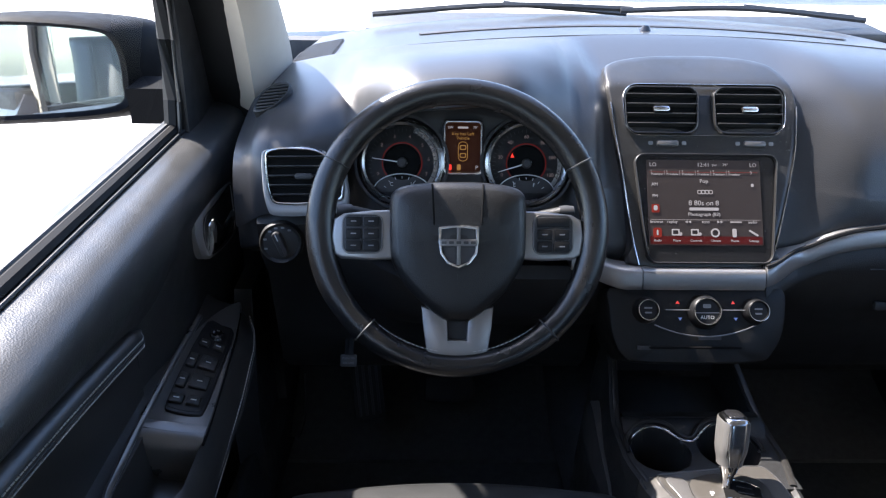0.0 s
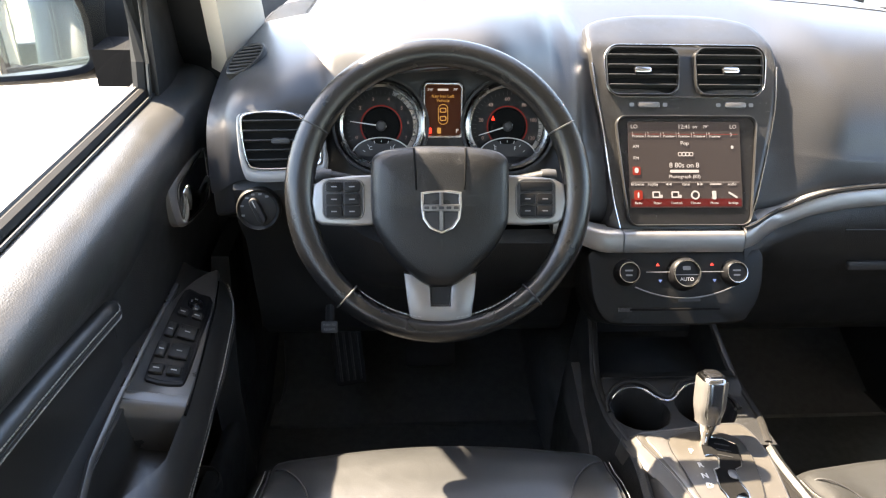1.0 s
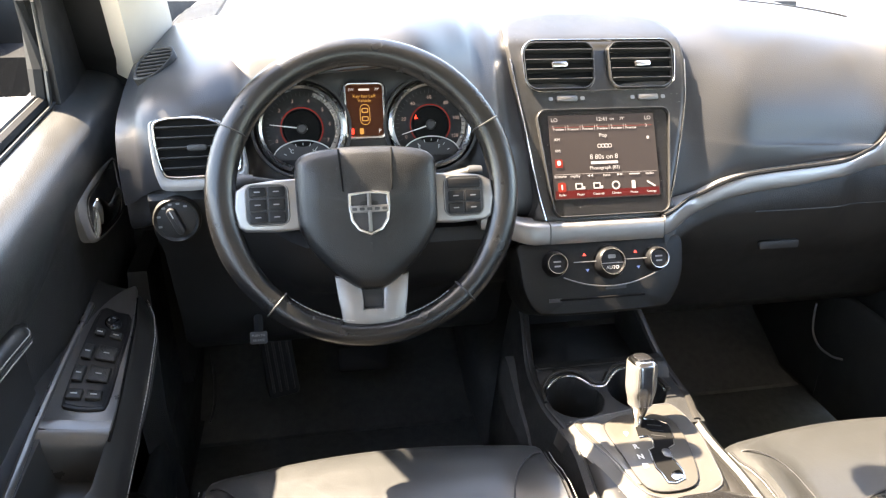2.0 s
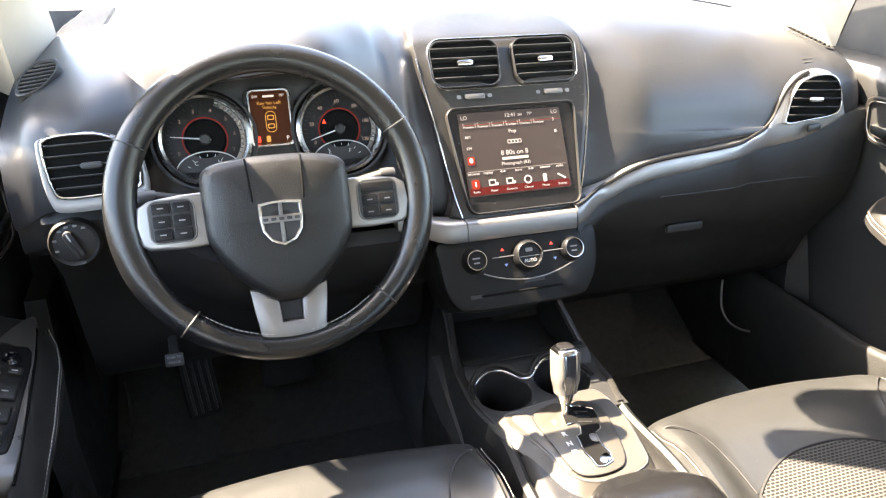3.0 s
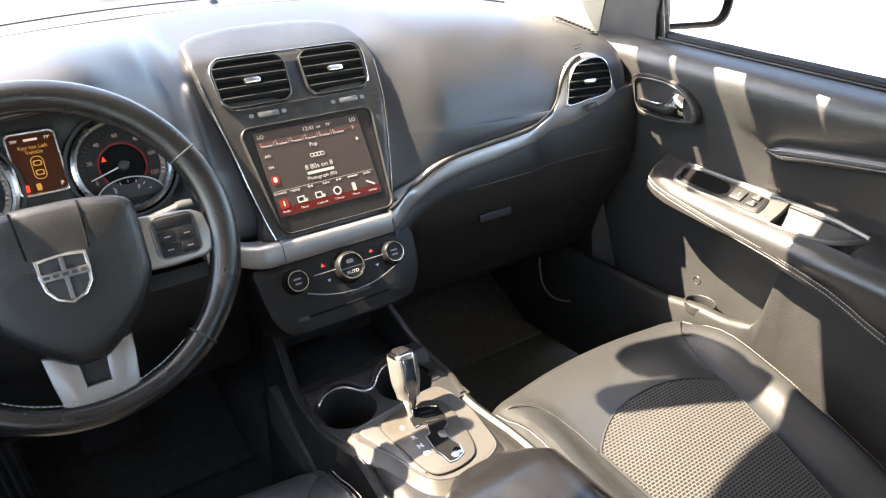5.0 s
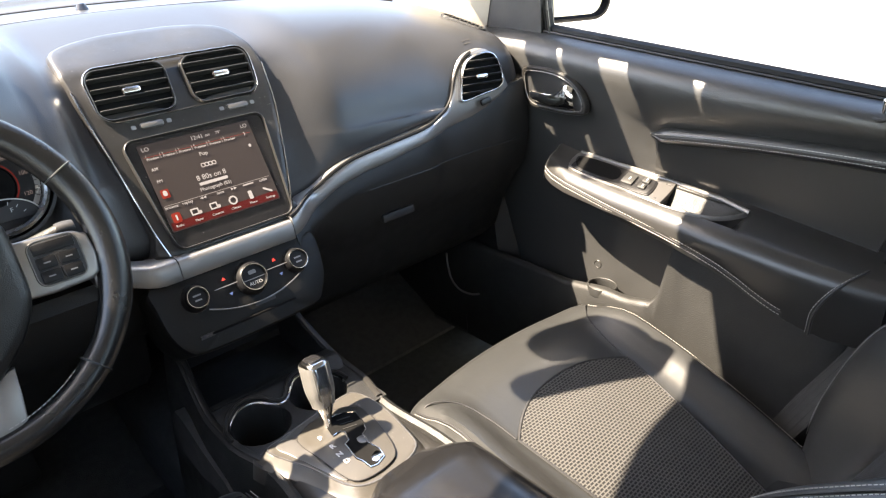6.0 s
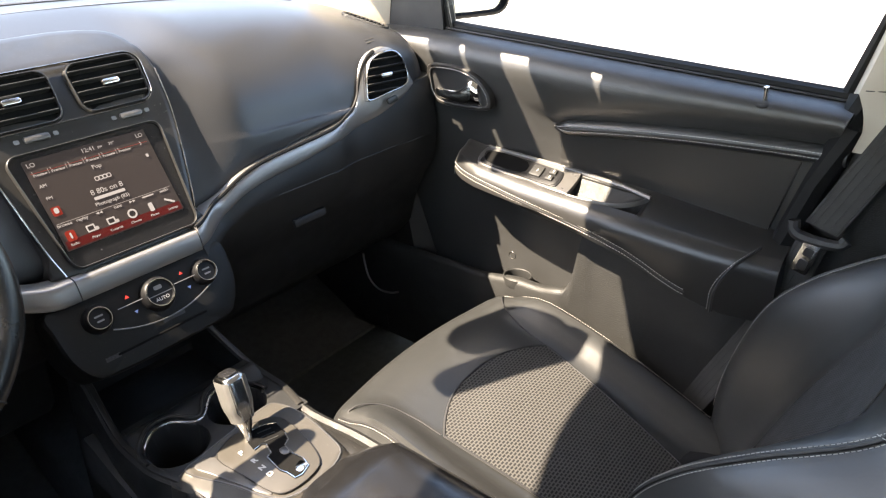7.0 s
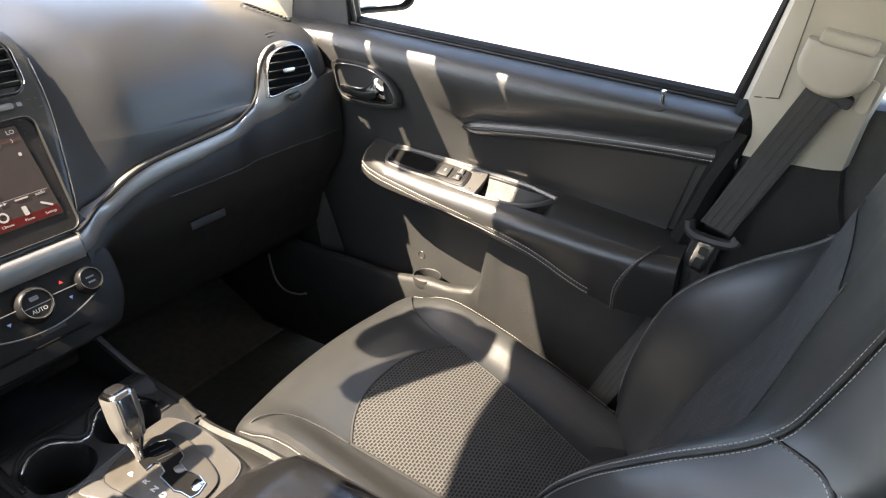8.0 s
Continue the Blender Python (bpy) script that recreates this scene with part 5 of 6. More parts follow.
shifter = thing("gear_lever", "chrome and grey gear lever standing in park", "gear lever")
LB = Vector((-0.006, -0.290, CZ + 0.012))
LT = Vector((0.004, -0.252, CZ + 0.125))
ax = (LT - LB).normalized()
side_ax = Vector((1, 0, 0))
M_LV2 = Matrix.Translation(LB) @ Matrix((side_ax, ax.cross(side_ax).normalized(), ax)).transposed().to_4x4()
part("lever_stem", lathe([(0.0065, -0.02), (0.0065, 0.014), (0.0078, 0.0225), (0.0085, 0.0245), (0.0142, 0.0395), (0.0150, 0.0415), (0.0135, 0.043), (0.0135, 0.046)], M_LV2, 20), CHROME, shifter)


def knob_row(k, lo=0.042, hi=0.110, grow=0.0):
    """One ring of the knob: narrow at the collar, widest near its flat sloping top."""
    z = lo + (hi - lo) * k
    top = max(0.0, (k - 0.85) / 0.15)
    round_in = 0.0055 * (1 - math.sqrt(max(0.0, 1 - top * top)))
    w = 0.0150 + 0.0030 * ease(0, 0.35, k) - round_in + grow
    d = 0.0150 + 0.0050 * ease(0, 0.5, k) - round_in + grow
    return [M_LV2 @ Vector((x, y + 0.003 * k, z + 0.10 * y * k)) for x, y in rrect(2 * w, 2 * d, 0.0125 if k < 0.9 else 0.0110, 8)]


ks = [0, 0.1, 0.25, 0.4, 0.55, 0.7, 0.82, 0.86, 0.90, 0.935, 0.96, 0.98, 0.993, 1.0]
part("lever_knob", loft([knob_row(k) for k in ks]), KNOBFACE, shifter, "polished chrome knob")
for sg in (-1, 1):
    rows = []
    for k in span(0.0, 0.93, 14):
        full = knob_row(k, grow=0.0009)
        rows.append([p for p in full if (M_LV2.inverted() @ p).x * sg > 0.0075])
    n_min = min(len(r) for r in rows)
    rows = [r[:n_min] for r in rows]
    part("knob_cheek", loft(rows, False, False), CHEEK, shifter, "satin grey side cheek")
part("knob_cap", slab(rrect(0.0215, 0.026, 0.007, 5), 0.0018, M_LV2 @ Matrix.Translation((0, 0.004, 0.1098)) @ Matrix.Rotation(radians(6), 4, "X"), 0.0007), GLOSS, shifter, "dark cap with shift pattern")

armrest = thing("console_armrest", "black leather centre armrest lid, glossy", "armrest")


def lid_rows():
    rows = []
    for k, y in zip(span(0, 1, 16), span(-0.425, -0.80, 16)):
        w = 0.094 * (0.55 + 0.45 * math.sqrt(1 - (1 - ease(0, 0.16, k)) ** 2)) if k < 0.16 else 0.094
        top = 0.030 + 0.028 * ease(0, 0.15, k)
        row = []
        for a in span(0, math.pi, 13):
            c, s = math.cos(a), math.sin(a)
            row.append((0.020 + w * (abs(c) ** 0.6) * (1 if c > 0 else -1), y, CZ - 0.005 + top * s ** 0.5))
        row += [(0.020 - w, y, CZ - 0.05), (0.020 + w, y, CZ - 0.05)]
        rows.append(row)
    return rows


part("lid_pad", loft(lid_rows()), LIDSKIN, armrest, "smooth glossy black lid", 50)
stitches([(0.020 + sx * 0.088, y, CZ + 0.030) for sx in (1,) for y in span(-0.50, -0.78, 8)], armrest)
part("armrest_box", box(0.18, 0.40, 0.34, pose(0.018, -0.62, 0.60), 0.015), PLASTIC, armrest)

# ================= seats =================
def seat(name, label):
    """A bucket seat about x = 0: cushion, backrest, mesh inserts, piping and stitching."""
    s = thing(name, label, "car seat", "front seats")

    def cush(u, v):
        # u across -1..1, v from the rear (0) to the front edge (1)
        y = -0.80 + 0.500 * v
        w = 0.225 + 0.030 * v + 0.010 * math.sin(math.pi * v)
        z = 0.625 + 0.150 * v - 0.018 * ease(0.85, 1.0, v) + 0.012 * math.sin(v * math.pi)
        bol = 0.034 * ease(0.60, 0.86, abs(u)) * ease(1.05, 0.75, v) - 0.050 * ease(0.86, 1.0, abs(u)) - 0.008 * (1 - u * u) * ease(1.0, 0.6, v)
        return Vector((u * w, y + 0.035 * (1 - u * u) * ease(0.6, 1.0, v), z + bol))

    us = span(-1, 1, 33)
    rows = []
    for v in span(0, 1, 22):
        row = [cush(u, v) for u in us]
        l, r = row[0], row[-1]
        rows.append([l + Vector((0.012, 0, -0.10))] + [l + Vector((-0.006, 0, -0.035))] + row + [r + Vector((0.006, 0, -0.035)), r + Vector((-0.012, 0, -0.10))])
    edge = rows[-1]
    for dy, dz in ((0.016, -0.010), (0.027, -0.028), (0.030, -0.055), (0.018, -0.10), (-0.02, -0.12)):
        rows.append([Vector((p.x * (0.995 + dz * 0.2), p.y + dy, p.z + dz * (1 if 1 < i < len(edge) - 2 else 0.4))) for i, p in enumerate(edge)])
    part("cushion", loft(rows, False, False), LEATHER, s, "black leather seat cushion", 55)
    part("cushion_base", box(0.40, 0.44, 0.14, pose(0, -0.58, 0.575), 0.02), DARK, s)
    part("seat_rail", box(0.36, 0.40, 0.10, pose(0, -0.58, 0.47), 0.01), DARK, s)

    # mesh insert, arched at its front
    bm = bmesh.new()
    uvl = bm.loops.layers.uv.new("UVMap")
    nu, nv = 28, 26
    V, UV = [], {}
    def panel(q, k):
        """A place on the insert: q across -1..1, k from the rear to its arched front edge."""
        v = 0.02 + (0.785 - 0.085 * abs(q) ** 2.4 - 0.02) * k
        return cush(q * (0.43 + 0.24 * v), v)

    for j in range(nv + 1):
        row = []
        for i in range(nu + 1):
            q = -1 + 2 * i / nu
            p = panel(q, j / nv)
            vert = bm.verts.new(p + Vector((0, 0, 0.0035 + 0.006 * (1 - q * q) * ease(1.0, 0.8, j / nv))))
            UV[vert] = (p.x, p.y)
            row.append(vert)
        V.append(row)
    for a, b in zip(V, V[1:]):
        for i in range(nu):
            f = bm.faces.new((a[i], a[i + 1], b[i + 1], b[i]))
            for lp in f.loops:
                lp[uvl].uv = UV[lp.vert]
    part("mesh_insert", bm, MESHCLOTH, s, "dark woven mesh insert", 60)
    arch = [panel(q, 1.0) + Vector((0, 0, 0.003)) for q in span(-1, 1, 31)]
    left = [panel(-1, k) + Vector((0, 0, 0.003)) for k in span(0.05, 1.0, 14)]
    right = [panel(1, k) + Vector((0, 0, 0.003)) for k in span(1.0, 0.05, 14)]
    part("insert_seam", tube(left + arch[1:-1] + right, 0.0022, n=6), DARK, s)
    for sg in (-1, 1):
        welt = [cush(sg * 0.90, v) + Vector((0, 0, 0.0015)) for v in span(0.1, 1.0, 18)]
        part("bolster_welt", tube(welt, 0.0018, n=6), DARK, s)
        stitches([p + Vector((-sg * 0.006, 0, 0.0022)) for p in welt], s)
        stitches([p + Vector((sg * 0.006, 0, 0.001)) for p in welt], s)
    # seam from the front corner inwards
        bend = [cush(sg * u, v) + Vector((0, 0, 0.0015)) for u, v in ((0.97, 0.975), (0.85, 0.975), (0.70, 0.90), (0.625, 0.80), (0.60, 0.71))]
        part("corner_seam", tube(smooth_path(bend, 6), 0.0014, n=6), DARK, s)

    # backrest
    def between(z, table):
        table = [(p.x, p.y) for p in smooth_path([(a, b, 0) for a, b in table], 6)]
        for (z0, y0), (z1, y1) in zip(table, table[1:]):
            if z <= z1:
                t = max(0.0, (z - z0) / (z1 - z0))
                return y0 + (y1 - y0) * t
        return table[-1][1]

    def back(u, k):
        # k from the hip (0) to the shoulder (1); side wings bulge forward at the hip and fade above the ribs
        z = 0.645 + 0.66 * k
        w = 0.255 + 0.012 * math.sin(math.pi * k) - 0.035 * ease(0.5, 1.0, k)
        mid = between(z, ((0.64, -0.795), (0.85, -0.872), (1.0, -0.945), (1.15, -0.988), (1.31, -1.04)))
        wing = between(z, ((0.64, -0.735), (0.76, -0.742), (0.89, -0.778), (0.96, -0.825), (1.02, -0.895), (1.08, -0.978), (1.14, -1.012), (1.31, -1.075)))
        y = mid + (wing - mid) * ease(0.50, 0.86, abs(u)) - 0.055 * ease(0.86, 1.0, abs(u)) - 0.012 * (1 - u * u)
        return Vector((u * w, y, z))

    rows = []
    for k in span(0, 1, 48):
        row = [back(u, k) for u in us]
        rows.append([row[0] + Vector((0.03, -0.13, 0.0)), row[0] + Vector((-0.010, -0.045, 0))] + row + [row[-1] + Vector((0.010, -0.045, 0)), row[-1] + Vector((-0.03, -0.13, 0))])
    last = rows[-1]
    for sc, dy, dz in ((0.985, -0.012, 0.016), (0.95, -0.035, 0.030), (0.90, -0.07, 0.036), (0.85, -0.11, 0.020)):
        rows.append([Vector((p.x * sc, min(p.y + dy * 1.0, p.y), p.z + dz)) for p in last])
    part("backrest", loft(rows, False, False), LEATHER, s, "black leather backrest", 55)
    part("back_shell", box(0.40, 0.04, 0.64, pose(0, -1.07, 0.98, 17), 0.02), PLASTIC, s)
    bm = bmesh.new()
    uvl = bm.loops.layers.uv.new("UVMap")
    V, UV = [], {}
    for k in span(0.03, 0.80, 30):
        row = []
        for u in span(-0.465, 0.465, 22):
            p = back(u, k)
            vert = bm.verts.new(p + Vector((0, 0.0015, 0.0)))
            UV[vert] = (p.x, p.z)
            row.append(vert)
        V.append(row)
    for a, b in zip(V, V[1:]):
        for i in range(21):
            f = bm.faces.new((a[i], a[i + 1], b[i + 1], b[i]))
            for lp in f.loops:
                lp[uvl].uv = UV[lp.vert]
    part("back_insert", bm, SHADED_BACKMESH, s, "dark woven mesh insert", 60)
    for sg in (-1, 1):
        part("back_seam", tube([back(sg * 0.468, k) + Vector((0, 0.0008, 0)) for k in span(0.05, 0.82, 18)], 0.0012, n=6), DARK, s)
        ridge = [back(sg * 0.88, k) + Vector((0, 0.001, 0)) for k in span(0.08, 1.0, 60)]
        part("back_welt", tube(ridge, 0.0022, n=6), DARK, s)
        drop = smooth_path([back(sg * 0.88, 0.667) + Vector((0, 0.001, 0)), back(sg * 0.97, 0.664) + Vector((sg * 0.001, 0.001, 0.001)), back(sg, 0.64) + Vector((sg * 0.007, -0.022, 0)), back(sg, 0.59) + Vector((sg * 0.0105, -0.042, 0)), back(sg, 0.50) + Vector((sg * 0.009, -0.052, 0))], 8)
        part("bolster_seam", tube(drop, 0.0022, n=6), DARK, s)
        for off in (0.005, -0.005):
            stitches([p + Vector((sg * 0.0012, off, 0.001)) for p in drop], s, 0.0048, 0.0032, 0.00045)
        stitches([p + Vector((-sg * 0.006, 0.001, 0)) for p in ridge], s, 0.0048, 0.0032, 0.00045)
        stitches([p + Vector((sg * 0.005, -0.0032, 0)) for p in ridge], s, 0.0048, 0.0032, 0.00045)
    return s


seat_r = seat("passenger_seat", "empty black leather passenger seat with a woven mesh insert")
seat_r.matrix_basis = pose(0.385, 0, 0)
seat_l = copy_thing(seat_r, pose(-0.380, -0.010, 0.054))
seat_l.name = "driver_seat"
seat_l["label"] = "empty black leather driver seat behind the wheel"

# ================= doors =================
def sill(y):
    return 1.258 + 0.052 * (y + 0.05) / 0.76


def along(v, table):
    """Straight interpolation in a falling table of pairs."""
    for (a, p), (b, q) in zip(table, table[1:]):
        if v >= b:
            return p + (q - p) * min(1.0, max(0.0, (v - a) / (b - a)))
    return table[-1][1]


def rest_top(y):
    return 1.038 - 0.07 * (-0.12 - y) if y > -0.55 else 1.0079 - 0.12 * (-0.55 - y)


def rest_in(y):
    return 0.70 - 0.70 * (0.70 - along(y, ((-0.115, 0.706), (-0.122, 0.680), (-0.132, 0.655), (-0.150, 0.630), (-0.175, 0.614), (-0.21, 0.603), (-0.31, 0.594), (-0.51, 0.591), (-0.65, 0.602), (-0.72, 0.612), (-0.79, 0.630))))


def rest_low(y):
    return along(y, ((-0.115, 0.995), (-0.16, 0.976), (-0.33, 0.948), (-0.44, 0.929), (-0.50, 0.916), (-0.54, 0.905), (-0.575, 0.892), (-0.605, 0.878), (-0.64, 0.864), (-0.68, 0.853), (-0.72, 0.846), (-0.79, 0.845)))


def plan(points, n=4):
    return [(p.x, p.y) for p in smooth_path([(x, y, 0) for x, y in points], n, True)]


def door(side, name, label):
    """A front door with its armrest, pocket, stitched pad, handle and glass; side -1 driver, 1 passenger."""
    d = thing(name, label, "car door", "front doors", "structure")
    shift = -0.022 if side < 0 else 0.0

    def S(x, y, z):
        return Vector((side * x + shift, y, z))

    rows = []
    for y in span(0.10, -0.835, 60):
        zs = sill(min(y, -0.03)) + (0.016 * ease(-0.03, 0.07, y) if side < 0 else 0.0)
        pz = 1.0985 + 0.032 * (1 - (1 - min(1.0, max(0.0, (-0.342 - y) / 0.486))) ** 2)
        sq = min(1.0, (zs - pz - 0.030) / 0.084)
        f = ease(-0.36, -0.25, y)
        g = ease(-0.14, -0.03, y)
        prof = [(0.760, zs - 0.002), (0.748, zs + 0.002), (0.738, zs - 0.002), (0.722, zs - 0.005 * sq), (0.706, zs - 0.011 * sq), (0.694, zs - 0.022 * sq), (0.688, zs - 0.040 * sq), (0.691, zs - 0.062 * sq)]
        if side < 0:
            prof[3:] = [(0.722, zs - 0.003), (0.706, zs - 0.007), (0.692, zs - 0.015), (0.683, zs - 0.031 * sq), (0.684, zs - 0.058 * sq)]
        la, lb, lc, ld = (p + (zs - q - p) * f for p, q in ((pz + 0.030, 0.084), (pz + 0.018, 0.097), (pz + 0.004, 0.113), (pz - 0.040, 0.16)))
        low = [(0.701, la), (0.713, lb), (0.720, lc), (0.723, ld), (0.728, 0.98), (0.744, 0.90), (0.748, 0.84), (0.746, 0.76)]
        full = (0.697, 0.699, 0.701, 0.706, 0.714, 0.730, 0.736, 0.735)
        prof += [(x + (min(x, q) - x) * f - 0.006 * g, z) for (x, z), q in zip(low, full)]
        prof += [(0.726 - 0.006 * g, 0.60), (0.716, 0.46), (0.80, 0.44), (0.86, 0.60), (0.865, 0.95), (0.82, zs - 0.05), (0.785, zs - 0.002)]
        rows.append([S(x, y + 0.25 * max(0.0, 1.206 - z) * ease(-0.45, -0.835, y), z) for x, z in prof])
    part("door_panel", loft(rows), DOORSKIN, d, "grained black door panel", 50)
    part("belt_line_seam", tube([S(0.7395, y, sill(y) + 0.0008) for y in span(-0.05, -0.84, 16)], 0.0022, n=6), DARK, d)

    # lower panel with the open map pocket
    rows = []
    for y in span(0.13, -0.82, 78):
        rise = ease(-0.395, -0.440, y)
        zt = 0.752 + 0.016 * ease(-0.18, -0.30, y) + 0.010 * ease(-0.34, -0.40, y) + 0.185 * rise * rise
        inn = 0.672 - 0.008 * ease(-0.1, -0.3, y) + 0.030 * ease(-0.70, -0.82, y)
        wq = ease(-0.385, -0.470, y)
        back_x = 0.690 + 0.034 * wq
        prof = [(back_x + 0.012 * wq, 0.50), (back_x + 0.012 * wq, zt - 0.004), (inn + 0.012 + 0.046 * wq, zt), (inn + 0.004 + 0.044 * wq, zt - 0.003), (inn + 0.040 * wq, zt - 0.012), (inn - 0.002 + 0.030 * wq, zt - 0.08), (inn + 0.006, 0.60), (inn + 0.02, 0.47), (back_x, 0.46)]
        rows.append([S(x, y, z) for x, z in prof])
    part("map_pocket", loft(rows), PLASTIC, d, "grained lower pocket", 50)
    part("bottle_ring", ring([(0.030 * math.cos(a), 0.034 * math.sin(a)) for a in span(0, 5.9, 18)], [(0.024 * math.cos(a), 0.028 * math.sin(a)) for a in span(0, 5.9, 18)], 0.018, pose(side * 0.692 + shift, -0.279, 0.748)), PLASTIC, d)
    part("door_badge", lathe([(0.0005, 0.0015), (0.0075, 0.0015), (0.0085, 0.003), (0.0095, 0.002), (0.010, 0.0)], pose(side * 0.737 + shift, -0.236, 0.782, 0, -side * 90, 0), 20), STACK, d)

    # armrest with a pull cup
    skew, close, tuck = (0.018, 0.030, -0.009) if side < 0 else (0.0, 0.0, 0.0)
    rows = []
    for y in span(-0.122, -0.79, 112):
        zb, xi = rest_low(y), rest_in(y)
        zt = zb + (rest_top(y) - zb) * (0.15 + 0.85 * ease(-0.116, -0.146, y))
        def dip(x):
            """Depth of the pull cup at one place across the armrest."""
            sk = skew * (0.70 - x) / 0.07
            return 0.050 * ease(-0.410 + sk, -0.416 + sk, y) * ease(-0.560, -0.520, y)

        cc = close * ease(-0.455, -0.555, y)
        e1, e2, e3 = (max(a, min(b, xi + c + cc)) for a, b, c in ((0.666 + tuck, 0.683, 0.020), (0.658 + tuck, 0.682, 0.019), (0.653 + tuck, 0.681, 0.018)))
        up = 0.008 * ease(-0.20, -0.13, y)
        prof = [(0.735, zb), (0.735, zt + 0.004 + up), (0.714, zt + 0.003 + up), (0.698, zt), (0.693, zt - dip(0.693) * 0.9), (0.684, zt - dip(0.684)), (e1, zt - dip(e1)), (e2, zt - dip(e2) * 0.9), (e3, zt), (xi + 0.016, zt - 0.001), (xi + 0.006, zt - 0.007), (xi + 0.001, zt - 0.018), (xi, zt - 0.030), (xi + 0.002, (zt - 0.03 + zb) / 2), (xi + 0.010, zb + 0.005), (xi + 0.026, zb - 0.002)]
        rows.append([S(x, y, z - 0.40 * max(0.0, 0.70 - x) * (1 if 2 < i < 13 else 0)) for i, (x, z) in enumerate(prof)])
    part("armrest", loft(rows), INSERT, d, "padded black armrest", 48)
    for off in (0.0, 0.009):
        line = [S(rest_in(y) + 0.0008, y, rest_low(y) + 0.028 - off - 0.004 * ease(-0.5, -0.64, y)) for y in span(-0.15, -0.655, 40)]
        stitches(line, d, 0.006, 0.0042, 0.0007)
    part("armrest_welt", tube([S(rest_in(y) + 0.0012, y, rest_low(y) + 0.0235 - 0.004 * ease(-0.5, -0.64, y)) for y in span(-0.15, -0.655, 40)], 0.0012, n=6), DARK, d)
    stitches(smooth_path([S(0.618, -0.700, 0.872), S(0.614, -0.704, 0.915), S(0.634, -0.722, 0.950), S(0.668, -0.750, 0.976)], 8), d, 0.006, 0.0042, 0.0006)
    part("rear_welt", tube(smooth_path([S(0.616, -0.706, 0.868), S(0.613, -0.710, 0.915), S(0.632, -0.728, 0.953), S(0.666, -0.755, 0.980)], 8), 0.0022, n=6), DARK, d)

    # satin bezel round switches and cup
    def lift(bm):
        for v in bm.verts:
            v.co.y += skew * ease(-0.26, -0.40, v.co.y) * max(0.0, 0.70 - v.co.x) / 0.085
            v.co.x = v.co.x if v.co.x >= 0.70 else 0.70 - (0.70 - v.co.x) * 0.82
            v.co.z += rest_top(v.co.y) + 0.0015 - 0.40 * max(0.0, 0.70 - v.co.x)
            v.co.x = v.co.x * side + shift
        if side < 0:
            bmesh.ops.reverse_faces(bm, faces=bm.faces[:])
        return bm

    flat = Matrix.Translation((0, 0, 0))
    tip = [(0.660, -0.142), (0.653, -0.160), (0.644, -0.22), (0.634, -0.33), (0.629, -0.405), (0.637, -0.414), (0.70, -0.414), (0.708, -0.40), (0.707, -0.30), (0.699, -0.235), (0.682, -0.178)]
    front = plan(tip if side < 0 else [(0.676, -0.196), (0.655, -0.200), (0.641, -0.22), (0.636, -0.33), (0.633, -0.405), (0.640, -0.414), (0.70, -0.414), (0.708, -0.40), (0.709, -0.30), (0.709, -0.23), (0.700, -0.200)], 3)
    part("switch_bezel", lift(slab(front, 0.004, flat, 0.0015, 2, 0.004)), BEZEL, d, "satin grey armrest bezel")
    outer = plan([(0.634, -0.405), (0.664, -0.400), (0.708, -0.405), (0.706, -0.47), (0.699, -0.548), (0.676, -0.545), (0.648, -0.510), (0.636, -0.46)])
    inner = plan([(0.642, -0.414), (0.664, -0.413), (0.692, -0.414), (0.695, -0.47), (0.691, -0.538), (0.678, -0.536), (0.654, -0.505), (0.644, -0.46)])
    if side > 0:
        part("cup_rim", lift(ring(outer, [(x + (p - x) * 0.5, y + (q - y) * 0.5) for (x, y), (p, q) in zip(outer, inner)], 0.0034, flat, 0.004)), BEZEL, d)
        liner = []
        for y in span(-0.412, -0.552, 18):
            near = 0.640 + 0.052 * ease(-0.44, -0.556, y)
            liner.append([(0.704 + (near - 0.704) * k, y, 0.002 - 0.026 * (1 - (1 - k) ** 2) * (1 - 0.8 * ease(-0.47, -0.552, y))) for k in span(0, 1, 8)])
        part("cup_liner", lift(loft(liner, False, False)), PLASTIC, d, "satin lining of the pull cup")
    part("bezel_rail", lift(tube([(x, y, 0.003) for x, y in ((0.704, -0.20), (0.706, -0.30), (0.705, -0.42), (0.701, -0.50), (0.690, -0.556))], 0.0042, n=8)), BEZEL, d, "rounded bright rail of the bezel")
    if side < 0:
        rim = [(-0.402, 0.0042), (-0.410, 0.0043), (-0.417, 0.0030), (-0.4225, -0.0005), (-0.4260, -0.006), (-0.4275, -0.014), (-0.4280, -0.030), (-0.4280, -0.052)]
        part("cup_wall", lift(loft([[(x, y, z) for x in span(0.630, 0.703, 8)] + [(x, y + 0.004, z - 0.003) for x in span(0.703, 0.630, 8)] for y, z in rim])), BEZEL, d, "rounded satin lip rolling into the pull cup")
        part("bezel_seam", lift(tube([(x, y, 0.0008) for x, y in ((0.652, -0.164), (0.6425, -0.22), (0.6335, -0.33), (0.6285, -0.405), (0.6280, -0.426))], 0.0018, n=6)), VOID, d)
    panel = plan([(0.689, -0.211), (0.667, -0.208), (0.646, -0.216), (0.642, -0.30), (0.640, -0.375), (0.648, -0.388), (0.680, -0.386), (0.689, -0.372), (0.691, -0.29)], 3)
    sw = part("switch_panel", lift(slab(panel, 0.0062, flat, 0.0016, 2)), SWITCHFACE, d, "black window switch panel")
    mid = [(0.667 + (x - 0.667) * 0.90, -0.298 + (y + 0.298) * 0.955) for x, y in panel]
    part("panel_face", lift(slab(mid, 0.0068, flat, 0.0004, 1)), SWITCHFACE, sw)
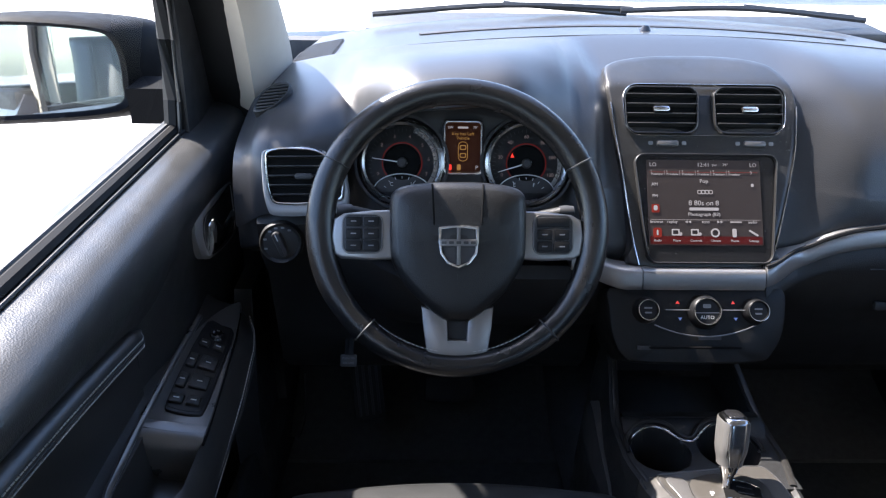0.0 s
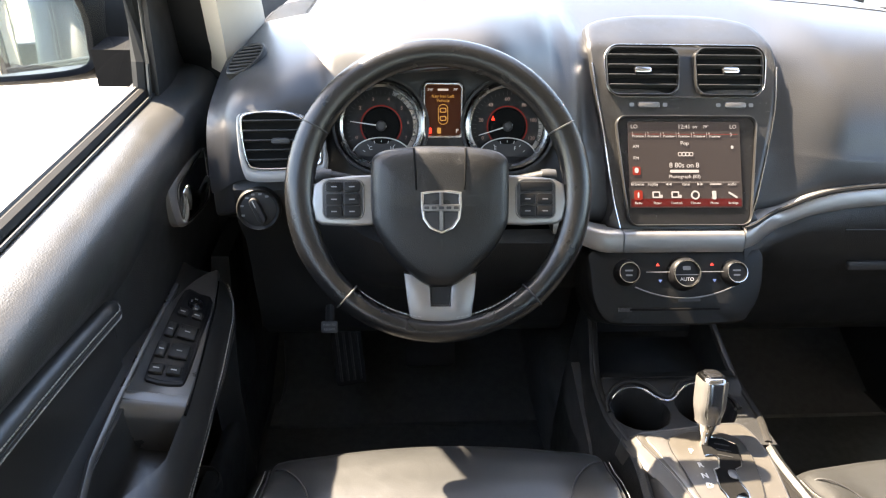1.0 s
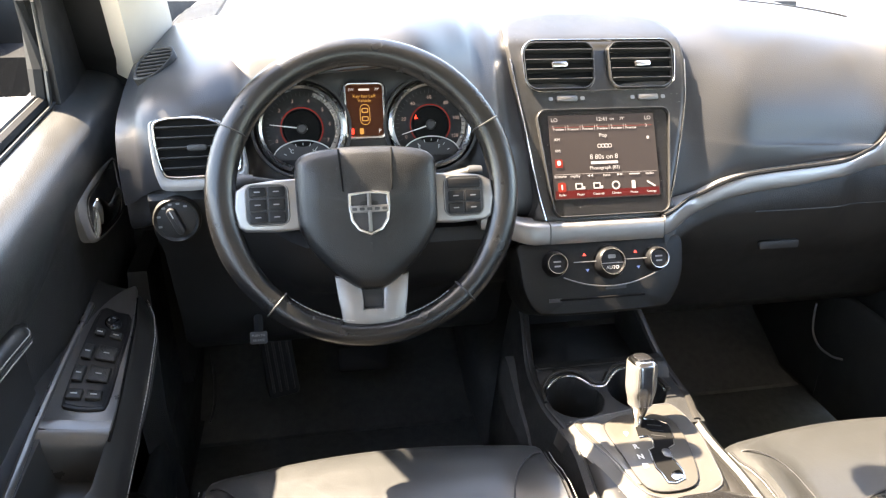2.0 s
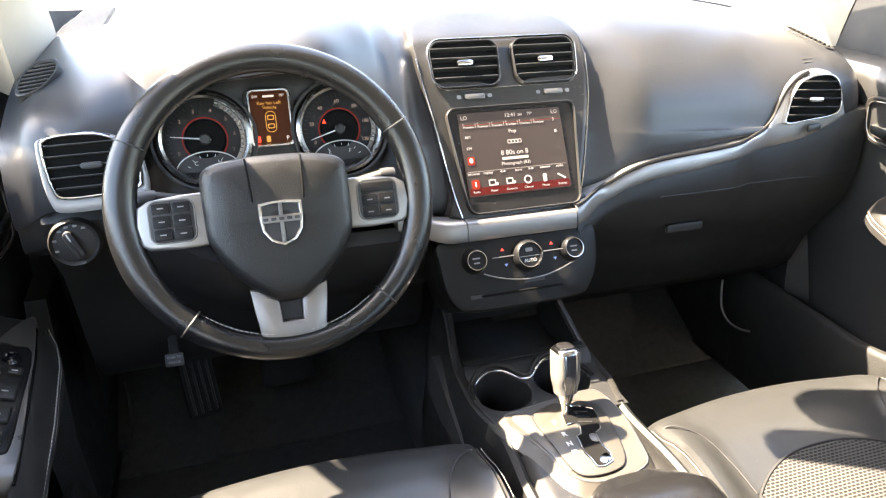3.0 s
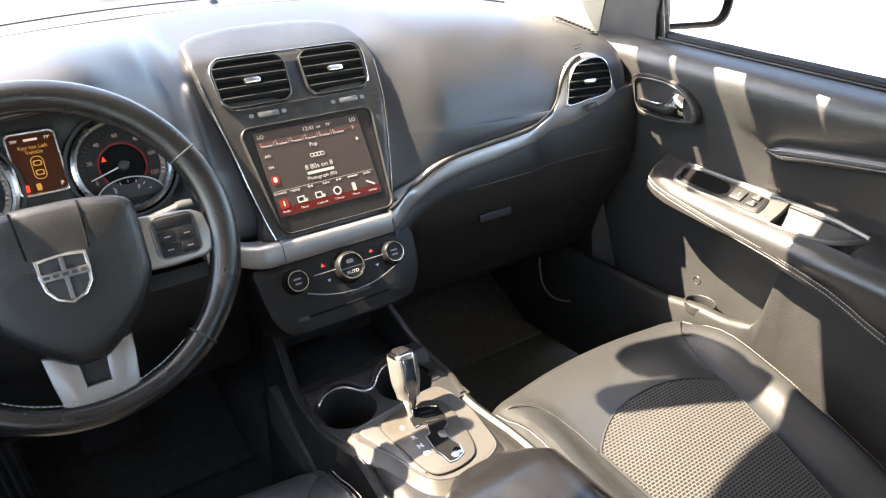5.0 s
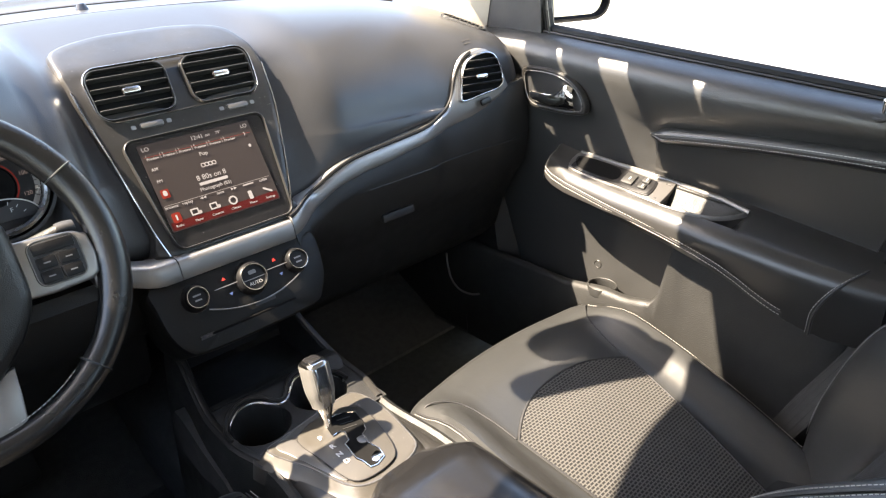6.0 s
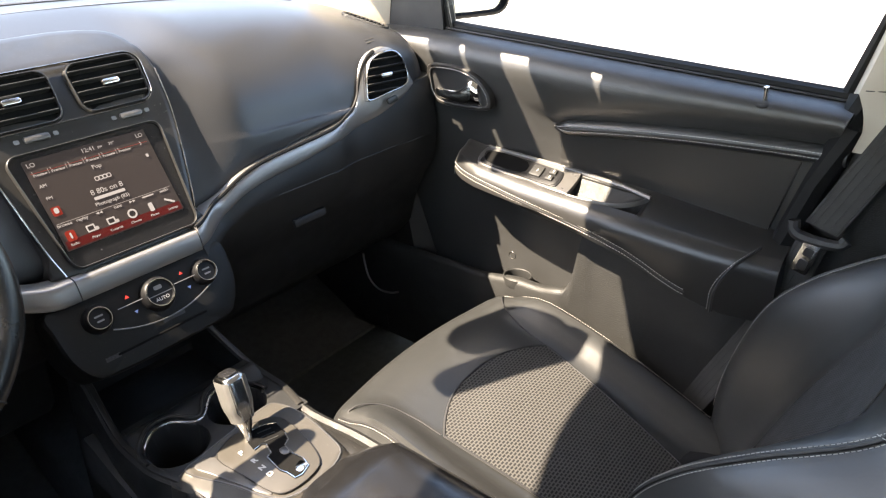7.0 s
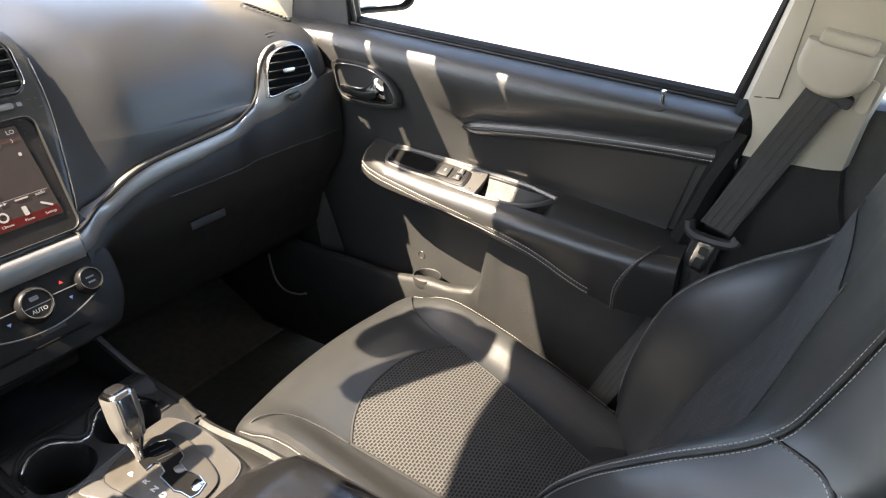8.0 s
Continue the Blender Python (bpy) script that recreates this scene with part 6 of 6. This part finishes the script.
    if side < 0:
        part("mirror_knob", lift(lathe([(0.0005, 0.0105), (0.009, 0.0105), (0.0105, 0.009), (0.0115, 0.006)], pose(0.666, -0.233, 0.0), 24)), GLOSS, sw)
        part("knob_arrow", lift(box(0.004, 0.0016, 0.0004, pose(0.666, -0.2275, 0.0107), 0)), PRINT_DIM, sw)
        part("knob_arrow", lift(box(0.0016, 0.004, 0.0004, pose(0.671, -0.233, 0.0107), 0)), PRINT_DIM, sw)
        keys = [(0.676, -0.257, 0.013, 0.012), (0.656, -0.257, 0.015, 0.012), (0.681, -0.295, 0.012, 0.026), (0.659, -0.293, 0.024, 0.026), (0.681, -0.334, 0.012, 0.026), (0.659, -0.332, 0.024, 0.026), (0.677, -0.368, 0.017, 0.015), (0.656, -0.368, 0.017, 0.015)]
    else:
        keys = [(0.664, -0.335, 0.030, 0.024), (0.675, -0.366, 0.014, 0.015), (0.656, -0.366, 0.014, 0.015)]
        part("finger_well", lift(slab(plan([(0.686, -0.22), (0.652, -0.222), (0.649, -0.305), (0.684, -0.303)], 3), 0.0074, flat)), VOID, sw)
    for u, v, a, b in keys:
        kk = part("switch_key", lift(box(a, b, 0.005, pose(u, v, 0.0085), 0.0018, 2)), PLASTIC, sw)
        part("key_mark", lift(box(min(0.007, a * 0.5), 0.0016, 0.0004, pose(u, v - 0.001, 0.0112), 0)), PRINT, kk)

    # stitched pad along the top of the insert
    def pad(k, th, grow=0.0):
        g = 0.15 + 0.85 * ease(0, 0.07, k)
        return S(0.719 - (0.018 * math.cos(th) + grow) * g, -0.342 - 0.486 * k, 1.0985 + 0.032 * (1 - (1 - k) ** 2) + (0.0155 * math.sin(th)) * g)

    part("stitched_pad", loft([[pad(k, a) for a in span(0, 2 * math.pi, 17)[:-1]] for k in span(0, 1.02, 42)]), LEATHER, d, "stitched leather pad strip")
    for th in (0.30, -0.28):
        stitches([pad(k, th, 0.0004) for k in span(0.02, 1, 40)], d, 0.0058, 0.0042, 0.0007)
    part("pad_groove", tube([pad(k, 0.01, -0.0004) for k in span(0.015, 1, 40)], 0.0012, n=6), DARK, d)
    ins = []
    for y in span(-0.358, -0.800, 24):
        hi, lo = 1.092 + 0.032 * (1 - (1 - (-0.342 - y) / 0.486) ** 2), rest_top(y) + 0.002
        ins.append([S(x, y + 0.25 * max(0.0, 1.206 - z) * ease(-0.45, -0.835, y), z) for x, z in ((0.7195, hi), (0.7200, (hi + lo) / 2), (0.7200, lo), (0.726, lo), (0.726, hi))])
    part("door_insert", loft(ins), INSERT, d, "smooth black leather insert")
    part("insert_seam", tube([S(0.7215, y, z) for y, z in ((-0.352, 1.10), (-0.356, 1.06), (-0.385, 1.02))], 0.0012, n=6), DARK, d)

    # inside release handle
    M_H = Matrix.Translation(S(0.6965 if side < 0 else 0.6885, -0.140, 1.156)) @ Matrix.Rotation(radians(-90 * side), 4, "Z") @ Matrix.Rotation(radians(90), 4, "X")
    fl = 1 if side < 0 else -1
    out = [(0.079, 0.037), (0.038, 0.042), (-0.011, 0.038), (-0.050, 0.022), (-0.076, -0.006), (-0.080, -0.030), (-0.062, -0.039), (-0.010, -0.042), (0.050, -0.039), (0.072, -0.022), (0.080, 0.008)]
    inn_scale = 0.88, 0.82
    hole = [(x * inn_scale[0], y * inn_scale[1]) for x, y in out]
    if side < 0:
        out = [(0.100, 0.021), (0.050, 0.026), (0.007, 0.026), (-0.046, 0.023), (-0.062, 0.010), (-0.059, -0.015), (-0.045, -0.040), (-0.011, -0.053), (0.040, -0.060), (0.090, -0.062), (0.106, -0.050), (0.108, -0.015)]
        hole = [(0.098, 0.015), (0.055, 0.014), (0.024, 0.012), (-0.022, 0.010), (-0.036, -0.004), (-0.034, -0.024), (-0.026, -0.040), (-0.004, -0.0485), (0.042, -0.055), (0.086, -0.057), (0.100, -0.048), (0.102, -0.015)]
    out = [(fl * x, y) for x, y in plan(out)]
    hole = [(fl * x, y) for x, y in plan(hole)]
    # panel is not cut: a raised dark sheet stands for the cup's shade
    hb = part("handle_cup", loft([[M_H @ Vector((x * a, y * a, w)) for x, y in out] for a, w in ((0.98, 0.003), (0.93, 0.004), (0.86, 0.002), (0.80, 0.0012), (0.40, 0.001))], True, True), DARK, d, "dark sheet painted as the shade in the release cup")
    # driver surround coloured paler, passenger darker, to offset shade and sun on them
    part("handle_surround", ring(out, hole, 0.009 if side > 0 else 0.006, M_H, 0.006, 0.5), HANDLE if side < 0 else STACK, hb, "satin handle surround")
    part("surround_edge", tube([M_H @ Vector((x * 1.01, y * 1.015, 0.0085 if side > 0 else 0.0058)) for x, y in hole], 0.0011 if side > 0 else 0.0007, True, 6), BEZEL if side > 0 else BRIGHT, hb)
    blade = [(0.054, -0.016, 0.007, 0.009), (0.022, -0.017, 0.012, 0.0115), (-0.008, -0.016, 0.016, 0.0125), (-0.028, -0.009, 0.017, 0.017), (-0.042, -0.004, 0.015, 0.023), (-0.054, -0.008, 0.010, 0.021)]
    if side < 0:
        blade = [(x * 1.05 + 0.030, y - 0.014, w * 0.75, h * 0.95) for x, y, w, h in blade]
    lev = [[M_H @ Vector((fl * (x + 0.004 * math.sin(a)), y + h * math.sin(a) * 1.0, w + 0.006 * math.cos(a))) for a in span(0, 2 * math.pi, 13)[:-1]] for x, y, w, h in blade]
    part("release_lever", loft([list(r) for r in zip(*[smooth_path(col, 4) for col in zip(*lev)])]), CHROME, hb, "chrome release lever")

    # lock pin in its round collar
    part("lock_collar", lathe([(0.005, 0.001), (0.011, 0.002), (0.0135, 0.0035), (0.016, 0.002), (0.017, -0.004)], Matrix.Translation(S(0.705, -0.712, sill(-0.712) - 0.013)) @ Matrix.Rotation(radians(-side * 24), 4, "Y"), 24), DOORSKIN, d)
    part("lock_pin", lathe([(0.0005, 0.024), (0.0040, 0.0225), (0.0046, 0.020), (0.0036, 0.016), (0.0036, 0.0)], Matrix.Translation(S(0.705, -0.712, sill(-0.712) - 0.013)), 16), CHROME, d)

    # window seal, glass and frame
    part("window_seal", tube([S(0.750, y, sill(y) + 0.004) for y in span(-0.04, -0.86, 12)], 0.008, n=8, flat=1.1), RUBBER, d)
    part("seal_lip", tube([S(0.757, y, sill(y) + 0.011) for y in span(-0.04, -0.86, 12)], 0.0032, n=6), DARK, d)
    glass = part("window_glass", loft([[S(0.768 - 0.09 * k, y0 + (y1 - y0) * t, sill(-0.4) + 0.46 * k) for t in span(0, 1, 6)] for k, y0, y1 in ((0, -0.05, -0.87), (0.5, -0.07, -0.89), (1.0, -0.46, -0.91))], False, False), GLASS, d)
    glass.visible_shadow = False
    # mirror triangle and front frame
    # driver sail raised above the view to block sun on the dash corner
    tri = [(0.130, 1.225), (0.130, 1.37), (0.03, 1.46 if side > 0 else 1.52), (-0.040 if side > 0 else -0.062, 1.478 if side > 0 else 1.50), (-0.056, 1.38), (-0.066, 1.245)]
    a, b = [S(0.732, y, z) for y, z in tri], [S(0.775 if side > 0 else 0.746, y, z) for y, z in tri]
    part("mirror_sail", loft([a, b]), DARK, d, "black triangular mirror sail")
    fr = [S(0.752, -0.075, 1.235), S(0.750, -0.064, 1.30), S(0.749, -0.056, 1.38), S(0.744, -0.068, 1.47), S(0.722, -0.18, 1.565), S(0.690, -0.40, 1.665), S(0.685, -0.48, 1.68)]
    part("front_frame", tube(fr, 0.012, n=8), RUBBER, d)
    part("frame_channel", tube([p + Vector((-side * 0.012, -0.010, -0.001)) for p in fr], 0.0028, n=6), STACK, d)
    part("top_frame", tube([S(0.685, -0.48, 1.68), S(0.680, -0.70, 1.70), S(0.69, -0.90, 1.69)], 0.016, n=8), RUBBER, d)
    part("rear_frame", tube([S(0.757, -0.808, 1.19), S(0.749, -0.856, 1.36), S(0.716, -0.905, 1.55), S(0.69, -0.93, 1.70)], 0.012, n=8), RUBBER, d)
    part("rear_seal", tube([S(0.724, -0.66, 0.50), S(0.716, -0.742, 0.86), S(0.714, -0.772, 0.963), S(0.712, -0.806, 1.085), S(0.716, -0.832, 1.175), S(0.735, -0.836, 1.215)], 0.020, n=8), RUBBER, d)
    return d


# driver door and mirror scaled about the camera: same view, sun clears the sill
EYE_SCALE = Matrix.Translation((-0.425, -0.99, 1.49)) @ Matrix.Scale(1.15, 4) @ Matrix.Translation((0.425, 0.99, -1.49))
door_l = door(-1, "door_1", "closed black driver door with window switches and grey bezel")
door_l.matrix_basis = EYE_SCALE
door_r = door(1, "door_2", "closed black passenger door, sun strips across its panel")

# ---- centre pillars with seat belts ----
for s in (-1.085, 1):
    rows = []
    for z, y0, y1, x in ((1.142, -0.810, -0.978, 0.718), (1.21, -0.822, -0.986, 0.718), (1.40, -0.866, -1.030, 0.708), (1.55, -0.900, -1.07, 0.695), (1.70, -0.915, -1.08, 0.670)):
        rows.append([(s * (x + a), y0 + (y1 - y0) * b, z) for a, b in ((0.03, -0.02), (0.0, 0.04), (-0.010, 0.16), (-0.013, 0.5), (-0.011, 0.85), (0.0, 0.98), (0.03, 1.02), (0.05, 0.5))])
    up = tagged(part("pillar_cover", loft(rows), BEIGE), "beige upper cover of the centre pillar", "pillar cover", "centre pillars", "structure")
    part("cover_seam", tube([(s * 0.704, -0.8735, 1.234), (s * 0.698, -0.882, 1.30), (s * 0.692, -0.890, 1.37), (s * 0.678, -0.91, 1.50)], 0.0009, n=6), PLATE, up)
    part("cover_seam", tube([(s * 0.704, -0.8735, 1.234), (s * 0.7075, -0.855, 1.232), (s * 0.712, -0.840, 1.230)], 0.0009, n=6), PLATE, up)
    rows = []
    for z, y0, y1, x in ((0.46, -0.60, -1.12, 0.738), (0.75, -0.66, -1.06, 0.734), (0.90, -0.70, -1.04, 0.730), (1.0, -0.755, -1.02, 0.728), (1.08, -0.782, -0.99, 0.724), (1.138, -0.808, -0.978, 0.720)):
        rows.append([(s * (x + a), y0 + (y1 - y0) * b, z) for a, b in ((0.03, -0.04), (0.005, 0.06), (-0.006, 0.5), (0.005, 0.97), (0.05, 1.02), (0.06, 0.5))])
    tagged(part("pillar_base", loft(rows), PLASTIC), "black lower cover of the centre pillar", "pillar cover", "centre pillars", "structure")

belt = thing("seat_belt", "grey seat belt hanging from a beige pillar guide", "seat belt")
M_BG = Matrix.Translation((0.700, -0.934, 1.287)) @ Matrix(((0, 0, -1), (-1, 0, 0), (0, 1, 0))).to_4x4() @ Matrix.Rotation(radians(-10), 4, "Z")
uu = [(-0.046, 0.030), (0.046, 0.030)] + [(0.047 * math.cos(a), 0.002 + 0.040 * math.sin(a)) for a in span(0, -math.pi, 15)]
part("belt_guide", slab(uu, 0.024, M_BG, 0.010, 4, 0.012), BEIGE, belt, "beige plastic height adjuster", 50)
part("guide_button", slab(rrect(0.070, 0.018, 0.006), 0.029, at(M_BG, 0.002, 0.036), 0.005, 3, 0.012), BEIGE, belt)
part("guide_recess", slab(rrect(0.016, 0.044, 0.006), 0.002, at(M_BG, 0.050, -0.026), 0, 2, 0.004), BEIGE, belt)
part("guide_slot", slab(rrect(0.054, 0.016, 0.006), 0.016, at(M_BG, 0.012, -0.034, 0, -14), 0.003, 2, 0.012), DARK, belt)


def strap(points, width, name, label=""):
    """A flat woven strap: points give its middle line and the way its width lies."""
    rows = []
    mids = smooth_path([p for p, w in points], 5)
    for i, p in enumerate(mids):
        q = i / (len(mids) - 1) * (len(points) - 1)
        j = min(int(q), len(points) - 2)
        wdir = Vector(points[j][1]).lerp(Vector(points[j + 1][1]), q - j).normalized()
        off = Vector((0.0009, 0, 0))
        rows.append([p + wdir * width * e - off for e in (-0.5, -0.4, 0, 0.4, 0.5)] + [p + wdir * width * e + off for e in (0.5, -0.5)])
    obj = part(name, loft(rows), BELT, belt, label)
    for e in (-0.42, -0.2, 0.02, 0.24, 0.42):
        line = [r[2] - Vector((0.0006, 0, 0)) + (r[4] - r[0]) * e for r in rows]
        part("belt_rib", tube(line, 0.0007, n=5), BELT, obj)
    return obj


strap([((0.686, -0.934, 1.262), (0, 1, 0.45)), ((0.692, -0.882, 1.145), (0, 1, 0.36)), ((0.692, -0.828, 1.022), (0, 1, 0.30))], 0.050, "upper_strap", "ribbed grey webbing")
strap([((0.692, -0.823, 1.008), (0, 1, 0.30)), ((0.684, -0.785, 0.86), (0.05, 1, 0.35)), ((0.668, -0.715, 0.70), (0.2, 1, 0.3)), ((0.652, -0.680, 0.62), (0.4, 1, 0.1))], 0.046, "lower_strap")
part("tongue_grip", tube(smooth_path([(0.686, -0.790, 1.030), (0.683, -0.796, 1.010), (0.683, -0.822, 1.004), (0.683, -0.856, 1.004), (0.686, -0.866, 1.014)], 4), 0.009, n=8), DARK, belt)
M_TN = Matrix.Translation((0.678, -0.818, 0.976)) @ Matrix(((0, 0, -1), (-1, 0, 0), (0, 1, 0))).to_4x4() @ Matrix.Rotation(radians(-14), 4, "Z")
part("tongue", slab(rrect(0.026, 0.056, 0.005), 0.0022, M_TN, 0.0006), BRIGHT, belt, "steel belt tongue")
part("tongue_slot", slab(rrect(0.014, 0.018, 0.003), 0.0006, at(M_TN, 0, -0.013, 0.0022)), DARK, belt)
part("tongue_slot", slab(rrect(0.014, 0.014, 0.003), 0.0006, at(M_TN, 0, 0.010, 0.0022)), DARK, belt)
part("belt_anchor", box(0.03, 0.16, 0.03, pose(0.655, -0.74, 0.600, -6), 0.008), DARK, belt)
part("anchor_rail", tube(smooth_path([(0.640, -0.60, 0.640), (0.642, -0.66, 0.630), (0.636, -0.76, 0.640), (0.630, -0.82, 0.66)], 5), 0.006, n=8), STACK, belt)

# ---- door mirrors outside ----
def mirror(side, name, label):
    mm = thing(name, label, "door mirror", "door mirrors")
    out = [(-side * x, y) for x, y in plan([(-0.118, 0.060), (-0.06, 0.078), (0.08, 0.068), (0.125, 0.045), (0.132, -0.03), (0.11, -0.074), (-0.05, -0.080), (-0.112, -0.070), (-0.130, -0.010)], 5)]
    rows = []
    M = Matrix.Translation((side * (0.997 if side < 0 else 0.975) - 0.012, 0.060, 1.318)) @ Matrix.Rotation(radians(-side * (18 if side < 0 else 28)), 4, "Z") @ Matrix.Rotation(radians(86), 4, "X")
    for sc, w, dx in ((0.82, -0.012, 0), (0.84, 0.004, 0), (0.90, 0.010, 0), (0.96, 0.004, 0), (1.03, -0.02, 0.008), (1.07, -0.06, 0.03), (1.08, -0.10, 0.045), (1.02, -0.15, 0.05), (0.80, -0.19, 0.04), (0.05, -0.20, 0.03)):
        rows.append([M @ Vector((x * sc + (dx if side < 0 else 0), y * sc, w)) for x, y in out])
    part("mirror_housing", loft(rows, True, False), HOUSING, mm, "black plastic housing", 50)
    part("mirror_glass", slab([(x * 0.84, y * 0.84) for x, y in out], 0.0015, M @ Matrix.Translation((0, 0, -0.006)) @ Matrix.Rotation(radians(4 if side < 0 else 0), 4, "Y")), MIRROR, mm, "mirror glass")
    ft = [[Vector((side * x - 0.012, 0.085 + b, 1.256 + c * 0.8)) for b, c in ((-0.035, -0.022), (0.03, -0.026), (0.03, 0.056 if side < 0 else 0.026), (-0.035, 0.046 if side < 0 else 0.020))] for x in (0.77, 0.80, 0.83, 0.87)]
    part("mirror_foot", loft(ft), HOUSING, mm)
    return mm


mirror(-1, "door_mirror", "black driver side door mirror outside the glass").matrix_basis = EYE_SCALE
mirror(1, "door_mirror", "black passenger side door mirror outside the glass")

# interior mirror, seen by its shadow on the passenger seat
im = thing("rear_view_mirror", "black rear-view mirror hanging from the windscreen", "rear-view mirror")
M_IM = Matrix.Translation((-0.023, -0.138, 1.500)) @ Matrix.Rotation(radians(-22), 4, "Z") @ Matrix.Rotation(radians(72), 4, "X")
shell = rrect(0.30, 0.074, 0.034, 8)
part("mirror_shell", loft([[M_IM @ Vector((x * k, y * k, w)) for x, y in shell] for k, w in ((0.98, 0.006), (1.0, 0.002), (1.0, -0.016), (0.94, -0.034), (0.80, -0.046), (0.40, -0.052))]), PLASTIC, im)
part("mirror_glass", slab(rrect(0.276, 0.054, 0.024), 0.001, at(M_IM, 0, 0, 0.0065)), MIRROR, im)
part("mirror_stem", tube([(-0.02, -0.11, 1.515), (-0.01, -0.05, 1.566)], 0.012, n=10), DARK, im)
# unseen cover, its outline drawn back from the shadow on the seat
cover = plan([(-0.098, 0.015), (-0.096, -0.030), (-0.040, -0.060), (0.030, -0.110), (0.066, -0.140), (0.086, -0.100), (0.060, 0.000), (-0.030, 0.042), (-0.078, 0.038)], 5)
part("sensor_housing", loft([[(x * k, y * k, z) for x, y in cover] for k, z in ((0.90, 1.560), (1.0, 1.566), (1.0, 1.574), (0.94, 1.580))]), PLASTIC, im, "unseen black sensor cover, outlined to cast the seat's shadow lobe")

# ---- pedals and footwell ----
ped = thing("parking_brake_pedal", "black ribbed parking brake pedal low in the footwell", "pedal")
M_PD = Matrix.Translation((-0.543, 0.17, 0.658)) @ Matrix.Rotation(radians(14), 4, "Z") @ Matrix.Rotation(radians(62), 4, "X")
part("pedal_pad", slab(rrect(0.062, 0.125, 0.010), 0.010, M_PD, 0.003), RUBBER, ped)
for i in range(4):
    part("pedal_rib", box(0.005, 0.105, 0.004, at(M_PD, -0.020 + 0.0133 * i, 0, 0.011), 0.0015), PLASTIC, ped)
part("pedal_arm", tube([M_PD @ Vector((0, 0.03, -0.005)), (-0.56, 0.30, 0.90)], 0.012, n=8), DARK, ped)
tag = thing("brake_release_handle", "black pull handle with small pale lettering", "release handle")
M_TG = basis((-0.553, -0.02, 0.850), 28) @ Matrix.Scale(0.78, 4)
part("handle_plate", slab(rrect(0.036, 0.026, 0.004), 0.006, M_TG, 0.0015), DARK, tag)
lettering("PUSH TO", 0.0066, at(M_TG, 0, 0.005, 0.0062), PRINT_DIM, tag)
lettering("RELEASE", 0.0066, at(M_TG, 0, -0.005, 0.0062), PRINT_DIM, tag)
part("handle_stem", tube([M_TG @ Vector((0, 0, -0.002)), (-0.558, 0.06, 0.872)], 0.008, n=8), DARK, tag)
brake = thing("brake_pedal", "black rubber brake pedal in the shaded footwell", "pedal")
part("pedal_pad", slab(rrect(0.11, 0.055, 0.01), 0.012, Matrix.Translation((-0.37, 0.25, 0.60)) @ Matrix.Rotation(radians(60), 4, "X"), 0.003), RUBBER, brake)
part("pedal_arm", tube([(-0.37, 0.255, 0.60), (-0.36, 0.36, 0.90)], 0.01, n=8), DARK, brake)
for s in (-1, 1):
    part_edge = smooth_path([(s * 0.672, y, z) for y, z in ((0.182, 0.690), (0.180, 0.664), (0.168, 0.622), (0.138, 0.600), (0.096, 0.602), (0.066, 0.614))], 6)
    rows = [[(s * x - (0.035 if s < 0 else 0), y, z) for y, z in ((0.45, 0.45), (0.10 - 0.12 * k, 0.46), (0.06 - 0.10 * k, 0.70), (0.05, 0.95), (0.45, 0.98))] for k, x in ((0, 0.70), (0.5, 0.69), (1, 0.72))]
    kick = tagged(part("kick_panel", loft(rows), PLASTIC), "black grained kick panel beside the footwell", "kick panel", "kick panels", "structure")
    # painted edge highlight: pale on the passenger side, nearly black on the driver side
    part("edge_highlight", tube(part_edge, 0.0026, n=6), HANDLE if s > 0 else DARK, kick, "line painted as the highlight on the kick panel edge")
